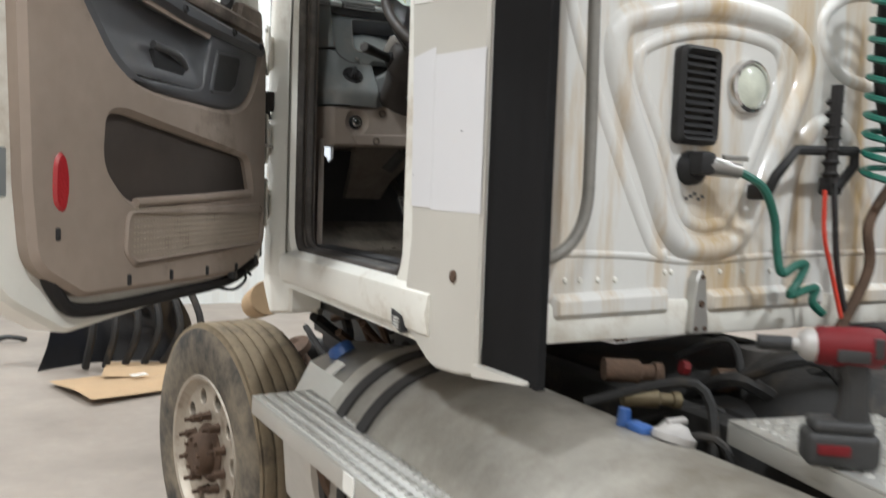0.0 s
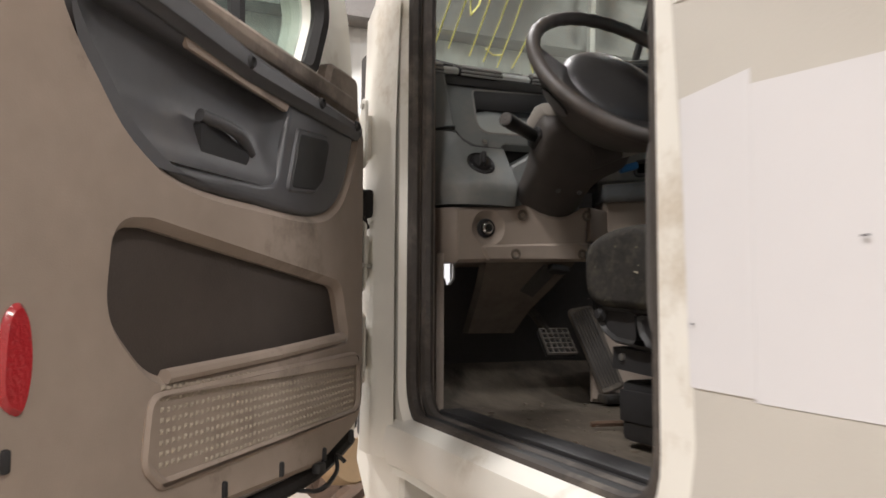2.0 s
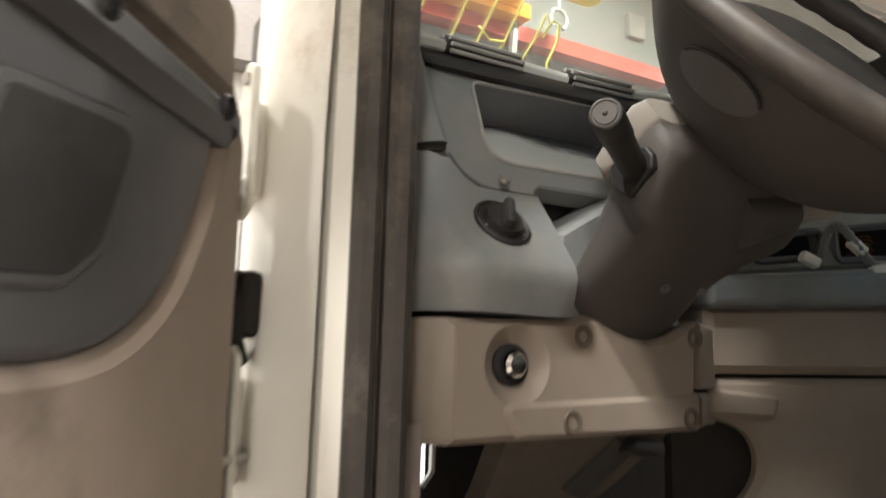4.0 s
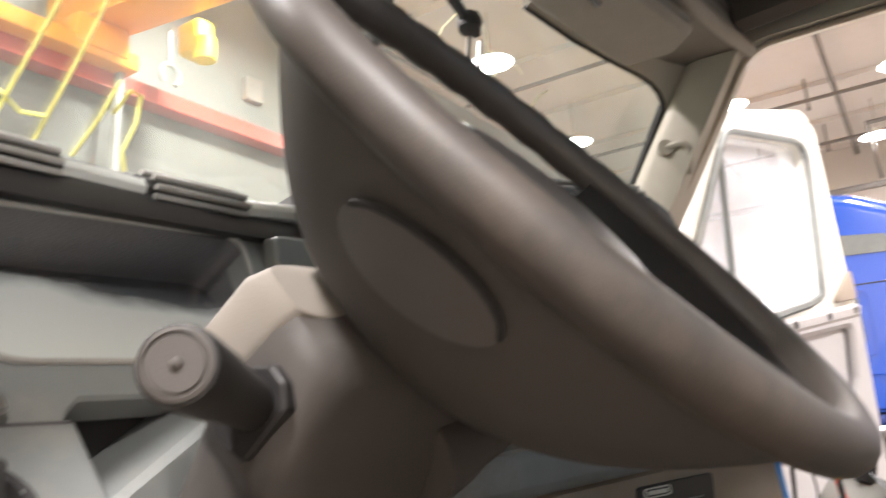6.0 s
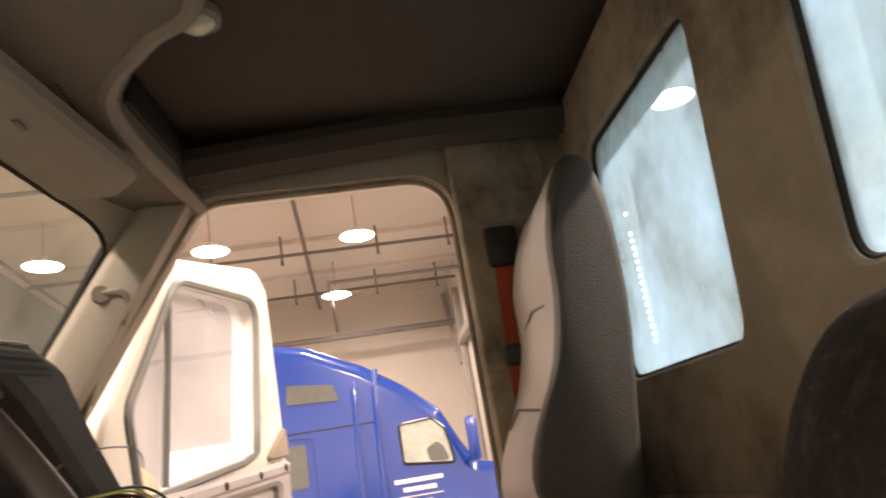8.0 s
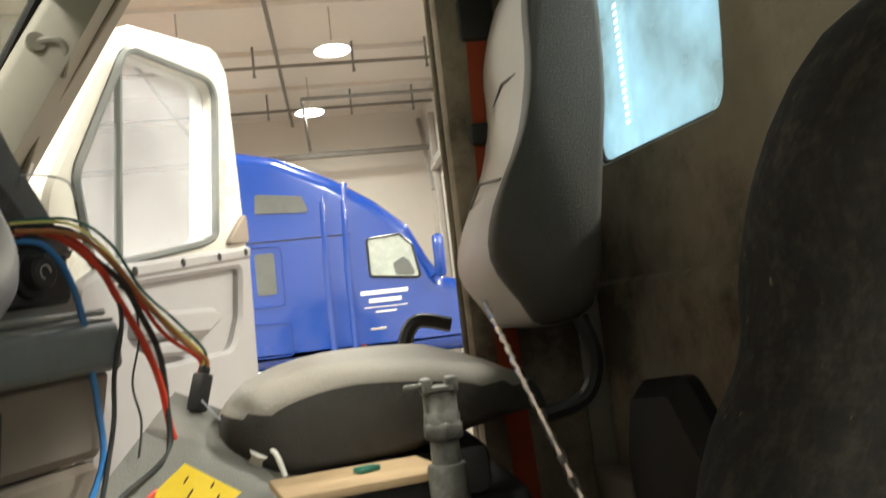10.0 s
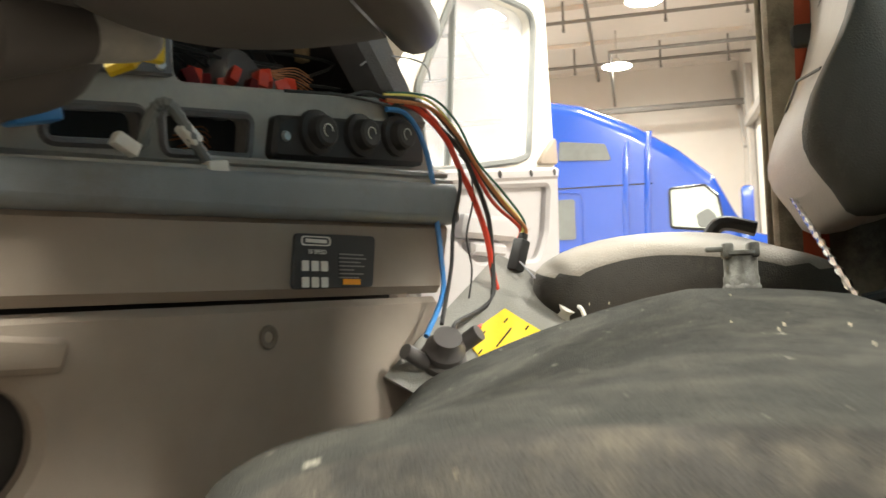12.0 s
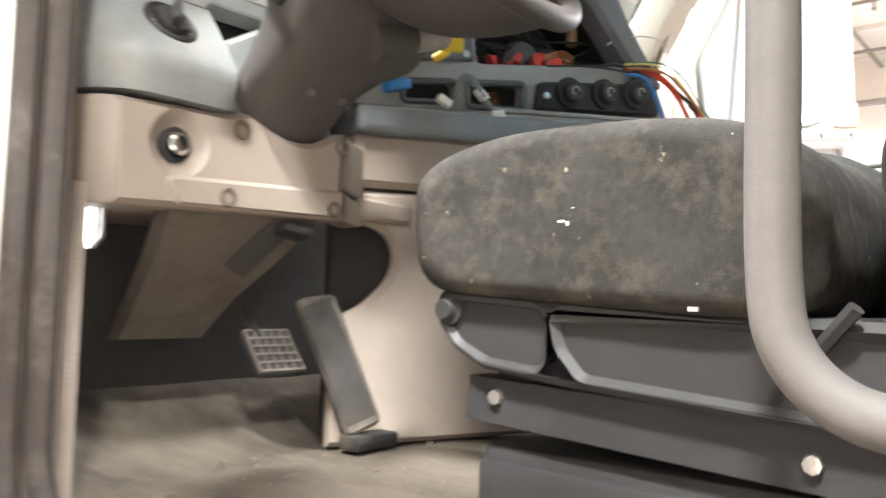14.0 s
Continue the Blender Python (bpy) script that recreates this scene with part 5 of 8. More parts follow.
sheet(b, [rpoly([(0.84, 2.235), (0.99, 2.255), (0.985, 2.36), (0.90, 2.29)], 0.015)], -0.012, 0.006, RM, 0.004)
part("corner_trim", b, TAN, rdoor, "tan worn corner patch")

# ---- dashboard ----
dash = thing("dashboard", "grey and tan truck dashboard, partly taken apart", "dashboard", at=(0, 3.4, 1.3))
CM = on((0, 3.168), (0.928, -0.372), 0, True)  # centre stack: x along, +y towards the seats


def cpt(u, z, y=0.0):
    return CM @ Vector((u, y, z))


# dial panel: curved towards the door
b = B()
prof = [(3.297, 1.980), (3.262, 1.934), (3.232, 1.894), (3.222, 1.879), (3.219, 1.868), (3.222, 1.854), (3.231, 1.822), (3.60, 1.816)]
secs = []
for x, o in ((-0.868, 0.20), (-0.864, 0.13), (-0.853, 0.075), (-0.835, 0.036), (-0.812, 0.012), (-0.79, 0.002), (-0.77, 0.0), (-0.745, 0.0), (-0.72, 0.0), (-0.68, 0.0), (-0.660, 0.0), (-0.655, 0.006)):
    k = min(1.0, max(0.0, (x + 0.796) / 0.06))
    zt = 2.021 - 0.041 * k * (2 - k)
    ptop = [(3.60, zt), (3.303 + (zt - 1.98) * 0.1, zt), (3.2975 + (zt - 1.98) * 0.1, zt - 0.003)] + prof
    secs.append([(x, y + (o if y < 3.5 else 0), z) for y, z in ptop])
loft(b, secs)
dp = part("dial_panel", b, GREY, dash, "grey moulded switch panel")
b = B()
dn = Vector((0, -0.80, 0.60)).normalized()
DM = aim((-0.742, 3.2585, 1.929), dn)
lathe(b, [(0.037, -0.004), (0.037, 0.003), (0.034, 0.005), (0.031, 0.002), (0.0, 0.001)], DM, 32)
kn = part("light_switch", b, BLACK, dp, "round black headlamp dial")
b = B()
box(b, (0, 0, 0.013), (0.013, 0.046, 0.026), 0.005, DM @ pose(0, 0, 0, 0, 0, -20))
lathe(b, [(0.026, 0.0), (0.024, 0.01), (0.0, 0.011)], DM, 24)
part("grip", b, BLACK, kn)
for a in (20, 55, 95, 200, 320):
    b = B()
    box(b, (0.0295 * math.cos(radians(a)), 0.0295 * math.sin(radians(a)), 0.0035), (0.003, 0.0025, 0.001), 0, DM)
    part("symbol", b, GREY, kn)
b = B()
lathe(b, [(0, 0.004), (0.006, 0.004), (0.008, 0.0)], aim((-0.716, 3.291, 1.992), dn), 10)
part("screw", b, STEEL, dp)
b = B()
seam = []
for i in range(14):
    x = -0.792 + 0.13 * i / 13
    k = min(1.0, max(0.0, (x + 0.796) / 0.06))
    zt = 2.021 - 0.041 * k * (2 - k)
    seam.append((x, 3.2968 + (zt - 1.98) * 0.1, zt + 0.0004))
tube(b, seam, 0.0016, 5)
part("panel_seam", b, DARKGREY, dp)
# upper end trim
b = B()
loft(b, [[(-0.868, y + 0.20, z), (-0.864, y + 0.13, z), (-0.853, y + 0.075, z), (-0.835, y + 0.036, z), (-0.815, y + 0.012, z), (xr - 0.008, y, z), (xr, y + 0.004, z), (xr + 0.002, y + 0.012, z), (xr, y + 0.20, z)]
         for z, y, xr in ((2.0285, 3.297, -0.793), (2.10, 3.340, -0.789), (2.198, 3.403, -0.781))])
part("end_trim", b, GREY, dash, "grey upper end trim beside the cluster")
b = B()
loft(b, [[(-0.862, y + 0.13, z), (-0.85, y + 0.076, z), (-0.832, y + 0.038, z), (-0.812, y + 0.014, z), (-0.793, y + 0.002, z), (-0.793, y + 0.2, z), (-0.862, y + 0.2, z)] for z, y in ((2.0205, 3.303), (2.029, 3.303))])
part("trim_gap", b, BLACK, dash)
# knee panel with its cup
b = B()
KN = [(-0.815, 1.678), (-0.65, 1.683), (-0.44, 1.69), (-0.436, 1.74), (-0.43, 1.832), (-0.448, 1.83), (-0.465, 1.82), (-0.49, 1.808), (-0.52, 1.803), (-0.55, 1.805), (-0.58, 1.815), (-0.603, 1.827), (-0.625, 1.829), (-0.655, 1.822), (-0.815, 1.814)]
ring_hole = [(-0.728 + 0.036 * math.cos(i * math.pi / 12), 1.766 + 0.036 * math.sin(i * math.pi / 12)) for i in range(24)]
sheet(b, [KN, ring_hole], 3.60, 3.243, None, 0.009)
kp = part("knee_panel", b, TAN, dash, "tan knee panel under the dash")
b = B()
lathe(b, [(0.046, 0.0), (0.040, -0.004), (0.032, -0.013), (0.022, -0.020), (0.0, -0.021)], aim((-0.728, 3.2425, 1.766), (0, -1, 0)), 28)
part("cup", b, TAN, kp)
b = B()
loft(b, [[(x, 3.243 + o + d, z) for z, d in ((1.678, 0.30), (1.678, 0.009), (1.687, 0.0), (1.806, 0.0), (1.815, 0.009), (1.815, 0.30))] for x, o in ((-0.866, 0.21), (-0.864, 0.14), (-0.857, 0.09), (-0.845, 0.05), (-0.83, 0.02), (-0.815, 0.004), (-0.8, 0.0))])
part("knee_end", b, TAN, kp)
b = B()
for z0, z1 in ((1.742, 1.834), (1.692, 1.737)):
    loft(b, [[(x, y, z) for z, y in ((z0, y0 + 0.05), (z0 + 0.001, y0 + 0.004), (z0 + 0.006, y0), (z1 - 0.006, y0), (z1, y0 + 0.006), (z1, y0 + 0.05))] for x, y0 in ((-0.427, 3.245), (-0.41, 3.256), (-0.375, 3.283), (-0.345, 3.300), (-0.33, 3.304))])
part("knee_corner", b, TAN, kp)
b = B()
lathe(b, [(0.024, -0.019), (0.024, -0.012), (0.017, -0.011), (0.017, -0.004)], aim((-0.728, 3.243, 1.766), (0, -1, 0)), 20)
part("bezel", b, BLACK, kp)
b = B()
lathe(b, [(0.015, -0.018), (0.015, -0.002), (0.011, 0.002), (0.0, 0.001)], aim((-0.728, 3.243, 1.766), (0, -1, 0)), 18)
part("plunger", b, CHROME, kp)
b = B()
sheet(b, [rpoly([(-0.73, 1.6825), (-0.437, 1.690), (-0.437, 1.738), (-0.755, 1.722)], [0.01, 0.004, 0.004, 0.03])], 3.26, 3.236, None, 0.006)
part("knee_fold", b, TAN, kp)
for x, z in ((-0.632, 1.802), (-0.440, 1.809), (-0.655, 1.702), (-0.458, 1.706)):
    b = B()
    lathe(b, [(0.0, -0.004), (0.006, -0.004), (0.0075, 0.001), (0.013, 0.002), (0.0145, 0.0)], aim((x, 3.242 if z > 1.75 else 3.235, z), (0, -1, 0)), 12)
    part("screw", b, BROWN, kp)
# lower column cover with its slot
b = B()
loft(b, [[(xl, y, z), (xr, y, z), (xr, y + 0.04, z), (xl, y + 0.04, z)] for y, z, xl, xr in ((3.262, 1.70, -0.72, -0.45), (3.33, 1.62, -0.705, -0.495), (3.39, 1.56, -0.695, -0.53), (3.455, 1.495, -0.685, -0.545))])
lc = part("lower_cover", b, DIMTAN, dash, "tan sloping lower column cover")
b = B()
box(b, (0, 0, 0), (0.05, 0.008, 0.10), 0.004, pose(-0.548, 3.310, 1.638, 40, 0, 0) @ pose(0, 0, 0, 0, 25, 0))
part("slot", b, VOID, lc)
b = B()
box(b, (0, 0, 0), (0.055, 0.035, 0.018), 0.006, pose(-0.512, 3.27, 1.668, -15, 8, 0))
tube(b, [(-0.535, 3.305, 1.672), (-0.515, 3.27, 1.668)], 0.009, 6)
part("release_lever", b, BLACK, lc)
# kick area left of the pedals
b = B()
sheet(b, [[(3.26, 1.32), (3.64, 1.32), (3.64, 1.70), (3.26, 1.70)]], -0.86, -0.84, SIDE)
part("kick_panel", b, LOWTRIM, dash)
b = B()
sheet(b, [[(-0.824, 1.684), (-0.790, 1.684), (-0.790, 1.632), (-0.797, 1.624), (-0.801, 1.640), (-0.812, 1.646), (-0.816, 1.662), (-0.824, 1.66)]], 3.345, 3.340)
part("gap_light", b, DAYLIGHT, dash, "bright daylight gap in the firewall")
b = B()
tube(b, [(-0.782, 3.335, 1.69), (-0.783, 3.335, 1.64), (-0.795, 3.335, 1.625)], 0.004, 6)
part("bracket_rod", b, STEEL, dash)
# pedals
pd = thing("brake_pedal", "grey ribbed brake pedal on a steel arm", "pedal", at=(-0.41, 3.43, 1.40))
PM = pose(-0.430, 3.415, 1.466, -42, 0, -4)
b = B()
box(b, (0, 0, 0), (0.095, 0.016, 0.095), 0.008, PM)
part("pad", b, BLACKPL, pd)
b = B()
for i in range(6):
    box(b, (0, -0.011, -0.043 + 0.0172 * i), (0.09, 0.007, 0.004), 0, PM)
for i in range(6):
    box(b, (-0.043 + 0.0172 * i, -0.0105, 0), (0.004, 0.007, 0.09), 0, PM)
part("tread", b, TREADGREY, pd)
b = B()
tube(b, spline([PM @ Vector((0, 0.01, 0.0)), Vector((-0.46, 3.46, 1.53)), Vector((-0.475, 3.50, 1.58)), Vector((-0.46, 3.54, 1.70))], 5), 0.014, 8)
part("arm", b, DUSTPEDAL, pd)
ac = thing("accelerator_pedal", "long black floor-hinged accelerator pedal", "pedal", at=(-0.33, 3.28, 1.31))
AZ = Vector((-0.077, 0.08, 0.255)).normalized()
AX = (Vector((0.9, -0.43, 0)) - AZ * AZ.dot(Vector((0.9, -0.43, 0)))).normalized()
AY = AZ.cross(AX)
AM = Matrix(((AX.x, AY.x, AZ.x, -0.374), (AX.y, AY.y, AZ.y, 3.315), (AX.z, AY.z, AZ.z, 1.462), (0, 0, 0, 1)))
b = B()
sheet(b, [rpoly([(-0.034, -0.13), (0.034, -0.13), (0.040, 0.105), (-0.030, 0.12)], 0.016)], 0.0, -0.016, AM, 0.006)
part("pad", b, DUSTPEDAL, ac)
b = B()
for i in range(7):
    box(b, (-0.024 + 0.008 * i, -0.0175, -0.005), (0.0035, 0.005, 0.215), 0.001, AM, 1)
part("ribs", b, BLACKPL, ac)
b = B()
box(b, (-0.325, 3.275, 1.325), (0.10, 0.05, 0.025), 0.006)
part("hinge_base", b, FRAME, ac)
# instrument panel on its slope
SL = Matrix.Translation((0, 3.301, 1.99)) @ pose(0, 0, 0, -28.5)
LENSO = rpoly([(-0.722, 0.036), (-0.43, 0.046), (-0.405, 0.207), (-0.706, 0.187)], [0.04, 0.03, 0.02, 0.02], 8)
b = B()
sheet(b, [[(-0.80, 0.028), (-0.787, 0.028), (-0.768, 0.008), (-0.745, -0.008), (-0.72, -0.013), (-0.668, -0.013), (-0.660, -0.002), (-0.650, 0.007), (-0.535, 0.010), (-0.25, 0.012), (-0.22, 0.27), (-0.80, 0.27)], LENSO], 0.03, 0.0, SL, 0.003)
ip = part("instrument_panel", b, GREY, dash, "grey instrument surround")
b = B()
SL2 = Matrix.Translation(SL @ Vector((0, 0.004, 0.036))) @ pose(0, 0, 0, -52)
deep = [(p[0], (p[1] - 0.036) * 1.06) for p in LENSO]
loft(b, [[SL @ Vector((p[0], 0.003, p[1])) for p in LENSO], [SL2 @ Vector((p[0], 0.0, p[1])) for p in deep]], False)
part("lens_well", b, DARKGREY, ip)
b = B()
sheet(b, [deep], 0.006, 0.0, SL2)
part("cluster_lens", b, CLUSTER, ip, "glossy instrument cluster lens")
b = B()
tube(b, [SL @ Vector((p[0], -0.001, p[1])) for p in LENSO], 0.0028, 6, True)
part("lens_rim", b, GREYDUST, ip)
for x, s in ((-0.745, 0.205), (-0.36, 0.224)):
    b = B()
    lathe(b, [(0, 0.003), (0.005, 0.002), (0.006, 0.0)], aim(SL @ Vector((x, 0, s)), SL.to_3x3() @ Vector((0, -1, 0))), 8)
    part("screw", b, BLACK, ip)
# black sheet standing in for the shade between panel and column
b = B()
sheet(b, [rpoly([(-0.652, -0.15), (-0.47, -0.15), (-0.47, 0.03), (-0.652, 0.03)], 0.006)], 0.12, 0.11, Matrix.Translation((0, 3.24, 1.99)))
part("pocket_shade", b, BLACK, ip)
b = B()
sheet(b, [[(-0.654, 1.82), (-0.45, 1.82), (-0.45, 1.985), (-0.53, 1.999), (-0.56, 1.984), (-0.654, 1.928)]], 3.36, 3.258, None, 0.006)
part("column_surround", b, GREY, dash)
# dash top: black band standing in for shade under it, cap and defroster grilles
b = B()
lip = [(3.376, 2.163), (3.380, 2.172), (3.396, 2.188), (3.409, 2.199), (3.46, 2.20), (3.46, 2.155)]
loft(b, [[(x, y + k, z + j) for y, z in lip] for x, k, j in ((-0.782, 0.008, 0.0), (-0.6, 0.0, 0.0), (-0.40, 0.006, 0.008), (-0.25, 0.012, 0.016), (-0.10, 0.016, 0.02))])
part("lip_shade_band", b, BLACK, dash, "black band for the shade under the dash top")
NOSE = [(3.45, 2.196), (3.419, 2.1965), (3.409, 2.200), (3.406, 2.207), (3.411, 2.216), (3.428, 2.223), (3.463, 2.229), (3.60, 2.256), (3.63, 2.23)]


def nose(x, k=0.0):
    """The section of the dash top at x, grown by k; it falls back towards the middle of the cab."""
    f = -0.03 * max(0.0, (x + 0.15) / 0.24)
    r = 0.02 * min(1.0, max(0.0, (x + 0.42) / 0.17))
    return [(x, 3.53 + (y - 3.53) * (1 + k * 5) + f, 2.21 + (z - 2.21) * (1 + k * 20) + r) for y, z in NOSE]


b = B()
loft(b, [nose(-0.868 + 0.955 * i / 12) for i in range(13)])
dt = part("dash_top", b, PALEGREY, dash, "pale grey dash top")
for x0, x1 in ((-0.866, -0.783), (-0.737, -0.606), (-0.517, -0.387)):
    b = B()
    loft(b, [nose(x0, 0.006), nose(x1, 0.006)])
    gr = part("defroster_grille", b, BLACK, dt)
    for i in range(2, 7):
        b = B()
        p, q = nose(x0, 0.014)[i], nose(x1, 0.014)[i]
        tube(b, [(x0 + 0.004, p[1], p[2]), (x1 - 0.004, q[1], q[2])], 0.0034, 6)
        part("slat", b, PALEGREY if x0 > -0.5 else GREYDUST, gr)
b = B()
sheet(b, [rpoly([(-0.385, 2.115), (-0.30, 2.118), (-0.30, 2.178), (-0.385, 2.172)], 0.008)], 3.385, 3.365, None, 0.003)
part("tab_bracket", b, GREY, dash)

# centre stack
b = B()
sheet(b, [rpoly([(-0.37, 1.765), (0.38, 1.778), (0.41, 1.898), (-0.37, 1.864)], 0.012)], -0.12, 0.0, CM, 0.012)
pp = part("placard_panel", b, TAN, dash, "tan centre panel")
FOOT = [tuple(p.xz) for p in spline([(-0.372, 0, 1.70), (-0.335, 0, 1.695), (-0.303, 0, 1.678), (-0.289, 0, 1.645), (-0.30, 0, 1.605), (-0.345, 0, 1.56), (-0.395, 0, 1.525), (-0.405, 0, 1.45)], 4)]
b = B()
sheet(b, [[(-0.372, 1.70), (-0.372, 1.759), (0.37, 1.7725), (0.385, 1.70), (0.48, 1.60), (0.48, 1.31), (-0.405, 1.31)] + FOOT[::-1][:-1]], -0.03, -0.006, CM, 0.01)
lp = part("lower_panel", b, TAN, dash, "tan lower centre panel")
for u, z in ((0.003, 1.723), (-0.335, 1.72)):
    b = B()
    lathe(b, [(0.0, -0.006), (0.006, -0.006), (0.008, 0.001), (0.014, 0.002), (0.016, 0.0)], aim(cpt(u, z, -0.005), CM.to_3x3() @ Vector((0, 1, 0))), 12)
    part("screw", b, BROWN, lp)
b = B()
sheet(b, [rpoly([(-0.372, 1.705), (-0.27, 1.702), (-0.26, 1.735), (-0.372, 1.745)], 0.01)], -0.006, 0.01, CM, 0.006)
part("corner_tab", b, TAN, lp)
# shift pattern placard
b = B()
sheet(b, [rpoly([(0.035, 1.783), (0.197, 1.787), (0.205, 1.862), (0.043, 1.858)], 0.008)], -0.001, 0.004, CM, 0.001)
pl = part("placard", b, PLACARD, pp, "black shift pattern placard with white print")
b = B()
ol = rpoly([(0.052, 1.842), (0.108, 1.843), (0.108, 1.856), (0.053, 1.855)], 0.006)
sheet(b, [ol, [((p[0] - 0.0805) * 0.93 + 0.0805, (p[1] - 1.849) * 0.75 + 1.849) for p in ol]], 0.004, 0.0055, CM)
box(b, (0, 0, 0), (0.04, 0.001, 0.005), 0, CM @ pose(0.0805, 0.005, 1.849))
part("maker_plate", b, WHITEPL, pl)


def lettering(txt, u, z, h, parent, mt, name="lettering"):
    cu = bpy.data.curves.new(name, "FONT")
    cu.body, cu.size, cu.align_x = txt, h * 1.35, "CENTER"
    cu.extrude = 0.0003
    o = bpy.data.objects.new("tmp", cu)
    scene.collection.objects.link(o)
    bpy.context.view_layer.update()
    me = bpy.data.meshes.new_from_object(o.evaluated_get(bpy.context.evaluated_depsgraph_get()))
    bpy.data.objects.remove(o)
    me.transform(CM @ Matrix.Translation((u, 0.0053, z)) @ pose(0, 0, 0, 90) @ Matrix.Scale(1, 4))
    me.materials.append(mt)
    q = new(name, me)
    q.parent = parent
    return q


lettering("10 SPEED", 0.0815, 1.8315, 0.0065, pl, WHITEPL)
for r, zz in ((0, 1.815), (1, 1.793)):
    for i in range(3):
        b = B()
        sheet(b, [rpoly([(0.053 + 0.018 * i, zz - 0.007), (0.066 + 0.018 * i, zz - 0.007), (0.066 + 0.018 * i, zz + 0.007), (0.053 + 0.018 * i, zz + 0.007)], 0.002)], 0.004, 0.0052, CM)
        part("gear_box", b, WHITEPL, pl)
for i in range(7):
    b = B()
    w = (0.05, 0.056, 0.044, 0.052, 0.03, 0.05, 0.04)[i]
    box(b, (0, 0, 0), (w, 0.001, 0.0018), 0, CM @ pose(0.125 + w / 2, 0.0048, 1.833 - 0.0055 * i))
    part("print_line", b, GREYPRINT, pl)
b = B()
box(b, (0, 0, 0), (0.036, 0.001, 0.008), 0, CM @ pose(0.150, 0.0048, 1.794))
part("orange_bar", b, ORANGE, pl)
# padded rail
b = B()
sheet(b, [rpoly([(-0.375, 1.858), (0.412, 1.893), (0.405, 1.962), (-0.375, 1.905)], 0.012)], -0.12, 0.022, CM, 0.014, 4)
part("padded_rail", b, SLATE, dash, "slate blue-grey padded rail")
# shelf behind the rail
b = B()
loft(b, [[cpt(u, z0, y) for y, z0 in ((0.012, a), (-0.05, a + 0.006), (-0.05, a - 0.02), (0.01, a - 0.02))] for u, a in ((-0.375, 1.906), (-0.2, 1.921), (0.0, 1.937), (0.2, 1.952), (0.40, 1.966))])
part("shelf", b, GREYDUST, dash, "dusty grey shelf edge")
b = B()
tube(b, [cpt(-0.10, 1.937, 0.005), cpt(0.15, 1.957, 0.006), cpt(0.39, 1.975, 0.004)], 0.005, 6)
part("shelf_lip", b, GREYDUST, dash)
# stack face with its openings
OPEN_A = rpoly([(-0.275, 1.937), (-0.155, 1.95), (-0.16, 1.992), (-0.27, 1.976)], 0.012)
OPEN_B = rpoly([(-0.132, 1.945), (-0.005, 1.957), (0.0, 2.012), (-0.137, 1.994)], 0.012)
OPEN_C = rpoly([(-0.115, 2.035), (0.29, 2.095), (0.20, 2.225), (-0.12, 2.20)], 0.015)
b = B()
sheet(b, [[(-0.375, 1.915), (0.40, 1.972), (0.36, 2.07), (0.18, 2.26), (-0.36, 2.21)], OPEN_A, OPEN_B, OPEN_C], -0.06, -0.03, CM, 0.005)
sf = part("stack_face", b, GREYDUST, dash, "dusty grey centre stack with empty openings")
CAV = [(-0.372, 1.918), (0.395, 1.974), (0.356, 2.068), (0.178, 2.256), (-0.357, 2.206)]
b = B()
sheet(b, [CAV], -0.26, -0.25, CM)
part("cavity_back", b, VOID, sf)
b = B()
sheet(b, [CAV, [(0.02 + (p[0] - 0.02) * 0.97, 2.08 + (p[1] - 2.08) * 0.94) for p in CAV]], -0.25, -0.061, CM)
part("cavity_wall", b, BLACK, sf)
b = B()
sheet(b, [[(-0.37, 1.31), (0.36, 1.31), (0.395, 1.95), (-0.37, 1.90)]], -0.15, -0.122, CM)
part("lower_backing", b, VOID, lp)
b = B()
sheet(b, [[(-0.36, 2.225), (0.17, 2.262), (0.17, 2.288), (-0.36, 2.256)]], -0.3, -0.03, CM, 0.008)
part("stack_cap", b, DARKGREY, sf)
HOOD = rpoly([(-0.36, 2.215), (0.115, 2.236), (0.155, 2.205), (0.30, 2.045), (0.368, 2.052), (0.268, 2.180), (0.215, 2.262), (0.15, 2.289), (-0.36, 2.258)], [0.004, 0.02, 0.02, 0.01, 0.01, 0.04, 0.035, 0.02, 0.004])
b = B()
sheet(b, [HOOD], -0.07, -0.006, CM, 0.012)
hd = part("stack_hood", b, DARKGREY, sf, "dusty dark hood over the centre stack")
for k in range(5):
    b = B()
    tube(b, [cpt(-0.355, 2.254 - 0.008 * k, -0.012 + 0.0035 * min(k, 2)), cpt(0.15 + 0.008 * k, 2.285 - 0.009 * k, -0.012 + 0.0035 * min(k, 2))], 0.0032, 6)
    part("hood_rib", b, GREYDUST if k < 2 else DARKGREY, hd)
for OP in (OPEN_A, OPEN_B):
    b = B()
    tube(b, [cpt(p[0], p[1], -0.03) for p in OP], 0.006, 6, True)
    part("opening_rim", b, DARKGREY, sf)
b = B()
sheet(b, [rpoly([(-0.36, 2.00), (-0.125, 2.035), (-0.145, 2.20), (-0.36, 2.19)], 0.005)], -0.028, -0.018, CM, 0.003)
sp = part("switch_plate", b, DARKGREY, sf)
b = B()
lathe(b, [(0, 0.002), (0.006, 0.002), (0.008, 0.0)], aim(cpt(-0.145, 2.045, -0.017), CM.to_3x3() @ Vector((0, 1, 0))), 8)
part("screw", b, STEEL, sp)
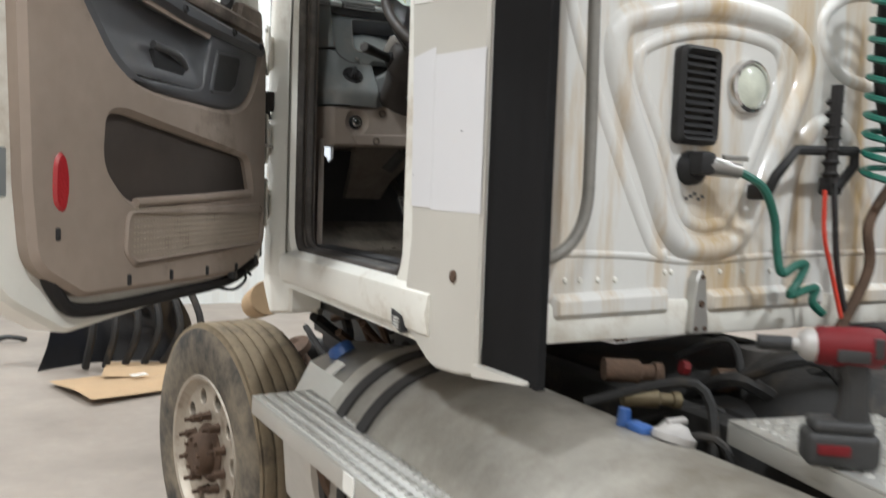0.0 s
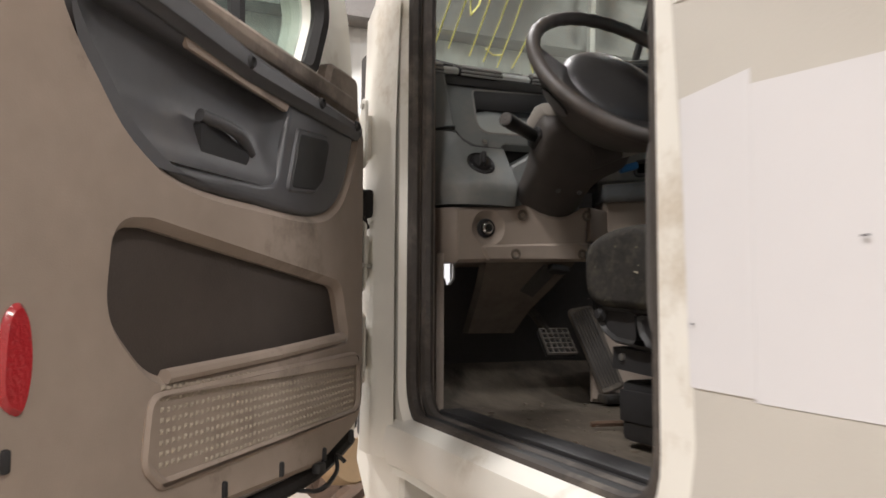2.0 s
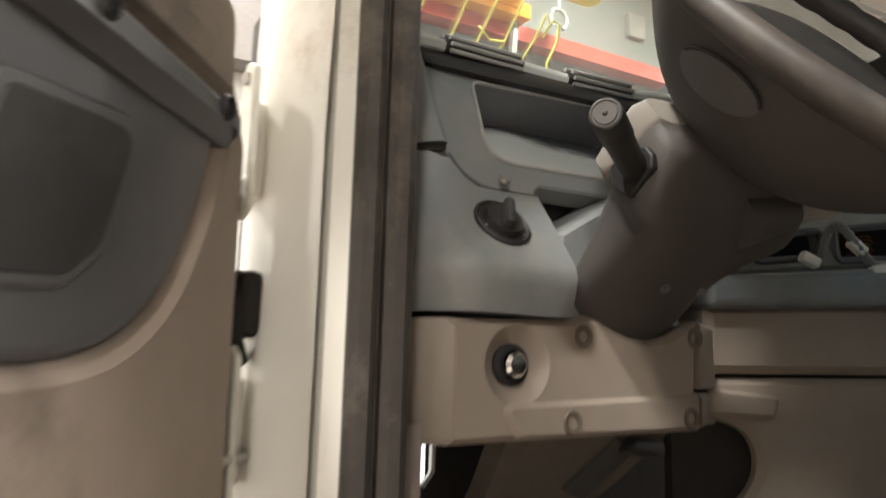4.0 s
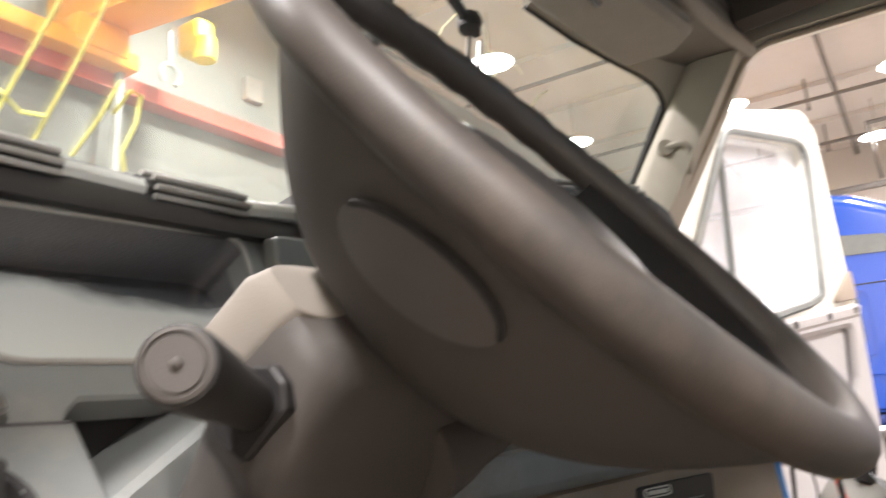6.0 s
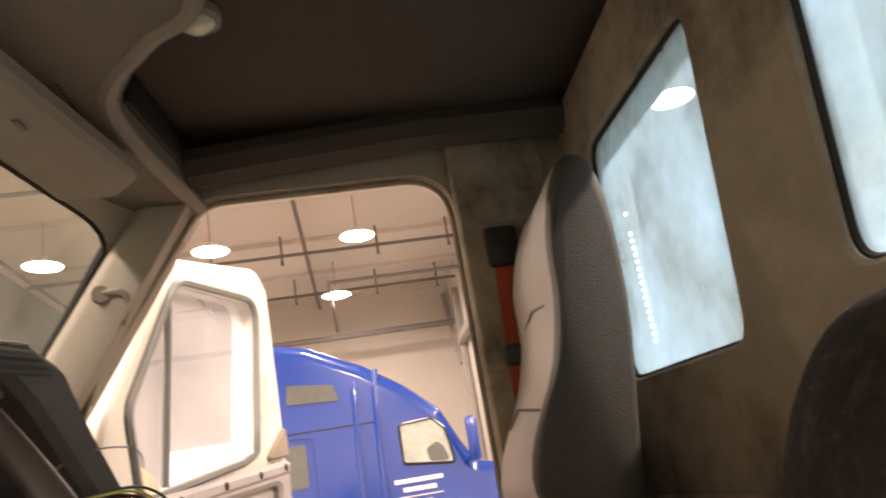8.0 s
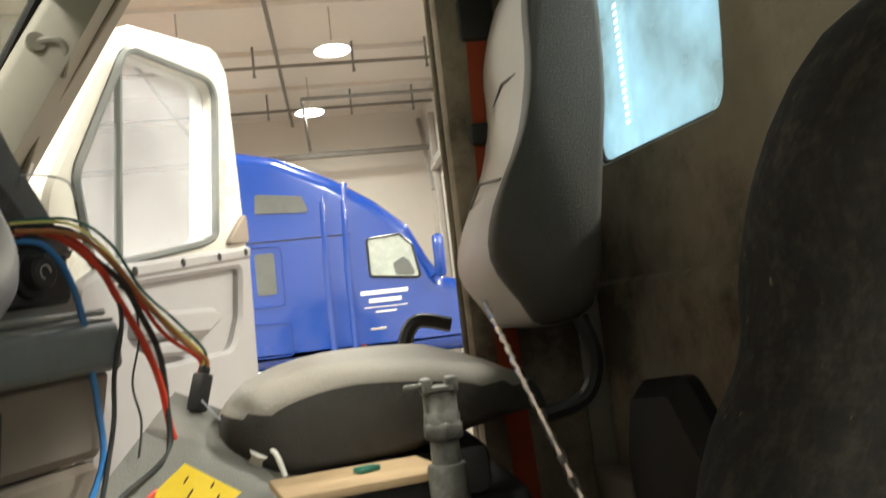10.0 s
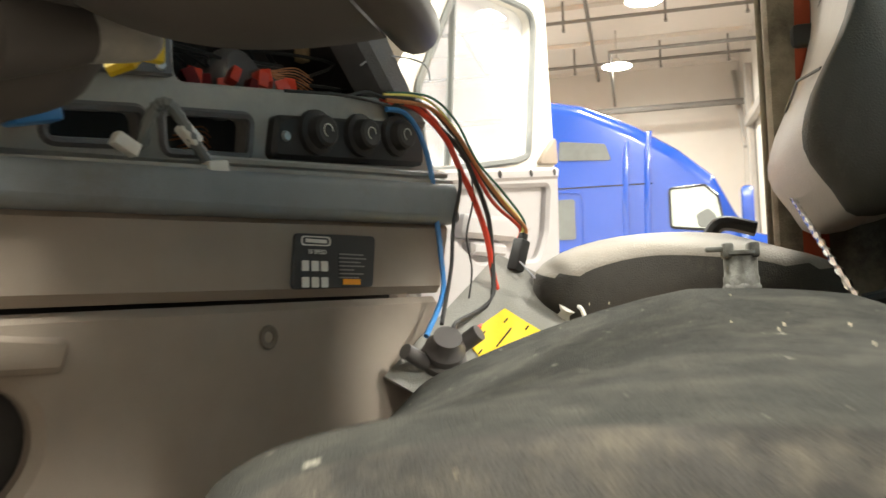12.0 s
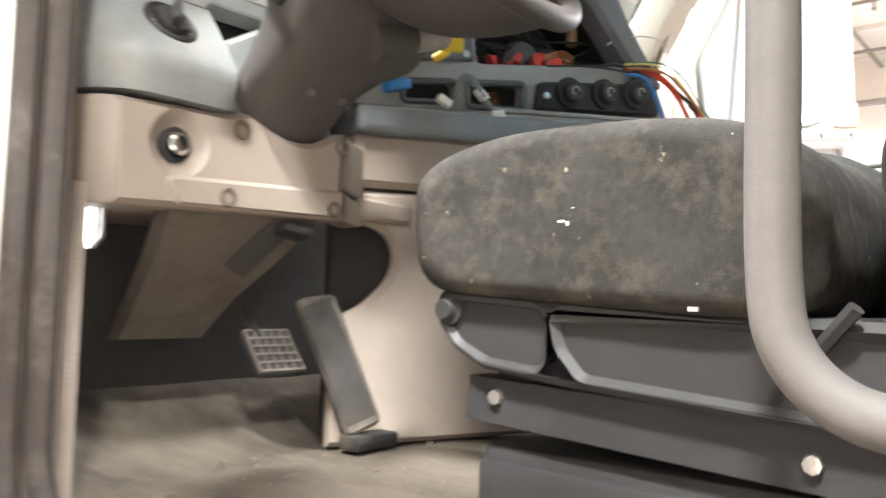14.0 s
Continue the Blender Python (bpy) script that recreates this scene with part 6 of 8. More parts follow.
# heater control
b = B()
sheet(b, [rpoly([(0.02, 1.957), (0.355, 1.99), (0.35, 2.062), (0.03, 2.018)], 0.012)], -0.03, -0.012, CM, 0.006)
hc = part("heater_control", b, BLACK, sf, "black heater control with three knobs")
for u, z in ((0.098, 2.003), (0.19, 2.014), (0.275, 2.026)):
    b = B()
    KM = aim(cpt(u, z, -0.012), CM.to_3x3() @ Vector((0, 1, 0)))
    lathe(b, [(0.033, 0.0), (0.032, 0.008), (0.024, 0.010), (0.022, 0.024), (0.018, 0.027), (0.0, 0.026)], KM, 24)
    k = part("knob", b, BLACK, hc)
    b = B()
    tube(b, [KM @ Vector((0.009 * math.cos(a * 0.5), 0.009 * math.sin(a * 0.5), 0.0268)) for a in range(10)], 0.0008, 4)
    part("symbol", b, WHITEPL, k)
b = B()
lathe(b, [(0, 0.004), (0.006, 0.004), (0.008, 0.0)], aim(cpt(0.043, 1.99, -0.012), CM.to_3x3() @ Vector((0, 1, 0))), 8)
part("screw", b, STEEL, hc)
# loose connectors and wiring in the stack
random.seed(11)
for i in range(15):
    b = B()
    u = -0.105 + 0.017 * i + 0.012 * random.random()
    w = 0.014 + 0.008 * random.random()
    box(b, (0, 0, 0), (w, 0.02, 0.024), 0.002, CM @ pose(u, -0.085 - 0.05 * random.random(), 2.052 + 0.0023 * i + 0.018 * random.random(), 25 * random.random(), 50 * random.random() - 25, 40 * random.random()))
    tagged(part("connector", b, WIRERED if i % 3 else TOOLRED), "red wiring connector hanging in the open dash", "connector", "dash connectors")
ow = thing("orange_wires", "bundle of thin orange wires behind the dash", "wires", at=tuple(cpt(0.14, 2.08, -0.1)))
for i in range(7):
    b = B()
    tube(b, spline([cpt(0.115, 2.105 + 0.002 * i, -0.12), cpt(0.145, 2.098 + 0.0045 * i, -0.10), cpt(0.165 + 0.004 * (i % 3), 2.085 + 0.005 * i, -0.09)], 4), 0.0011, 5)
    part("wire", b, WIREORANGE, ow)
bw2 = thing("brown_wires", "thin orange wires inside a dash opening", "wires", at=tuple(cpt(-0.05, 1.96, -0.09)))
for i in range(6):
    b = B()
    tube(b, spline([cpt(-0.075 + 0.006 * (i % 3), 1.958 + 0.007 * i, -0.10), cpt(-0.05, 1.966 + 0.006 * i, -0.07), cpt(-0.02 - 0.004 * (i % 2), 1.962 + 0.007 * i, -0.09)], 4), 0.0012, 5)
    part("wire", b, WIREORANGE, bw2)
b = B()
for i in range(10):
    a0 = cpt(-0.1 + 0.04 * i, 2.05 + 0.1 * random.random(), -0.2)
    tube(b, spline([a0, cpt(-0.1 + 0.04 * random.random() * 10, 2.1 + 0.1 * random.random(), -0.12), cpt(-0.1 + 0.35 * random.random(), 2.06 + 0.1 * random.random(), -0.2)], 6), 0.003, 5)
tagged(part("dark_wiring", b, WIREBLACK), "tangle of dark wiring behind the dash", "wires", kind="stuff")
b = B()
lathe(b, [(0.0, 0.03), (0.03, 0.03), (0.042, 0.02), (0.046, 0.0), (0.046, -0.05), (0.0, -0.05)], CM @ pose(0.065, -0.15, 2.10, -75), 16)
box(b, (0, 0, 0), (0.05, 0.04, 0.04), 0.006, CM @ pose(0.095, -0.12, 2.085, 0, 20))
tagged(part("relay_box", b, GREYINSERT), "dusty grey round blower housing inside the dash", "relay")
for u in (-0.03, 0.21):
    b = B()
    box(b, (0, 0, 0), (0.018, 0.02, 0.06), 0.003, CM @ pose(u, -0.15, 2.19))
    tagged(part("wood_wedge", b, CARD), "small tan spacer inside the dash", "spacer")
# grey corrugated lead with white plug
cw = thing("wiring_lead", "grey ribbed wiring lead with white plugs on the dash", "wires", at=tuple(cpt(-0.12, 1.93)))
b = B()
lead = spline([cpt(-0.17, 1.945, -0.02), cpt(-0.165, 1.985, 0.0), cpt(-0.15, 1.99, 0.01), cpt(-0.12, 1.955, 0.01), cpt(-0.095, 1.932, 0.005)], 8)
tube(b, lead, [0.0075 if i % 2 else 0.006 for i in range(len(lead))], 8)
part("conduit", b, GREY, cw)
for u, z, r in ((-0.205, 1.938, 25), (-0.088, 1.928, -10), (-0.125, 1.962, 40)):
    b = B()
    box(b, (0, 0, 0), (0.03, 0.016, 0.016), 0.003, CM @ pose(u, 0.008, z, 0, r, 0))
    part("plug", b, WHITEPL, cw)
b = B()
box(b, (0, 0, 0), (0.05, 0.03, 0.02), 0.004, CM @ pose(-0.30, 0.0, 1.955, 0, -15, 0))
tagged(part("blue_connector", b, WIREBLUE), "blue wiring connector by the column", "connector")

# ---- steering wheel and column ----
WC, WN = Vector((-0.506, 2.982, 2.108)), Vector((0, math.sin(radians(51.6)), -math.cos(radians(51.6))))
wheel = thing("steering_wheel", "large worn dark truck steering wheel", "steering wheel", at=tuple(WC))
WM = aim(WC, WN)
if (WM.to_3x3() @ Vector((0, 1, 0))).z < 0:
    WM = WM @ pose(0, 0, 0, 0, 0, 180)
b = B()
rim_r = []
for a in range(96):
    t = 360 * a / 96
    top = 25 < t < 155
    rim_r.append(0.0165 + (0.0012 * math.sin(a * 2.1) if top else 0.0015 * math.sin(math.radians(t) * 2) ** 2))
tube(b, [WM @ Vector((0.228 * math.cos(a * math.pi / 48), 0.228 * math.sin(a * math.pi / 48), 0)) for a in range(96)], rim_r, 14, True)
part("rim", b, LEATHER, wheel)


def shell_pt(r, th, front):
    x, y = r * math.cos(th), r * math.sin(th)
    k = r / 0.222
    z = 0.045 * (1 - k ** 2) if front else (0.16 - 0.145 * k ** 2.5)
    return WM @ Vector((x, y, z))


b = B()
T0, T1 = radians(158), radians(382)
grid(b, lambda u, v: shell_pt(0.02 + 0.2 * v, T0 + (T1 - T0) * u, False), 48, 14)
hb = part("hub_shell", b, COLUMN, wheel, "charcoal hub and spoke cover")
b = B()
grid(b, lambda u, v: shell_pt(0.02 + 0.2 * v, T0 + (T1 - T0) * u, True), 48, 14)
part("hub_face", b, HUBPAD, wheel, "dark scuffed face of the hub")
b = B()
lathe(b, [(0.0, 0.004), (0.04, 0.005), (0.08, 0.010), (0.11, 0.018), (0.13, 0.028), (0.138, 0.038), (0.139, 0.06), (0.135, 0.10), (0.09, 0.14), (0.0, 0.15)], WM, 40)
part("hub_pad", b, HUBPAD, wheel, "grey dished horn pad")
b = B()
tube(b, [WM @ Vector((0.14 * math.cos(radians(a)), 0.14 * math.sin(radians(a)), 0.1155)) for a in range(165, 215, 5)], 0.0025, 5)
part("seam", b, BLACK, hb)
b = B()


def patch_pt(u, v):
    a = 2 * math.pi * u
    r, th = 0.196 + 0.018 * v * math.sin(a), radians(342 + 14 * v * math.cos(a) - 3 * v * math.sin(a))
    p = shell_pt(r, th, False)
    d1 = shell_pt(r + 0.004, th, False) - shell_pt(r - 0.004, th, False)
    d2 = shell_pt(r, th + 0.03, False) - shell_pt(r, th - 0.03, False)
    nn = d1.cross(d2).normalized()
    return p + (nn if nn.dot(WN) > 0 else -nn) * 0.0045


grid(b, patch_pt, 28, 5)
part("spoke_insert", b, GREYINSERT, wheel, "smooth grey insert behind the spoke")
b = B()
tube(b, [patch_pt(0.06 + 0.38 * i / 12, 1.0) + WM.to_3x3() @ Vector((0, 0, 0.001)) for i in range(13)], 0.002, 5)
part("insert_seam", b, BLACK, hb)
col = thing("steering_column", "charcoal plastic steering column shroud with a stalk", "steering column", at=(-0.5, 3.3, 1.8))
CA = aim(WC + WN * 0.14, WN)
if (CA.to_3x3() @ Vector((0, 1, 0))).z < 0:
    CA = CA @ pose(0, 0, 0, 0, 0, 180)


def colsec(z, lx, rx, ty, by, p=0.5):
    """A boxy section of the column at depth z: its left, right, top and bottom reach from the axis."""
    r = []
    for i in range(36):
        a = 2 * math.pi * i / 36
        c, s = math.cos(a), math.sin(a)
        r.append(CA @ Vector(((lx + rx) / 2 + (lx - rx) / 2 * abs(c) ** p * (1 if c > 0 else -1), (ty + by) / 2 + (ty - by) / 2 * abs(s) ** p * (1 if s > 0 else -1), z)))
    return r


b = B()
loft(b, [colsec(*q) for q in ((-0.01, 0.10, -0.07, 0.03, -0.03), (0.0, 0.147, -0.09, 0.044, -0.04), (0.012, 0.155, -0.10, 0.048, -0.048, 0.4), (0.05, 0.158, -0.112, 0.05, -0.062, 0.42), (0.078, 0.158, -0.112, 0.048, -0.070, 0.45), (0.090, 0.153, -0.108, 0.044, -0.073, 0.5),
                              (0.102, 0.141, -0.095, 0.042, -0.075, 0.55), (0.12, 0.136, -0.076, 0.04, -0.073, 0.6), (0.16, 0.134, -0.060, 0.03, -0.070, 0.75), (0.20, 0.134, -0.056, 0.025, -0.069, 0.9), (0.24, 0.132, -0.058, 0.02, -0.070, 1.0), (0.30, 0.12, -0.058, 0.015, -0.064, 1.0), (0.36, 0.11, -0.055, 0.0, -0.058, 1.0))])
part("shroud", b, COLUMN, col)
b = B()
loft(b, [colsec(*q) for q in ((-0.012, 0.10, -0.06, 0.04, 0.0), (-0.004, 0.15, -0.09, 0.051, -0.002, 0.4), (0.01, 0.158, -0.10, 0.055, -0.003, 0.36), (0.05, 0.160, -0.105, 0.056, -0.003, 0.36), (0.085, 0.158, -0.105, 0.054, 0.006, 0.4), (0.10, 0.14, -0.10, 0.045, 0.01))])
part("top_cover", b, VISOR, col, "dusty grey column top cover")
b = B()
S0, S1 = Vector((-0.60, 3.170, 1.973)), Vector((-0.793, 3.027, 1.987))
d = (S1 - S0).normalized()
tube(b, [S0, S1 - d * 0.16, S1 - d * 0.155, S1 - d * 0.062, S1 - d * 0.058, S1 - d * 0.006, S1 - d * 0.001, S1], [0.012, 0.0125, 0.0150, 0.0153, 0.0165, 0.0165, 0.0155, 0.0142], 26)
sk = part("stalk", b, BLACKPL, col, "black multifunction stalk")
b = B()
lathe(b, [(0.0, 0.0015), (0.0105, 0.0015), (0.011, 0.0005), (0.0122, 0.0005), (0.0126, 0.0015), (0.0142, 0.0008)], aim(S1, d), 24)
lathe(b, [(0.0, 0.004), (0.002, 0.003), (0.003, 0.001)], aim(S1, d), 8)
part("end_mark", b, COLUMN, sk)
# raised black plate imitating the shaded open notch at the stalk
b = B()
sheet(b, [rpoly([(3.102, 1.998), (3.093, 1.987), (3.093, 1.972), (3.127, 1.945), (3.150, 1.961), (3.157, 1.985), (3.14, 2.0)], 0.006)], -0.640, -0.6685, SIDE, 0.002)
part("stalk_notch_shade", b, BLACK, col, "black plate for the shaded notch round the stalk")
b = B()
tube(b, [(-0.52, 3.112, 1.940), (-0.47, 3.10, 1.952), (-0.444, 3.090, 1.958)], [0.040, 0.031, 0.0245], 14, False, 0.85)
part("stub_base", b, COLUMN, col)
b = B()
tube(b, [(-0.446, 3.0908, 1.9577), (-0.41, 3.077, 1.965), (-0.396, 3.0705, 1.9685), (-0.390, 3.068, 1.970)], [0.0243, 0.021, 0.019, 0.013], 14, False, 0.85)
part("shift_stub", b, GREYDUST, col, "pale grey trailer brake stalk end")
b = B()
box(b, (0, 0, 0.012), (0.044, 0.034, 0.012), 0.004, aim((-0.235, 3.192, 2.024), (-0.55, -0.8, 0.1)))
tube(b, [(-0.235, 3.192, 2.024), (-0.245, 3.195, 2.008), (-0.25, 3.215, 2.0)], [0.011, 0.009, 0.008], 8)
part("yellow_knob", b, YELLOW, dash, "yellow parking brake knob")
for x, y, z in ((-0.572, 3.180, 1.870), (-0.508, 3.182, 1.870)):
    b = B()
    lathe(b, [(0.0, -0.004), (0.004, -0.003), (0.0055, 0.001), (0.007, 0.0)], aim((x, y - 0.012, z - 0.012), (-0.2, -0.8, -0.6)), 10)
    part("screw", b, DARKGREY, col)


# ---- seats ----
def seat_back(name, x0, x1, y0, z0, z1, mt_face, mt_side, t, edge=0.045):
    """A backrest with an S-shaped front and padded edges."""
    h = z1 - z0
    front = [(0.00, 0.0), (0.035, 0.06), (0.075, 0.16), (0.06, 0.28), (0.0, 0.45), (-0.025, 0.6), (-0.03, 0.75), (-0.06, 0.9), (-0.10, 0.985)]
    rear = [(-0.15, 0.97), (-0.17, 0.8), (-0.155, 0.5), (-0.12, 0.2), (-0.09, 0.03)]
    ol = [tuple(p.yz) for p in spline([(0, y0 + a, z0 + h * q) for a, q in front + rear], 3, True)]
    b = B()
    pillow(b, ol, x0, x1, edge, None, 8, 0.004)
    o = part(name, b, [mt_face, mt_side], t)
    for f in o.data.polygons:
        if f.center.x < x0 + 0.04 or f.center.x > x1 - 0.04 or f.normal.y < -0.2:
            f.material_index = 1
    for zz in (0.36, 0.62) if edge < 0.1 else ():
        b = B()
        yy = max(p[0] for p in ol if abs(p[1] - z0 - h * zz) < 0.04) + 0.001
        tube(b, [(x0 + 0.05, yy - 0.006, z0 + h * zz - 0.01), ((x0 + x1) / 2, yy, z0 + h * zz + 0.012), (x1 - 0.05, yy - 0.006, z0 + h * zz - 0.01)], 0.003, 5)
        part("seam", b, VINYLDARK, o)
    return o


# driver seat
ds = thing("driver_seat", "black woven cloth driver seat, dusty and stained", "seat", "cab seats", at=(-0.46, 2.6, 1.305))
ol = [tuple(p.yz) for p in spline([(0, y, z) for y, z in ((2.49, 1.562), (2.60, 1.564), (2.70, 1.568), (2.79, 1.574), (2.828, 1.588), (2.843, 1.615), (2.845, 1.66), (2.834, 1.688), (2.79, 1.708), (2.72, 1.719), (2.62, 1.719), (2.54, 1.710), (2.495, 1.695), (2.470, 1.670), (2.460, 1.63), (2.463, 1.585))], 4, True)]
b = B()
pillow(b, ol, -0.720, -0.175, 0.03, None, 8, 0.005, lambda x: 0.034 * max(0.0, min(1.0, (x + 0.56) / 0.28)) ** 1.4 + 0.010 * max(0.0, min(1.0, (x + 0.725) / 0.06)))
for v in b.verts:
    if v.co.y > 2.68:
        k = min(1.0, max(0.0, (v.co.x + 0.716) / 0.13))
        j = min(1.0, (v.co.y - 2.68) / 0.12)
        v.co.y += 0.062 * k * k * (3 - 2 * k) * j
        if v.co.z > 1.66:
            v.co.z -= 0.044 * j * min(1.0, max(0.0, (v.co.x + 0.66) / 0.22))
cu = part("cushion", b, [SEAT, SEATTOP], ds)
for f in cu.data.polygons:
    if f.normal.z > 0.72 and f.center.x > -0.66:
        f.material_index = 1
# flecks of plaster on the cloth
random.seed(8)
b = B()
for i in range(80):
    y, z = 2.49 + 0.33 * random.random(), 1.585 + 0.115 * random.random()
    s = 0.0004 + 0.0013 * random.random() ** 5
    box(b, (0, 0, 0), (0.002, s * (1 + random.random()), s * (0.7 + random.random())), 0, pose(-0.7185 + 0.004 * abs(z - 1.64) / 0.07, y, z, 360 * random.random()))
for i in range(12):
    x, y = -0.62 + 0.4 * random.random(), 2.46 + 0.3 * random.random()
    s = 0.0005 + 0.0006 * random.random() ** 3
    box(b, (0, 0, 0), (s * 1.6, s, 0.002), 0, pose(x, y, 1.731 + 0.034 * max(0.0, min(1.0, (x + 0.56) / 0.28)) ** 1.4 - 0.010 * abs(y - 2.62) / 0.14, 0, 0, 360 * random.random()))
tagged(part("plaster_flecks", b, PLASTER, ds), kind="stuff")
# dried plaster spots on the side of the cushion
for y, z, w, h in ((2.790, 1.654, 0.006, 0.002), (2.788, 1.651, 0.002, 0.006), (2.663, 1.637, 0.008, 0.003), (2.657, 1.635, 0.004, 0.005), (2.562, 1.602, 0.005, 0.005), (2.652, 1.648, 0.004, 0.002), (2.70, 1.662, 0.003, 0.002)):
    b = B()
    box(b, (-0.7195 + 0.004 * abs(z - 1.64) / 0.07, y, z), (0.0025, w, h), 0.001, None, 1)
    part("plaster_spot", b, PLASTER, ds)
# plastic side shield with ribs
b = B()
SH = rpoly([(2.25, 1.472), (2.49, 1.484), (2.665, 1.495), (2.76, 1.505), (2.795, 1.522), (2.816, 1.548), (2.817, 1.578), (2.70, 1.570), (2.49, 1.562), (2.25, 1.556)], [0.01, 0.05, 0.05, 0.04, 0.03, 0.02, 0.012, 0.02, 0.02, 0.01], 6)
PA = rpoly([(2.803, 1.568), (2.803, 1.549), (2.786, 1.530), (2.755, 1.516), (2.694, 1.510), (2.694, 1.548), (2.702, 1.561)], [0.008, 0.01, 0.02, 0.02, 0.012, 0.012, 0.008], 5)
PB = rpoly([(2.680, 1.560), (2.672, 1.53), (2.652, 1.508), (2.49, 1.496), (2.26, 1.486), (2.26, 1.541), (2.49, 1.548)], [0.01, 0.02, 0.014, 0.03, 0.01, 0.01, 0.03], 5)
sheet(b, [SH, PA, PB], -0.66, -0.702, SIDE, 0.007)
ss = part("side_shield", b, BLACKPL, ds, "black moulded seat side shield")
b = B()
for q in (PA, PB):
    sheet(b, [q], -0.662, -0.694, SIDE)
part("recess", b, BLACK, ss, "recessed field of the shield")
b = B()
lathe(b, [(0.016, 0.0), (0.015, 0.003), (0.011, 0.004), (0.0105, 0.011), (0.009, 0.013), (0.0, 0.013)], aim((-0.697, 2.800, 1.559), (-1, 0, 0)), 14)
part("pivot_bolt", b, BLACK, ss)
b = B()
box(b, (-0.712, 2.551, 1.5665), (0.004, 0.009, 0.0045), 0.001)
part("white_clip", b, WHITEPL, ss, "small white plastic clip")
b = B()
box(b, (-0.46, 2.55, 1.50), (0.42, 0.44, 0.09), 0.02)
part("seat_pan", b, BLACK, ds)
b = B()
loft(b, [[(x, 2.27, 1.475), (x, 2.785, 1.496), (x, 2.788, 1.455), (x, 2.27, 1.425)] for x in (-0.683, -0.645)])
part("slide_rail", b, BLACK, ds)
b = B()
box(b, (-0.25, 2.55, 1.458), (0.04, 0.44, 0.03), 0.006)
part("slide_rail", b, BLACK, ds)
for y, z in ((2.752, 1.478), (2.474, 1.458), (2.38, 1.452)):
    b = B()
    lathe(b, [(0, 0.007), (0.007, 0.006), (0.008, 0.0)], aim((-0.683, y, z), (-1, 0, 0)), 8)
    part("bolt", b, STEEL, ds)
b = B()
box(b, (-0.47, 2.53, 1.375), (0.40, 0.50, 0.115), 0.012)
box(b, (-0.668, 2.60, 1.385), (0.012, 0.36, 0.06), 0.004)
part("pedestal", b, BLACK, ds)
b = B()
tube(b, [(-0.69, 2.50, 1.50), (-0.71, 2.44, 1.57)], 0.006, 6)
part("recline_lever", b, BLACK, ds)
seat_back("backrest", -0.70, -0.115, 2.375, 1.58, 2.12, SEAT, SEAT, ds, 0.15)
# passenger seat
ps = thing("passenger_seat", "worn grey vinyl passenger seat with dark sides", "seat", "cab seats", at=(0.63, 2.6, 1.305))
ol = [tuple(p.yz) for p in spline([(0, y, z) for y, z in ((2.42, 1.755), (2.6, 1.715), (2.78, 1.70), (2.87, 1.74), (2.89, 1.79), (2.84, 1.825), (2.70, 1.85), (2.55, 1.84), (2.42, 1.815), (2.38, 1.76))], 4, True)]
b = B()
pillow(b, ol, 0.40, 0.85, 0.05, None, 6, 0.006, 0.03)
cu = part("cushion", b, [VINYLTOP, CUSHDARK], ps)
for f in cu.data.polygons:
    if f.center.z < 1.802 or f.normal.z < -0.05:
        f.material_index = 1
b = B()
tube(b, spline([(0.43, 2.86, 1.79), (0.415, 2.7, 1.80), (0.415, 2.5, 1.795), (0.43, 2.42, 1.78)], 6), 0.004, 5)
part("piping", b, VINYLDARK, cu)
b = B()
box(b, (0.625, 2.66, 1.675), (0.40, 0.36, 0.08), 0.02)
part("seat_pan", b, BLACK, ps)
b = B()
box(b, (0.625, 2.58, 1.47), (0.30, 0.34, 0.32), 0.02)
part("pedestal", b, BLACK, ps)
seat_back("backrest", 0.44, 0.86, 2.36, 1.88, 2.62, VINYL, VINYLDARK, ps)
b = B()
tube(b, spline([(0.46, 2.30, 1.89), (0.455, 2.285, 1.82), (0.455, 2.31, 1.76), (0.455, 2.38, 1.74)], 6), 0.014, 8)
part("hinge_bar", b, BLACK, ps)
b = B()
tube(b, spline([(0.86, 2.46, 1.90), (0.86, 2.53, 1.915), (0.86, 2.56, 1.87), (0.86, 2.55, 1.8)], 6), 0.016, 8)
part("hinge_bar", b, BLACK, ps)
b = B()
rod = [Vector((0.80, 2.402, 1.968)).lerp(Vector((0.0, 2.465, 1.708)), i / 64) for i in range(65)]
tube(b, rod, [(0.0062, 0.0062, 0.004, 0.004)[i % 4] for i in range(65)], 8)
tagged(part("threaded_rod", b, CHROME), "shiny threaded rod leaning on the passenger seat", "rod")
# grab handle in the door opening
b = B()
tube(b, spline([(-0.875, 2.235, 1.505), (-0.852, 2.30, 1.505), (-0.838, 2.375, 1.508), (-0.835, 2.42, 1.517), (-0.835, 2.448, 1.545), (-0.835, 2.456, 1.59), (-0.835, 2.456, 1.70), (-0.835, 2.454, 1.79), (-0.836, 2.437, 1.832), (-0.842, 2.40, 1.848), (-0.875, 2.235, 1.852)], 7), 0.0152, 16)
part("grab_handle", b, GREYMETAL, truck, "grey textured grab handle")
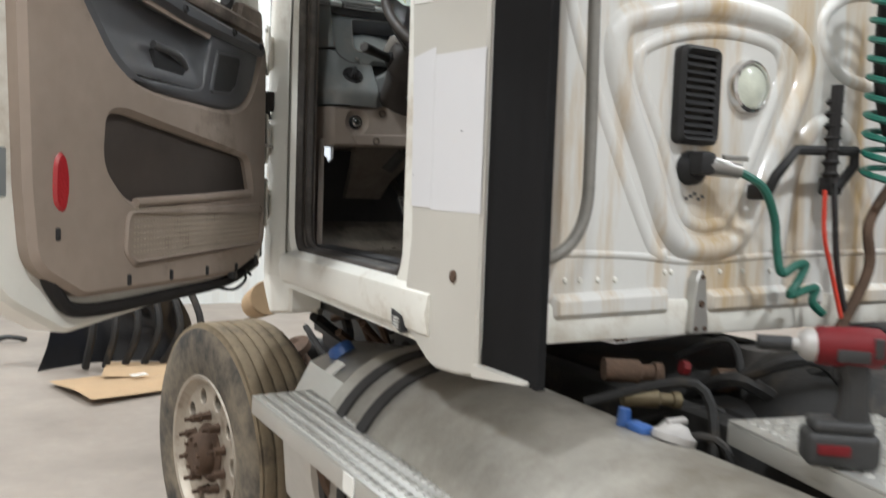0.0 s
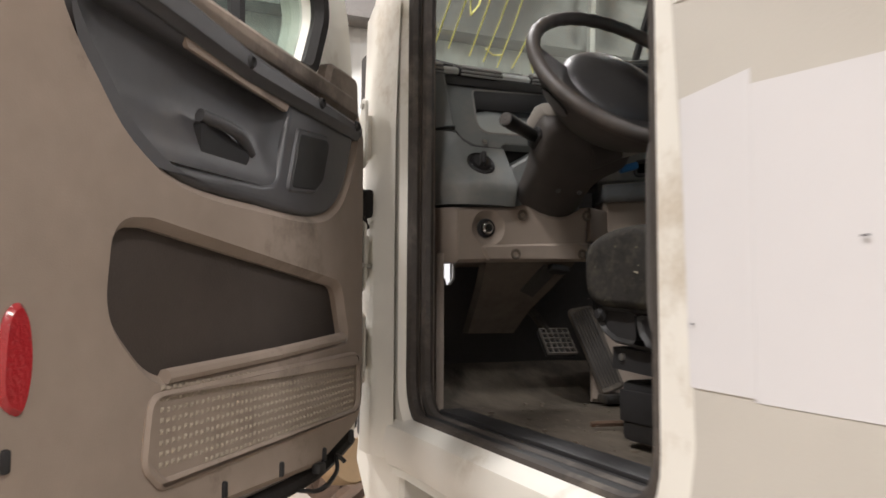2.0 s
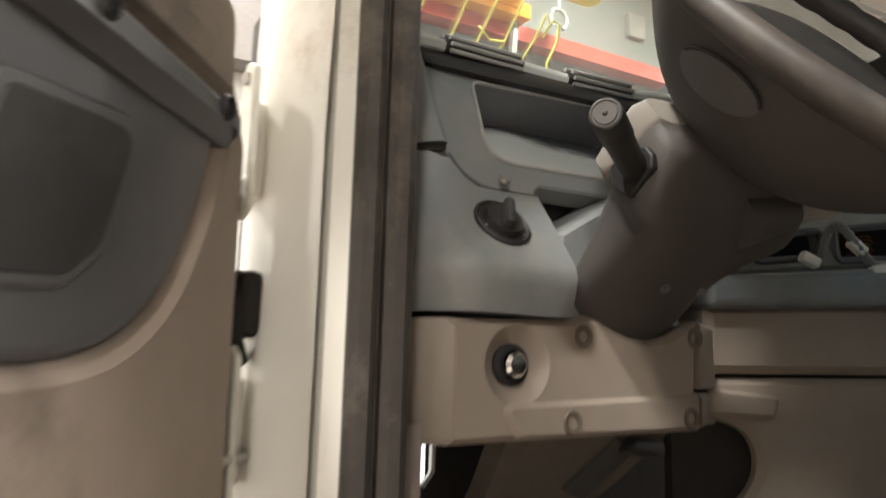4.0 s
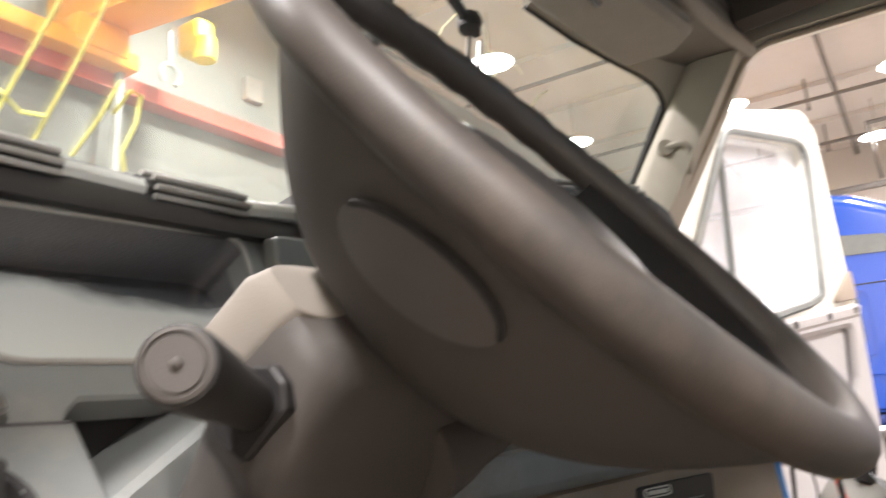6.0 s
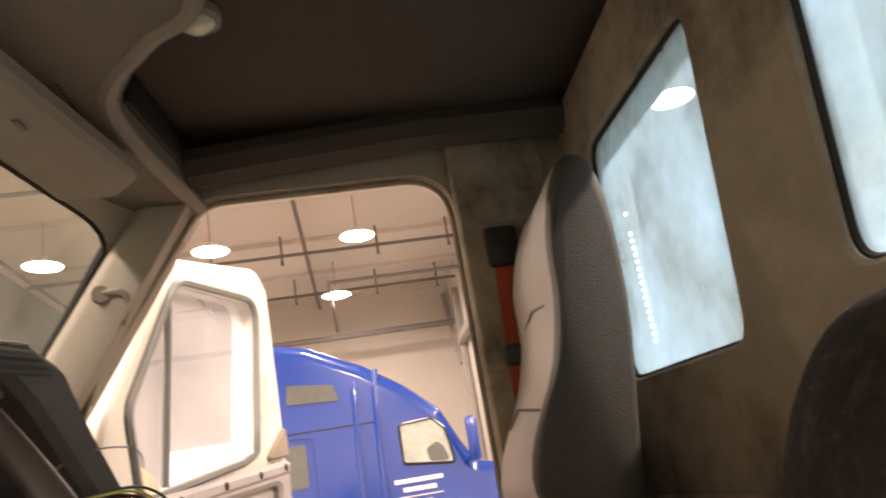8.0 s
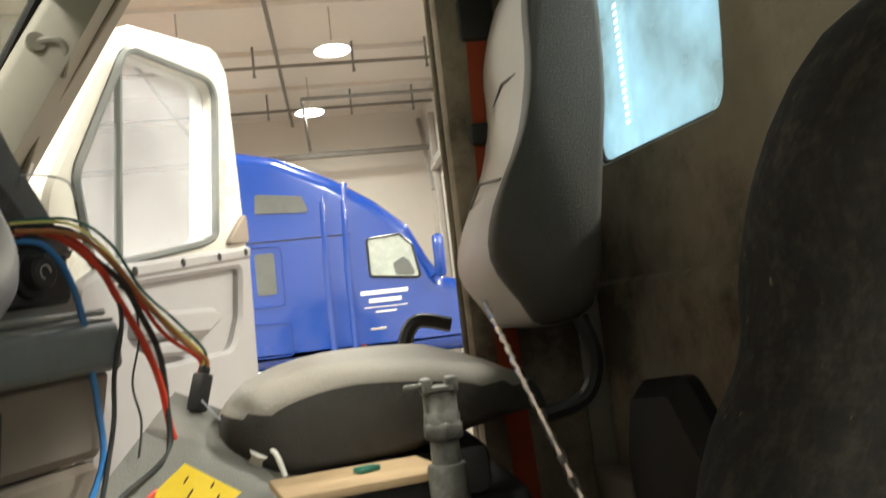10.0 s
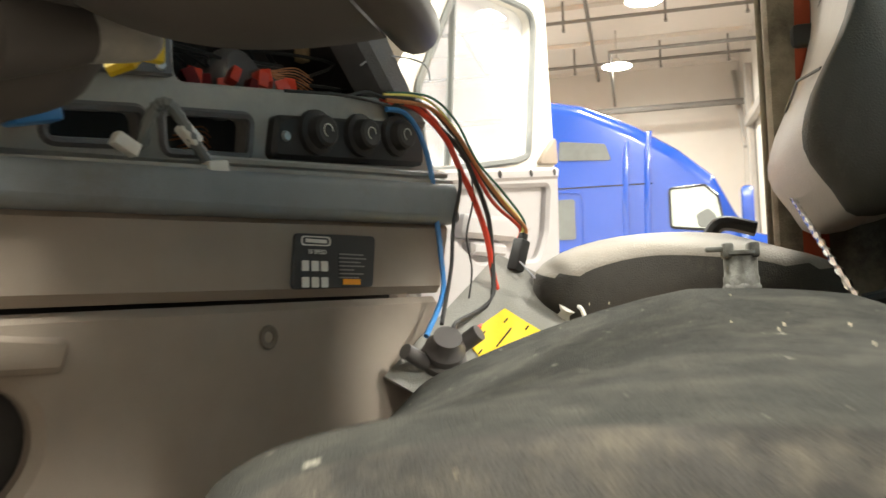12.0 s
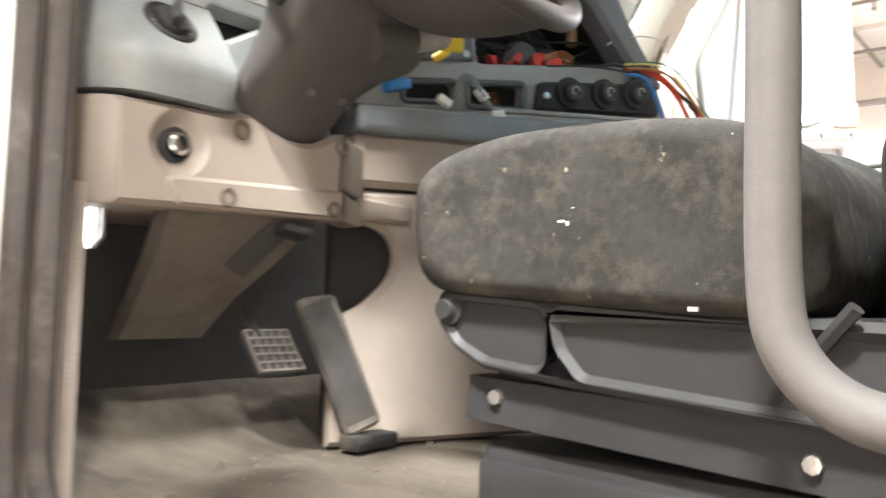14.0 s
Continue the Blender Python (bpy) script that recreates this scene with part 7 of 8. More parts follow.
# lever tower between the seats
lt = thing("gear_lever_stub", "dull grey lever stub between the seats", "gear lever", at=(0.26, 2.57, 1.31))
b = B()
lathe(b, [(0.027, 0.0), (0.027, 0.405), (0.025, 0.41), (0.020, 0.411)], pose(0.26, 2.57, 1.31), 18)
part("tube", b, LEVERGREY, lt)
b = B()
lathe(b, [(0.020, 0.411), (0.0195, 0.445), (0.024, 0.447), (0.0245, 0.475), (0.023, 0.477), (0.023, 0.505), (0.0265, 0.507), (0.0265, 0.512), (0.0, 0.514)], pose(0.26, 2.57, 1.31), 18)
for dy in (-0.017, 0.017):
    box(b, (0.26, 2.57 + dy, 1.823), (0.04, 0.015, 0.022), 0.004)
box(b, (0.25, 2.603, 1.825), (0.012, 0.03, 0.008), 0.003)
part("collar", b, LEVERGREY, lt)
b = B()
lathe(b, [(0.0253, 0.442), (0.0285, 0.446), (0.0285, 0.462), (0.0253, 0.466)], pose(0.26, 2.57, 1.31), 6)
part("clamp_nut", b, LEVERGREY, lt)

# board between the seats
b = B()
box(b, (0, 0, 0), (0.15, 0.22, 0.012), 0.002, pose(0.315, 2.69, 1.706, 0, 0, 12))
tagged(part("wooden_board", b, CARD), "light brown board lying beside the passenger seat", "board")
b = B()
box(b, (0, 0, 0), (0.022, 0.034, 0.008), 0.003, pose(0.325, 2.675, 1.716, 0, 0, 30))
tagged(part("green_clip", b, GREEN), "small green plastic clip lying on the board", "clip")
b = B()
box(b, (0, 0, 0), (0.10, 0.18, 0.39), 0.006, pose(0.315, 2.69, 1.505, 0, 0, 12))
tagged(part("storage_box", b, DARKGREY), "dark storage box standing between the seats", "box")

# loose plate with valve and wires by the centre stack
pt = thing("console_plate", "grey bent console plate with a yellow label and a valve", "panel", at=(0.40, 2.93, 1.55))
A, Bq, C, D = Vector((0.205, 3.085, 1.654)), Vector((0.48, 2.955, 1.847)), Vector((0.467, 2.73, 1.728)), Vector((0.192, 2.86, 1.535))
b = B()
pn = (Bq - A).cross(C - A).normalized()
if pn.x > 0:
    pn = -pn
vs = [b.verts.new(p) for p in (A, Bq, C, D)]
vs2 = [b.verts.new(p - pn * 0.004) for p in (A, Bq, C, D)]
b.faces.new(vs), b.faces.new(vs2)
for i in range(4):
    b.faces.new((vs[i - 1], vs[i], vs2[i], vs2[i - 1]))
part("plate", b, PLATEGREY, pt)


def on_plate(u, v, h=0.0):
    return A + (Bq - A) * u + (D - A) * v + pn * h


b = B()
q = [on_plate(u, v, 0.002) for u, v in ((0.67, 0.30), (0.64, 0.66), (0.29, 0.50), (0.39, 0.22))]
loft(b, [q, [p - pn * 0.0015 for p in q]])
yl = part("yellow_label", b, YELLOW, pt, "yellow warning label")
for u, v, l in ((0.46, 0.30, 0.014), (0.60, 0.36, 0.012), (0.50, 0.42, 0.05), (0.62, 0.50, 0.01), (0.42, 0.45, 0.012), (0.57, 0.56, 0.014), (0.36, 0.36, 0.01)):
    b = B()
    c = on_plate(u, v, 0.0032)
    dirn = (Bq - A).normalized()
    tube(b, [c - dirn * l * 0.5, c + dirn * l * 0.5], 0.0012, 4)
    part("print_mark", b, BLACK, yl)
b = B()
VB = aim(on_plate(0.22, 0.21, 0.0), pn)
lathe(b, [(0.036, 0.0), (0.036, 0.012), (0.03, 0.016), (0.032, 0.03), (0.024, 0.04), (0.022, 0.055), (0.0, 0.056)], VB, 18)
lathe(b, [(0.014, 0.0), (0.014, 0.04), (0.0, 0.042)], VB @ pose(0.03, 0.02, 0.01, 0, 40), 10)
lathe(b, [(0.012, 0.0), (0.012, 0.045), (0.0, 0.046)], VB @ pose(-0.03, -0.01, 0.01, 0, -50), 10)
part("valve", b, GREYINSERT, pt, "dusty dark grey air valve")
b = B()
VG = aim(on_plate(0.84, 0.65, 0.0), pn)
lathe(b, [(0.02, 0.0), (0.018, 0.01), (0.02, 0.02), (0.0, 0.022)], VG, 14)
tube(b, spline([VG @ Vector((0, 0, 0.02)), VG @ Vector((0.01, -0.02, 0.03)), VG @ Vector((0.02, -0.05, 0.01))], 5), 0.004, 6)
part("plug", b, WHITEPL, pt)


def wire(pts, r, mt, parent, nm="wire"):
    b2 = B()
    tube(b2, spline(pts, 8), r, 7)
    return part(nm, b2, mt, parent)


wr = thing("loose_wires", "red, blue, black and yellow wires hanging out of the dash", "wires", at=tuple(cpt(0.33, 2.0)))
w0 = Vector((0.235, 3.082, 2.075))
wire([w0, (0.263, 3.065, 2.081), (0.297, 3.04, 2.07), (0.336, 3.012, 2.034), (0.358, 2.995, 1.988), (0.385, 2.976, 1.933), (0.405, 2.96, 1.871), (0.415, 2.953, 1.808), (0.405, 2.945, 1.745), on_plate(0.38, 0.24, 0.012)], 0.0052, WIRERED, wr, "red_hose")
wire([(0.238, 3.083, 2.066), (0.267, 3.062, 2.065), (0.291, 3.044, 2.035), (0.309, 3.032, 1.978), (0.315, 3.027, 1.911), (0.322, 3.022, 1.843), (0.30, 3.015, 1.775), on_plate(0.18, 0.10, 0.05)], 0.0044, WIREBLUE, wr, "blue_hose")
wire([w0, (0.29, 3.045, 2.078), (0.336, 3.012, 2.034), (0.353, 2.999, 2.001), (0.359, 2.994, 1.958), (0.345, 3.005, 1.886), (0.334, 3.008, 1.817), on_plate(0.28, 0.12, 0.05)], 0.0034, WIREBLACK, wr)
wire([(0.30, 3.04, 2.07), (0.359, 2.995, 2.02), (0.386, 2.975, 1.969), (0.409, 2.958, 1.908), (0.414, 2.954, 1.835), (0.395, 2.955, 1.763), on_plate(0.38, 0.16, 0.03), on_plate(0.30, 0.20, 0.04)], 0.0046, WIREBLACK, wr)
wire([(0.359, 2.995, 2.01), (0.377, 2.981, 1.986), (0.382, 2.978, 1.933), (0.368, 2.988, 1.87), (0.376, 2.982, 1.817), on_plate(0.60, 0.08, 0.01)], 0.0016, WIREBLACK, wr)
for k, (mt, r) in enumerate(((WIREORANGE, 0.0034), (PEN, 0.0022), (WIRERED, 0.0034), (GREEN, 0.0022), (WIREBLACK, 0.0030))):
    o = Vector((0.003 * (k - 2), 0.003 * ((k * 2) % 5 - 2), 0.0035 * ((k * 3) % 5 - 2)))
    wire([Vector((0.235, 3.085, 2.085)) + o, Vector((0.301, 3.037, 2.088)) + o * 1.6, Vector((0.346, 3.004, 2.053)) + o * 2, Vector((0.387, 2.974, 1.996)) + o, Vector((0.431, 2.941, 1.941)) + o * 1.8, Vector((0.476, 2.908, 1.897)) + o, Vector((0.470, 2.912, 1.872)) + o * 0.6], r, mt, wr)
wire([(0.201, 3.111, 2.128), (0.224, 3.094, 2.146), (0.269, 3.061, 2.156), (0.303, 3.035, 2.151), (0.311, 3.029, 2.125)], 0.0013, FADED, wr)
wire([(0.16, 3.12, 2.07), (0.20, 3.10, 2.085), (0.235, 3.082, 2.083), (0.28, 3.05, 2.09)], 0.0028, WIREBLACK, wr)
wire([cpt(0.05, 2.055, -0.02), cpt(0.15, 2.065, 0.0), cpt(0.25, 2.07, 0.0)], 0.0025, WIREBLACK, wr)
wire([on_plate(0.96, 0.18, 0.02), on_plate(0.88, 0.40, 0.02), on_plate(0.84, 0.58, 0.02)], 0.0014, FADED, wr)
b = B()
box(b, (0, 0, 0), (0.024, 0.024, 0.058), 0.004, pose(0.466, 2.915, 1.842, 8, 14, -30))
box(b, (0, 0, 0.034), (0.014, 0.014, 0.014), 0.003, pose(0.466, 2.915, 1.842, 8, 14, -30))
part("connector", b, BLACK, wr)

# ---- running gear ----
def road_wheel(x, y, out):
    M = Matrix.Translation((x, y, 0.5)) @ pose(0, 0, 0, 0, 0, 12) @ pose(0, 0, 0, 0, 90 * out, 0)
    prof = [(0.30, -0.28), (0.40, -0.285), (0.47, -0.27), (0.49, -0.25)]
    zz = -0.235
    while zz < -0.03:
        prof += [(0.497, zz), (0.50, zz + 0.004), (0.50, zz + 0.036), (0.497, zz + 0.04), (0.488, zz + 0.0415), (0.488, zz + 0.0445)]
        zz += 0.046
    prof += [(0.494, -0.004), (0.478, 0.0), (0.47, 0.004), (0.44, 0.012), (0.40, 0.016), (0.36, 0.016), (0.33, 0.012), (0.302, 0.004)]
    b = B()
    lathe(b, prof, M, 72)
    w = part("wheel", b, [TYRE, TREAD], truck, "worn truck tyre on a dull rim")
    for f in w.data.polygons:
        c = M.inverted() @ f.center
        if math.hypot(c.x, c.y) > 0.484:
            f.material_index = 1
    # rim disc with round hand holes
    outer, hub_r = 0.262, 0.10
    loops = [[(outer * math.cos(2 * math.pi * i / 60), outer * math.sin(2 * math.pi * i / 60)) for i in range(60)]]
    for k in range(10):
        a = 2 * math.pi * (k + 0.5) / 10
        loops.append([(0.215 * math.cos(a) + 0.03 * math.cos(2 * math.pi * j / 14), 0.215 * math.sin(a) + 0.03 * math.sin(2 * math.pi * j / 14)) for j in range(14)])
    b = B()
    MR = M @ Matrix(((1, 0, 0, 0), (0, 0, 1, 0), (0, 1, 0, 0), (0, 0, 0, 1)))
    sheet(b, loops, -0.045, -0.022, MR, 0.004)
    lathe(b, [(0.30, -0.27), (0.303, 0.0), (0.298, 0.01), (0.285, 0.006), (0.277, -0.008), (0.268, -0.022), (0.258, -0.03)], M, 60)
    part("rim", b, RIM, w)
    b = B()
    lathe(b, [(0.26, -0.11), (0.0, -0.11)], M, 40)
    part("drum", b, VOID, w)
    b = B()
    lathe(b, [(0.115, -0.022), (0.105, -0.012), (0.085, -0.008), (0.08, 0.03), (0.07, 0.042), (0.0, 0.044)], M, 36)
    part("hub", b, RUST, w)
    for k in range(10):
        a = 2 * math.pi * k / 10
        b = B()
        lathe(b, [(0.0, 0.045), (0.008, 0.043), (0.009, 0.02), (0.016, 0.018), (0.017, -0.008), (0.022, -0.021)], M @ Matrix.Translation((0.143 * math.cos(a), 0.143 * math.sin(a), 0)), 6)
        part("wheel_nut", b, RUST, w)
    for k in range(8):
        a = 2 * math.pi * (k + 0.3) / 8
        b = B()
        lathe(b, [(0.0, 0.054), (0.008, 0.054), (0.009, 0.042)], M @ Matrix.Translation((0.06 * math.cos(a), 0.06 * math.sin(a), 0)), 6)
        part("hub_bolt", b, RUST, w)


road_wheel(-1.165, 3.64, -1)
road_wheel(1.165, 3.64, 1)
# fuel tank
TA = aim((-0.78, 2.62, 0.79), (0, -1, 0))
b = B()
lathe(b, [(0.0, 0.03), (0.2, 0.015), (0.26, 0.0), (0.29, 0.012), (0.303, 0.035), (0.303, 1.9), (0.29, 1.93), (0.26, 1.94), (0.0, 1.93)], TA, 56)
tk = part("fuel_tank", b, TANK, truck, "round aluminium fuel tank")
for z in (0.12, 0.26):
    b = B()
    lathe(b, [(0.302, z), (0.311, z + 0.002), (0.311, z + 0.05), (0.302, z + 0.052)], TA, 56)
    part("strap", b, RUBBER, tk, "black tank strap")
b = B()
lathe(b, [(0.04, 0.0), (0.04, 0.012), (0.03, 0.018), (0.022, 0.03), (0.0, 0.034)], aim((-0.70, 1.67, 1.083), (0.26, 0, 0.96)), 20)
box(b, (-0.693, 1.67, 1.118), (0.045, 0.014, 0.012), 0.004)
part("filler_cap", b, PIPE, tk, "steel tank cap")
b = B()
lathe(b, [(0.0, 0.035), (0.012, 0.033), (0.014, 0.0)], aim((-0.74, 1.76, 1.09), (0.1, 0, 1)), 10)
box(b, (-0.735, 1.72, 1.095), (0.03, 0.05, 0.02), 0.005)
part("sender", b, CAPBLUE, tk)
# front fluid tank with blue cap
b = B()
loft(b, [[(-1.02, y, 0.55), (-1.04, y, 0.80), (-0.95, y, 0.97), (-0.80, y, 1.03), (-0.62, y, 1.0), (-0.55, y, 0.7), (-0.6, y, 0.52)] for y in (2.66, 3.02)])
ft = part("fluid_tank", b, ALU, truck, "grey fluid tank with a blue cap")
b = B()
lathe(b, [(0.042, 0.0), (0.042, 0.03), (0.036, 0.038), (0.0, 0.04)], aim((-0.86, 2.95, 0.995), (-0.4, 0.5, 0.8)), 16)
part("cap", b, CAPBLUE, ft)
b = B()
box(b, (0, 0, 0), (0.06, 0.05, 0.004), 0, aim((-0.93, 2.84, 0.985), (-0.75, 0, 1)))
part("label", b, WHITEPL, ft)
# step plate
SP = pose(-1.07, 1.90, 0.945, 0, 0, 3.2)
b = B()
box(b, (0, 0.0, 0), (0.17, 1.70, 0.006), 0.002, SP)
stp = part("step", b, ALU, truck, "punched aluminium step plate")
for c, s in (((-0.083, 0, -0.025), (0.006, 1.70, 0.045)), ((0.083, 0, -0.025), (0.006, 1.70, 0.045)), ((0, 0.848, -0.025), (0.158, 0.005, 0.045))):
    b = B()
    box(b, c, s, 0.002, SP)
    part("flange", b, ALU, stp)
b = B()
for i in range(56):
    for j in range(5):
        lathe(b, [(0.0105, 0.0), (0.0095, 0.0045), (0.007, 0.0045), (0.0066, 0.0)], SP @ pose(-0.066 + 0.033 * j, -0.82 + 0.0297 * i + 0.014 * (j % 2), 0.003), 7)
tagged(part("punched_studs", b, ALU, stp), kind="stuff")
b = B()
for i in range(56):
    for j in range(5):
        lathe(b, [(0.0, 0.0008), (0.0068, 0.0008)], SP @ pose(-0.066 + 0.033 * j, -0.82 + 0.0297 * i + 0.014 * (j % 2), 0.003), 7)
tagged(part("stud_holes", b, VOID, stp), kind="stuff")
b = B()
box(b, (0, 0, 0), (0.004, 0.05, 0.04), 0, SP @ pose(-0.0885, 0.18, -0.02))
part("tape_patch", b, WHITEPL, stp)
for yy in (0.55, -0.2):
    b = B()
    tube(b, spline([SP @ Vector((0.0, yy, -0.03)), SP @ Vector((0.03, yy, -0.15)), SP @ Vector((0.1, yy, -0.28)), SP @ Vector((0.2, yy, -0.4))], 5), 0.03, 8)
    part("step_bracket", b, RUST, stp)
b = B()
sheet(b, [rpoly([(2.30, 0.35), (2.66, 0.35), (2.66, 0.86), (2.34, 0.86)], 0.02)], -1.0, -1.03, SIDE, 0.006)
part("step_panel", b, ALU, stp)
# chassis and clutter under the cab
b = B()
box(b, (-0.42, 1.0, 0.93), (0.08, 7.0, 0.26), 0.01)
part("chassis_rail", b, FRAME, truck, "black oily chassis rail")
b = B()
box(b, (0.42, 1.0, 0.93), (0.08, 7.0, 0.26), 0.01)
part("chassis_rail", b, FRAME, truck)
b = B()
box(b, (0, 2.7, 0.85), (0.7, 1.8, 0.45), 0.08)
lathe(b, [(0, 0), (0.2, 0), (0.22, 0.03), (0.22, 0.6), (0.2, 0.63), (0, 0.63)], aim((-0.1, 1.95, 0.95), (0, -1, 0)), 20)
part("gearbox", b, FRAME, truck)
# engine under the cab nose
b = B()
box(b, (0, 4.22, 0.90), (0.62, 1.25, 0.52), 0.05)
box(b, (0, 4.22, 0.60), (0.44, 1.1, 0.22), 0.06)
for i in range(6):
    box(b, (-0.335, 3.72 + 0.2 * i, 1.02), (0.07, 0.13, 0.16), 0.02)
    lathe(b, [(0, 0.03), (0.03, 0.028), (0.04, 0.0), (0.045, -0.03)], aim((-0.33, 3.72 + 0.2 * i, 0.80), (-1, 0, 0)), 12)
eng = part("engine", b, FRAME, truck, "dark oily engine block")
for k, (z, r) in enumerate(((1.12, 0.022), (0.92, 0.014), (0.72, 0.018))):
    b = B()
    tube(b, spline([(-0.40, 3.62, z - 0.1), (-0.43, 3.8, z), (-0.42, 4.3, z - 0.03 * k), (-0.40, 4.82, z + 0.04)], 8), r, 8)
    part("hose", b, RUBBER, eng)
b = B()
tube(b, [(-1.1, 3.62, 0.5), (1.1, 3.62, 0.5)], 0.06, 10)
lathe(b, [(0, 0), (0.19, 0), (0.2, 0.03), (0.2, 0.1), (0, 0.1)], aim((-0.82, 3.62, 0.5), (-1, 0, 0)), 20)
part("front_axle", b, FRAME, truck)
random.seed(21)
for i in range(16):
    b = B()
    x, y, z = -0.75 + 0.5 * random.random(), 3.0 + 0.9 * random.random(), 0.8 + 0.32 * random.random()
    tube(b, spline([(x, y, z), (x + 0.15 * random.random(), y - 0.1, z + 0.1 * random.random()), (x + 0.1, y - 0.25 * random.random(), z - 0.12), (x - 0.1 * random.random(), y - 0.3, z)], 6), 0.01 + 0.012 * random.random(), 7)
    part("hose", b, FRAME if i % 3 else RUST, truck)
for i in range(9):
    b = B()
    x, y, z = -0.7 + 1.0 * random.random(), 1.75 + 0.35 * random.random(), 0.95 + 0.2 * random.random()
    tube(b, spline([(x, y, z), (x + 0.2 * random.random(), y - 0.15, z + 0.06), (x + 0.3 * random.random(), y - 0.2, z - 0.1), (x + 0.2, y - 0.1, z - 0.25)], 6), 0.008 + 0.012 * random.random(), 7)
    part("hose", b, FRAME, truck)
for x, y, z, r, l, mt in ((-0.62, 1.97, 1.145, 0.026, 0.13, RUST), (-0.58, 1.95, 1.085, 0.021, 0.13, BRASS), (-0.30, 1.95, 1.10, 0.03, 0.12, RUST), (-0.12, 1.98, 1.16, 0.05, 0.14, GREYMETAL)):
    b = B()
    lathe(b, [(0, 0), (r, 0), (r, l * 0.6), (r * 0.7, l * 0.65), (r * 0.7, l * 0.85), (r * 0.9, l * 0.87), (r * 0.9, l), (0, l)], aim((x, y, z), (0.9, -0.4, -0.05) if x < -0.2 else (0, 0, -1)), 12)
    part("air_fitting", b, mt, truck, "dirty brass air fitting")
b = B()
tube(b, [(-0.47, 1.89, 1.155), (-0.455, 1.885, 1.152)], 0.016, 8)
part("fitting_cap", b, TOOLRED, truck)
b = B()
box(b, (-0.60, 3.25, 1.13), (0.5, 0.5, 0.06), 0.02)
box(b, (-0.35, 3.2, 1.0), (0.3, 0.4, 0.2), 0.03)
part("cab_mount", b, FRAME, truck)
b = B()
box(b, (-0.92, 3.36, 1.135), (0.07, 0.05, 0.03), 0.006)
tube(b, [(-0.9, 3.42, 1.12), (-0.86, 3.2, 1.1)], 0.012, 6)
part("mount_bracket", b, STEEL, truck)
# invented box, added only to keep the far side dark
b = B()
box(b, (0.95, 1.0, 0.72), (0.42, 2.9, 0.78), 0.04)
part("dark_filler_box", b, FRAME, truck, "black filler box added on the far chassis rail")
for y in (1.15, 1.62):
    b = B()
    lathe(b, [(0, 0), (0.11, 0.0), (0.125, 0.03), (0.125, 0.62), (0.11, 0.65), (0, 0.65)], aim((-0.33, y, 0.90), (1, 0, 0)), 18)
    part("air_reservoir", b, FRAME, truck, "dirty black air reservoir")
b = B()
box(b, (0.3, 1.85, 1.06), (0.9, 0.25, 0.14), 0.03)
part("cross_member", b, FRAME, truck)
random.seed(31)
for i in range(14):
    b = B()
    x, y, z = -0.35 + 0.9 * random.random(), 1.55 + 0.45 * random.random(), 1.02 + 0.14 * random.random()
    tube(b, spline([(x, y, z), (x + 0.12, y - 0.1, z + 0.05 * random.random()), (x + 0.25, y - 0.05, z - 0.04), (x + 0.36 * random.random(), y - 0.25, z - 0.12)], 6), 0.006 + 0.012 * random.random(), 7)
    part("hose", b, (FRAME, RUST, RUBBER, PIPE)[i % 4] if i % 5 else BRASS, truck)
# deck plate with the drill
b = B()
DPM = pose(-0.22, 1.36, 1.105, 0, 0, -12)
box(b, (0, 0, 0), (0.80, 0.46, 0.006), 0.002, DPM)
dk = part("deck_plate", b, ALU, truck, "punched aluminium deck plate")
for c, s in (((0, 0.228, -0.023), (0.80, 0.005, 0.04)), ((-0.398, -0.003, -0.023), (0.005, 0.455, 0.04))):
    b = B()
    box(b, c, s, 0.001, DPM)
    part("flange", b, ALU, dk)
b = B()
for i in range(24):
    for j in range(14):
        lathe(b, [(0.008, 0.0), (0.0075, 0.004), (0.0045, 0.004), (0.0042, 0.0)], DPM @ pose(-0.37 + 0.032 * i, -0.2 + 0.031 * j, 0.003), 7)
tagged(part("punched_studs", b, ALU, dk), kind="stuff")
dr = thing("cordless_drill", "red and black cordless impact driver standing on its battery", "power tool", at=(-0.60, 1.44, 1.108))
DRM = pose(-0.60, 1.415, 1.108, 0, 0, -38) @ Matrix.Diagonal((0.80, 0.88, 0.92, 1))
b = B()
box(b, (0.0, 0, 0.032), (0.135, 0.075, 0.06), 0.014, DRM, 3)
part("battery", b, BLACKPL, dr, "black battery pack")
b = B()
box(b, (-0.02, -0.039, 0.035), (0.06, 0.004, 0.018), 0.003, DRM)
part("battery_badge", b, TOOLRED, dr)
b = B()
box(b, (0.0, 0, 0.07), (0.115, 0.065, 0.025), 0.012, DRM, 3)
part("foot", b, BLACKPL, dr)
b = B()
box(b, (0.005, -0.036, 0.195), (0.06, 0.008, 0.022), 0.004, DRM)
box(b, (0.05, -0.033, 0.21), (0.018, 0.01, 0.034), 0.003, DRM)
part("vent_field", b, BLACKPL, dr)
b = B()
loft(b, [[DRM @ Vector((cx + a * w, c * 0.024, z)) for a, c in ((-1, -0.6), (-0.6, -1), (0.6, -1), (1, -0.6), (1, 0.6), (0.6, 1), (-0.6, 1), (-1, 0.6))] for z, cx, w in ((0.075, 0.02, 0.032), (0.11, 0.022, 0.024), (0.15, 0.02, 0.024), (0.185, 0.012, 0.03))])
part("grip", b, BLACKPL, dr)
b = B()
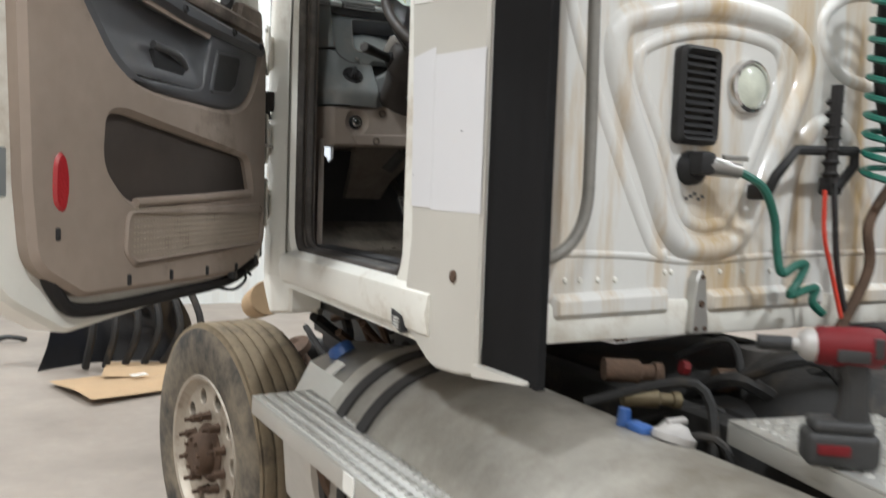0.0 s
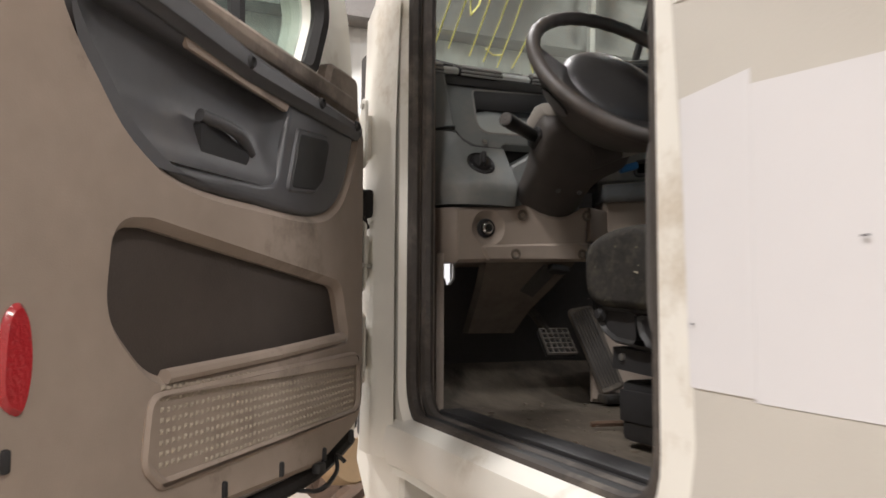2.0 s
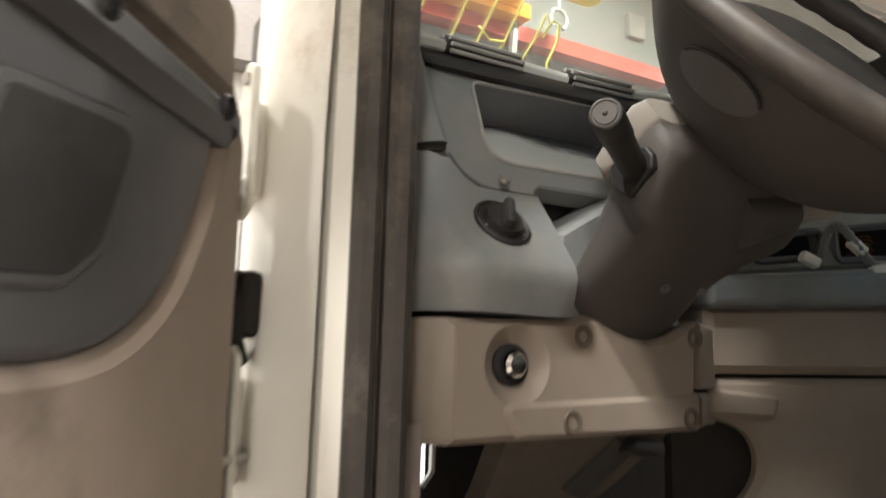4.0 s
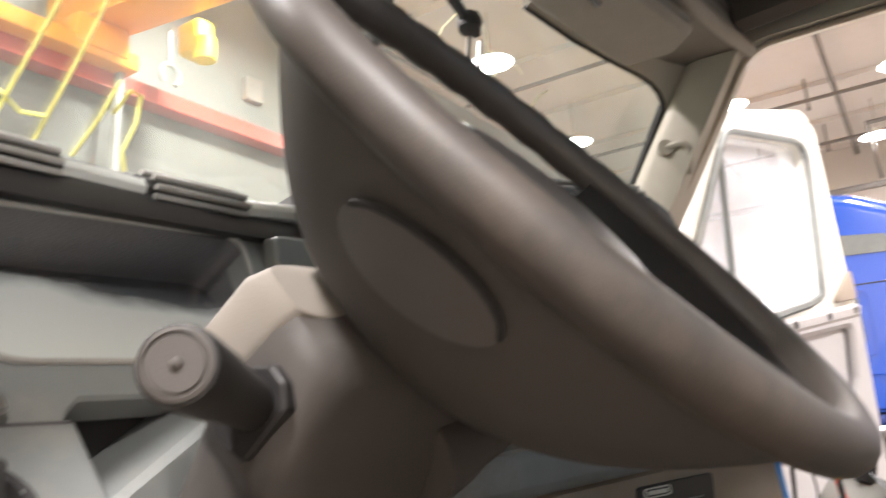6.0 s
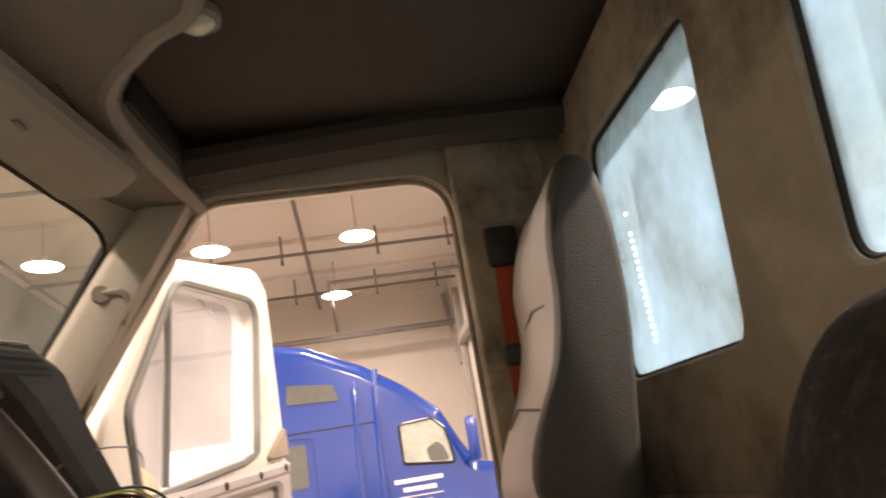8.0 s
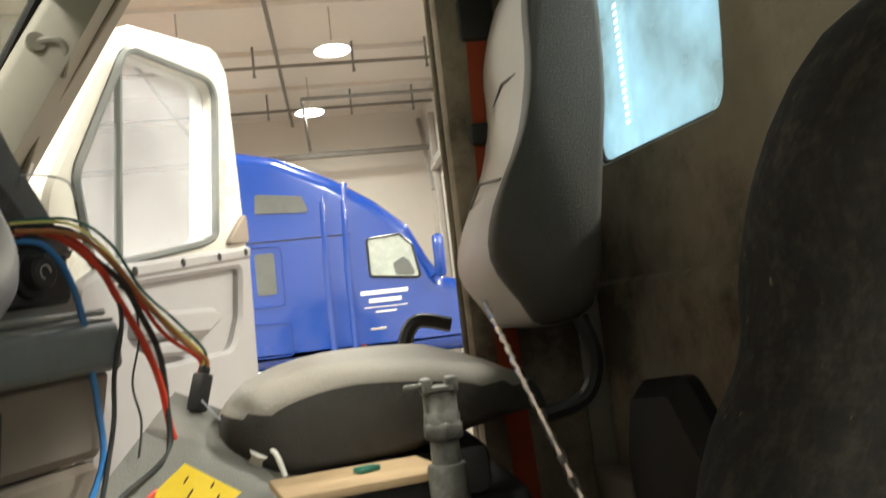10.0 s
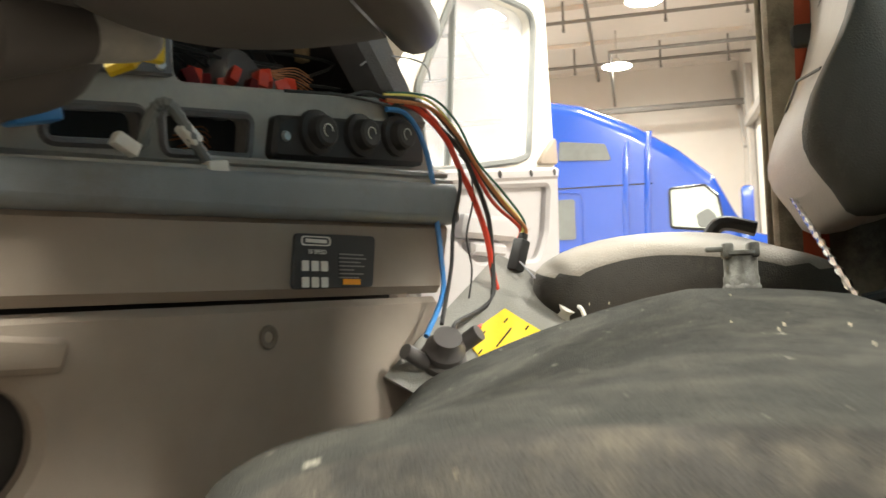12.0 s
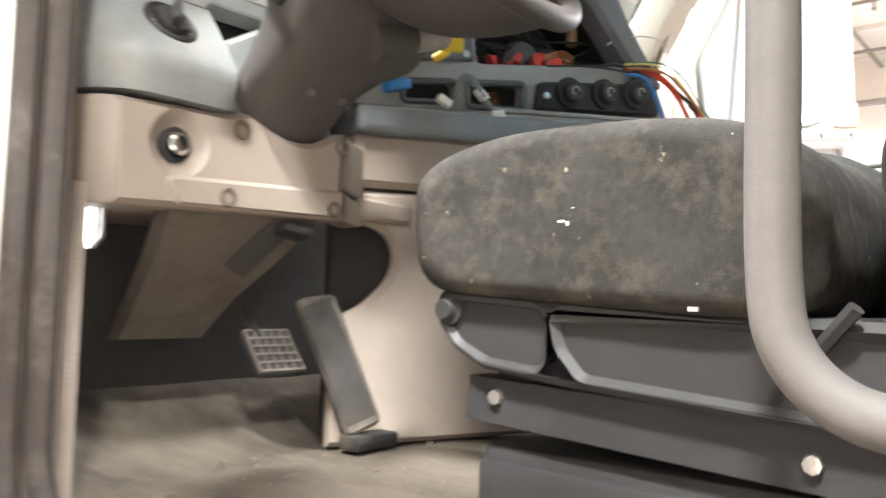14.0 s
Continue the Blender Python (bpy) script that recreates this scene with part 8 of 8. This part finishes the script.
loft(b, [[DRM @ Vector((x, r * math.cos(i * math.pi / 8), 0.205 + r * 0.95 * math.sin(i * math.pi / 8))) for i in range(16)] for x, r in ((-0.062, 0.026), (-0.05, 0.035), (0.02, 0.038), (0.062, 0.036), (0.074, 0.026))])
part("motor_body", b, TOOLRED, dr, "red tool body")
b = B()
lathe(b, [(0.026, 0.0), (0.024, 0.012), (0.018, 0.02), (0.010, 0.023), (0.010, 0.04), (0.0, 0.04)], aim(DRM @ Vector((-0.058, 0, 0.205)), DRM.to_3x3() @ Vector((-1, 0, 0))), 18)
part("nose", b, PIPE, dr)
b = B()
lathe(b, [(0.012, 0.0), (0.012, 0.05), (0.0, 0.05)], aim(DRM @ Vector((-0.10, 0, 0.205)), DRM.to_3x3() @ Vector((-1, 0, 0))), 14)
part("socket", b, BLACK, dr)
b = B()
box(b, (-0.012, 0, 0.165), (0.018, 0.018, 0.03), 0.005, DRM)
part("trigger", b, BLACK, dr)

# ---- on the floor ahead ----
b = B()
for (x, y, r, s) in ((-1.05, 6.9, 20, 1.0), (-0.85, 7.3, -8, 0.8)):
    grid(b, lambda u, v: pose(x, y, 0.012, 0, 0, r) @ Vector(((u - 0.5) * 1.05 * s, (v - 0.5) * 0.75 * s, 0.02 + 0.05 * abs(u - 0.5) ** 1.5 + 0.012 * math.sin(v * 5))), 12, 8)
tagged(part("cardboard_sheet", b, CARD), "flattened brown cardboard sheets on the concrete floor", "cardboard")
b = B()
box(b, (0, 0, 0), (0.12, 0.07, 0.004), 0, pose(-1.05, 6.95, 0.07, 0, 0, 20))
tagged(part("paper_label", b, WHITEPL), "white paper label lying on the cardboard", "label")
bp = thing("bumper_piece", "torn black plastic bumper piece standing on the floor", "bumper", at=(-1.1, 7.6, 0))


def shard(u, v):
    return (-1.75 + 1.1 * u + 0.1 * math.sin(v * 4), 7.6 + 0.25 * math.sin(u * 3 + v) + 0.15 * v, (0.95 - 0.35 * u + 0.1 * math.sin(u * 14)) * v)


b = B()
grid(b, shard, 22, 10)
part("skin", b, BLACKGLOSS, bp)
for i in range(6):
    b = B()
    tube(b, spline([(-1.4 + 0.15 * i, 7.55, 0.02), (-1.35 + 0.17 * i, 7.45, 0.35), (-1.3 + 0.13 * i, 7.6, 0.8)], 5), 0.03, 6)
    part("bracket", b, FRAME, bp)
wr2 = thing("fender_stack", "dark engine parts lying behind the front wheel", "engine parts", at=(-0.6, 5.6, 0))
for i in range(9):
    b = B()
    BM = pose(-0.75 + 0.42 * (i % 3), 5.2 + 0.48 * (i // 3), 0.32 + 0.05 * (i % 2), 25 * i, 70 + 9 * i, 33 * i)
    if i % 3 == 0:
        lathe(b, [(0, -0.16), (0.10, -0.16), (0.12, -0.14), (0.12, -0.04), (0.17, -0.03), (0.17, 0.02), (0.09, 0.03), (0.08, 0.15), (0.0, 0.16)], BM, 18)
    elif i % 3 == 1:
        tube(b, [BM @ Vector(p) for p in spline([(-0.2, 0, 0), (-0.1, 0.08, 0.05), (0.05, 0.0, 0.1), (0.18, -0.1, 0.02)], 5)], 0.07, 10)
        lathe(b, [(0.0, -0.02), (0.11, -0.02), (0.11, 0.02), (0.0, 0.02)], BM @ pose(-0.2, 0, 0, 0, 70, 0), 14)
    else:
        box(b, (0, 0, 0), (0.34, 0.2, 0.12), 0.05, BM, 3)
        box(b, (0.05, 0.05, 0.08), (0.16, 0.1, 0.1), 0.03, BM, 3)
    part("engine_part", b, (FRAME, RUST, BLACKPL)[i % 3], wr2)
b = B()
box(b, (0.0, 5.7, 0.1), (1.1, 1.6, 0.2), 0.03)
part("pallet", b, FRAME, wr2)
b = B()
lathe(b, [(0.0, 0.0), (0.07, 0.0), (0.085, 0.16), (0.08, 0.165), (0.0, 0.15)], pose(-0.78, 4.45, 0.95, 70, 20, 0), 16)
part("paper_cup", b, CARD, wr2)
for x in (-2.75, -2.4, -2.1):
    b = B()
    tube(b, spline([(x, 9.0, 0.02), (x + 0.1, 8.95, 0.06), (x + 0.25, 9.0, 0.02)], 5), 0.025, 6)
    tagged(part("cable_offcut", b, WIREBLACK), "short black cable offcut on the concrete floor", "cable")

# ---- blue truck ----
bt = thing("blue_truck", "glossy blue sleeper semi truck parked in the next bay", "truck", at=(8.6, 3.5, 0))
BODY = rpoly([(3.85, 1.62), (3.85, 3.97), (3.6, 3.95), (3.2, 3.86), (2.62, 3.58), (2.2, 3.30), (1.86, 3.0), (1.68, 2.62), (1.55, 2.42), (0.9, 2.25), (-0.3, 2.0), (-0.6, 1.7), (-0.6, 1.0), (0.35, 1.0), (0.5, 1.62)],
             [0.1, 0.1, 0.1, 0.3, 0.3, 0.2, 0.15, 0.1, 0.06, 0.1, 0.2, 0.1, 0.1, 0.1, 0.2])
b = B()
sheet(b, [BODY], 9.9, 7.40, SIDE, 0.16, 6)
sl_ = cb_ = part("body", b, BLUE, bt, "glossy blue cab and sleeper shell")
DW = rpoly([(1.80, 2.42), (2.33, 2.48), (2.33, 2.88), (1.98, 2.90), (1.86, 2.78)], 0.04)
b = B()
sheet(b, [DW], 7.42, 7.394, SIDE)
part("side_window", b, PALEGLASS, cb_, "side window with pale reflections")
b = B()
tube(b, [(7.396, p[0], p[1]) for p in DW], 0.014, 6, True)
part("window_seal", b, BLACKGLOSS, cb_)
b = B()
sheet(b, [rpoly([(1.84, 2.45), (2.06, 2.47), (2.08, 2.60), (1.96, 2.66), (1.90, 2.60)], 0.04)], 7.393, 7.389, SIDE)
part("seat_shape", b, DARKGLASS, cb_, "dark seat behind the side window")
b = B()
sheet(b, [rpoly([(2.90, 3.22), (3.46, 3.25), (3.44, 3.46), (2.96, 3.40)], 0.03)], 7.398, 7.39, SIDE, 0.004)
part("vent_window", b, DARKGLASS, sl_)
b = B()
out = rpoly([(3.22, 2.27), (3.62, 2.27), (3.62, 2.92), (3.22, 2.90)], 0.06)
sheet(b, [out, [((p[0] - 3.42) * 0.92 + 3.42, (p[1] - 2.59) * 0.95 + 2.59) for p in out]], 7.40, 7.388, SIDE, 0.004)
part("locker_frame", b, BLUE, sl_)
b = B()
sheet(b, [rpoly([(3.30, 2.40), (3.50, 2.40), (3.50, 2.83), (3.30, 2.83)], 0.03)], 7.40, 7.392, SIDE)
part("locker_window", b, DARKGLASS, sl_)
b = B()
out = rpoly([(3.18, 1.75), (3.75, 1.75), (3.75, 2.12), (3.18, 2.10)], 0.06)
sheet(b, [out, [((p[0] - 3.46) * 0.94 + 3.46, (p[1] - 1.93) * 0.93 + 1.93) for p in out]], 7.40, 7.388, SIDE, 0.004)
part("locker_frame", b, BLUE, sl_)
b = B()
box(b, (7.398, 3.15, 2.95), (0.006, 1.3, 0.012))
part("body_line", b, BLACKGLOSS, sl_)
for y in (2.56, 2.78):
    b = B()
    tube(b, [(7.405, y, 1.66), (7.402, y, 2.6), (7.41, y - 0.02, 3.3), (7.46, y - 0.05, 3.5)], 0.05, 12, False, 0.5)
    part("corner_fold", b, BLUE, sl_)
for i, (w, z, h) in enumerate(((0.50, 2.31, 0.042), (0.34, 2.225, 0.042), (0.46, 2.155, 0.008), (0.22, 2.105, 0.016))):
    b = B()
    box(b, (7.397, 2.20, z), (0.006, w, h))
    part("print_bar", b, WHITEPL, cb_)
b = B()
box(b, (7.405, 2.30, 1.93), (0.02, 0.17, 0.03), 0.008)
part("door_handle", b, CHROME, cb_)
b = B()
box(b, (7.395, 2.47, 1.76), (0.01, 0.05, 0.05))
part("marker", b, TOOLRED, cb_)
b = B()
box(b, (7.22, 1.60, 2.62), (0.14, 0.12, 0.45), 0.04)
tube(b, [(7.25, 1.62, 2.45), (7.45, 1.7, 2.4)], 0.02, 6)
part("mirror", b, BLUE, cb_)
b = B()
lathe(b, [(0.0, 0), (0.29, 0), (0.31, 0.03), (0.31, 1.3), (0.29, 1.33), (0, 1.33)], aim((7.75, 3.0, 1.0), (0, -1, 0)), 28)
part("tank", b, RIM, bt)
b = B()
lathe(b, [(0, 0), (0.06, 0), (0.06, 1.0), (0, 1.0)], pose(7.55, 3.25, 0.6), 12)
lathe(b, [(0, 0), (0.06, 0), (0.06, 1.0), (0, 1.0)], pose(7.55, 3.55, 0.6), 12)
part("air_tank", b, CHROME, bt)
b = B()
box(b, (8.6, 3.0, 1.15), (1.6, 7.0, 0.7), 0.05)
part("chassis", b, FRAME, bt)
for x in (7.45, 9.6):
    for y in (0.2, 4.8, 6.0):
        b = B()
        lathe(b, [(0.0, 0), (0.28, 0.0), (0.30, 0.02), (0.47, 0.02), (0.5, 0.06), (0.5, 0.22), (0.47, 0.26), (0.0, 0.26)], aim((x, y, 0.5), (1, 0, 0)), 28)
        part("wheel", b, TYRE, bt)
# vehicles further off
ot = thing("orange_truck", "tall orange truck parked far across the workshop", "truck", at=(14.4, 7.8, 0))
b = B()
sheet(b, [rpoly([(6.6, 0.9), (9.2, 0.9), (9.2, 4.15), (7.6, 4.15), (6.9, 3.5), (6.6, 2.6)], 0.2)], 15.6, 13.2, SIDE, 0.1, 3)
part("cab", b, ORANGE, ot)
b = B()
sheet(b, [rpoly([(6.95, 2.2), (7.7, 2.2), (7.7, 2.9), (7.1, 2.9)], 0.06)], 13.21, 13.18, SIDE)
part("side_window", b, DARKGLASS, ot)
b = B()
box(b, (14.4, 8.0, 0.7), (1.8, 3.0, 0.6), 0.1)
part("chassis", b, FRAME, ot)
for x in (13.2, 15.3):
    for y in (7.1, 8.7):
        b = B()
        lathe(b, [(0.0, 0), (0.47, 0.0), (0.5, 0.05), (0.5, 0.25), (0.0, 0.26)], aim((x, y, 0.5), (1, 0, 0)), 20)
        part("wheel", b, TYRE, ot)
# overhead crane
cr = thing("bridge_crane", "orange overhead crane beam with a yellow hoist and hook", "crane", at=(4.5, 9.0, 7.0))
CB = pose(4.62, 8.4, 7.28, 0, 0, 9)
b = B()
box(b, (0, 0.0, 0), (0.42, 6.2, 0.5), 0.03, CB)
box(b, (0, 0, -0.27), (0.62, 6.2, 0.05), 0.01, CB)
part("beam", b, ORANGE, cr)
b = B()
box(b, (3.4, 10.55, 6.62), (2.6, 0.3, 0.22), 0.03)
box(b, (4.2, 10.55, 6.8), (0.7, 0.36, 0.4), 0.05)
part("end_truck", b, ORANGE, cr)
b = B()
box(b, (5.15, 9.9, 6.95), (0.3, 0.4, 0.45), 0.08, None, 3)
lathe(b, [(0, 0), (0.14, 0.02), (0.15, 0.3), (0, 0.32)], pose(5.15, 9.75, 6.6), 14)
part("hoist", b, YELLOW, cr)
b = B()
tube(b, [(4.75, 9.9, 6.9), (4.75, 9.9, 6.45)], 0.025, 6)
tube(b, [(4.75 + 0.14 * math.cos(a * 0.5), 9.9, 6.33 + 0.14 * math.sin(a * 0.5)) for a in range(-2, 9)], 0.03, 6)
part("hook", b, PIPE, cr)
b = B()
tube(b, spline([(4.6, 10.6, 6.9), (4.5, 10.6, 5.4), (4.52, 10.62, 4.0)], 6), 0.06, 6)
part("control_cable", b, PIPE, cr)
b = B()
box(b, (7.35, 11.15, 7.4), (0.35, 0.12, 0.4), 0.02)
tagged(part("wall_box", b, PIPE), "grey electrical box on the upper wall", "box")
# overhead door with tracks
b = B()
sheet(b, [[(3.9, 0.02), (9.0, 0.02), (9.0, 5.0), (3.9, 5.0)]], 24.99, 24.95, SIDE)
tagged(part("door_1", b, DAYLIGHT, smooth=False), "bright translucent overhead door in the end wall", "door", kind="structure")
tr = thing("door_track", "grey steel overhead door track on the wall", "door track", at=(22, -0.6, 0))
b = B()
box(b, (22.5, -0.68, 4.2), (0.25, 0.2, 8.4), 0.02)
box(b, (20.0, -0.62, 6.7), (5.0, 0.2, 0.25), 0.02)
box(b, (0, 0, 0), (0.14, 0.14, 3.4), 0.01, pose(24.0, -0.62, 7.5, 0, 35, 0))
part("rail", b, PIPE, tr)
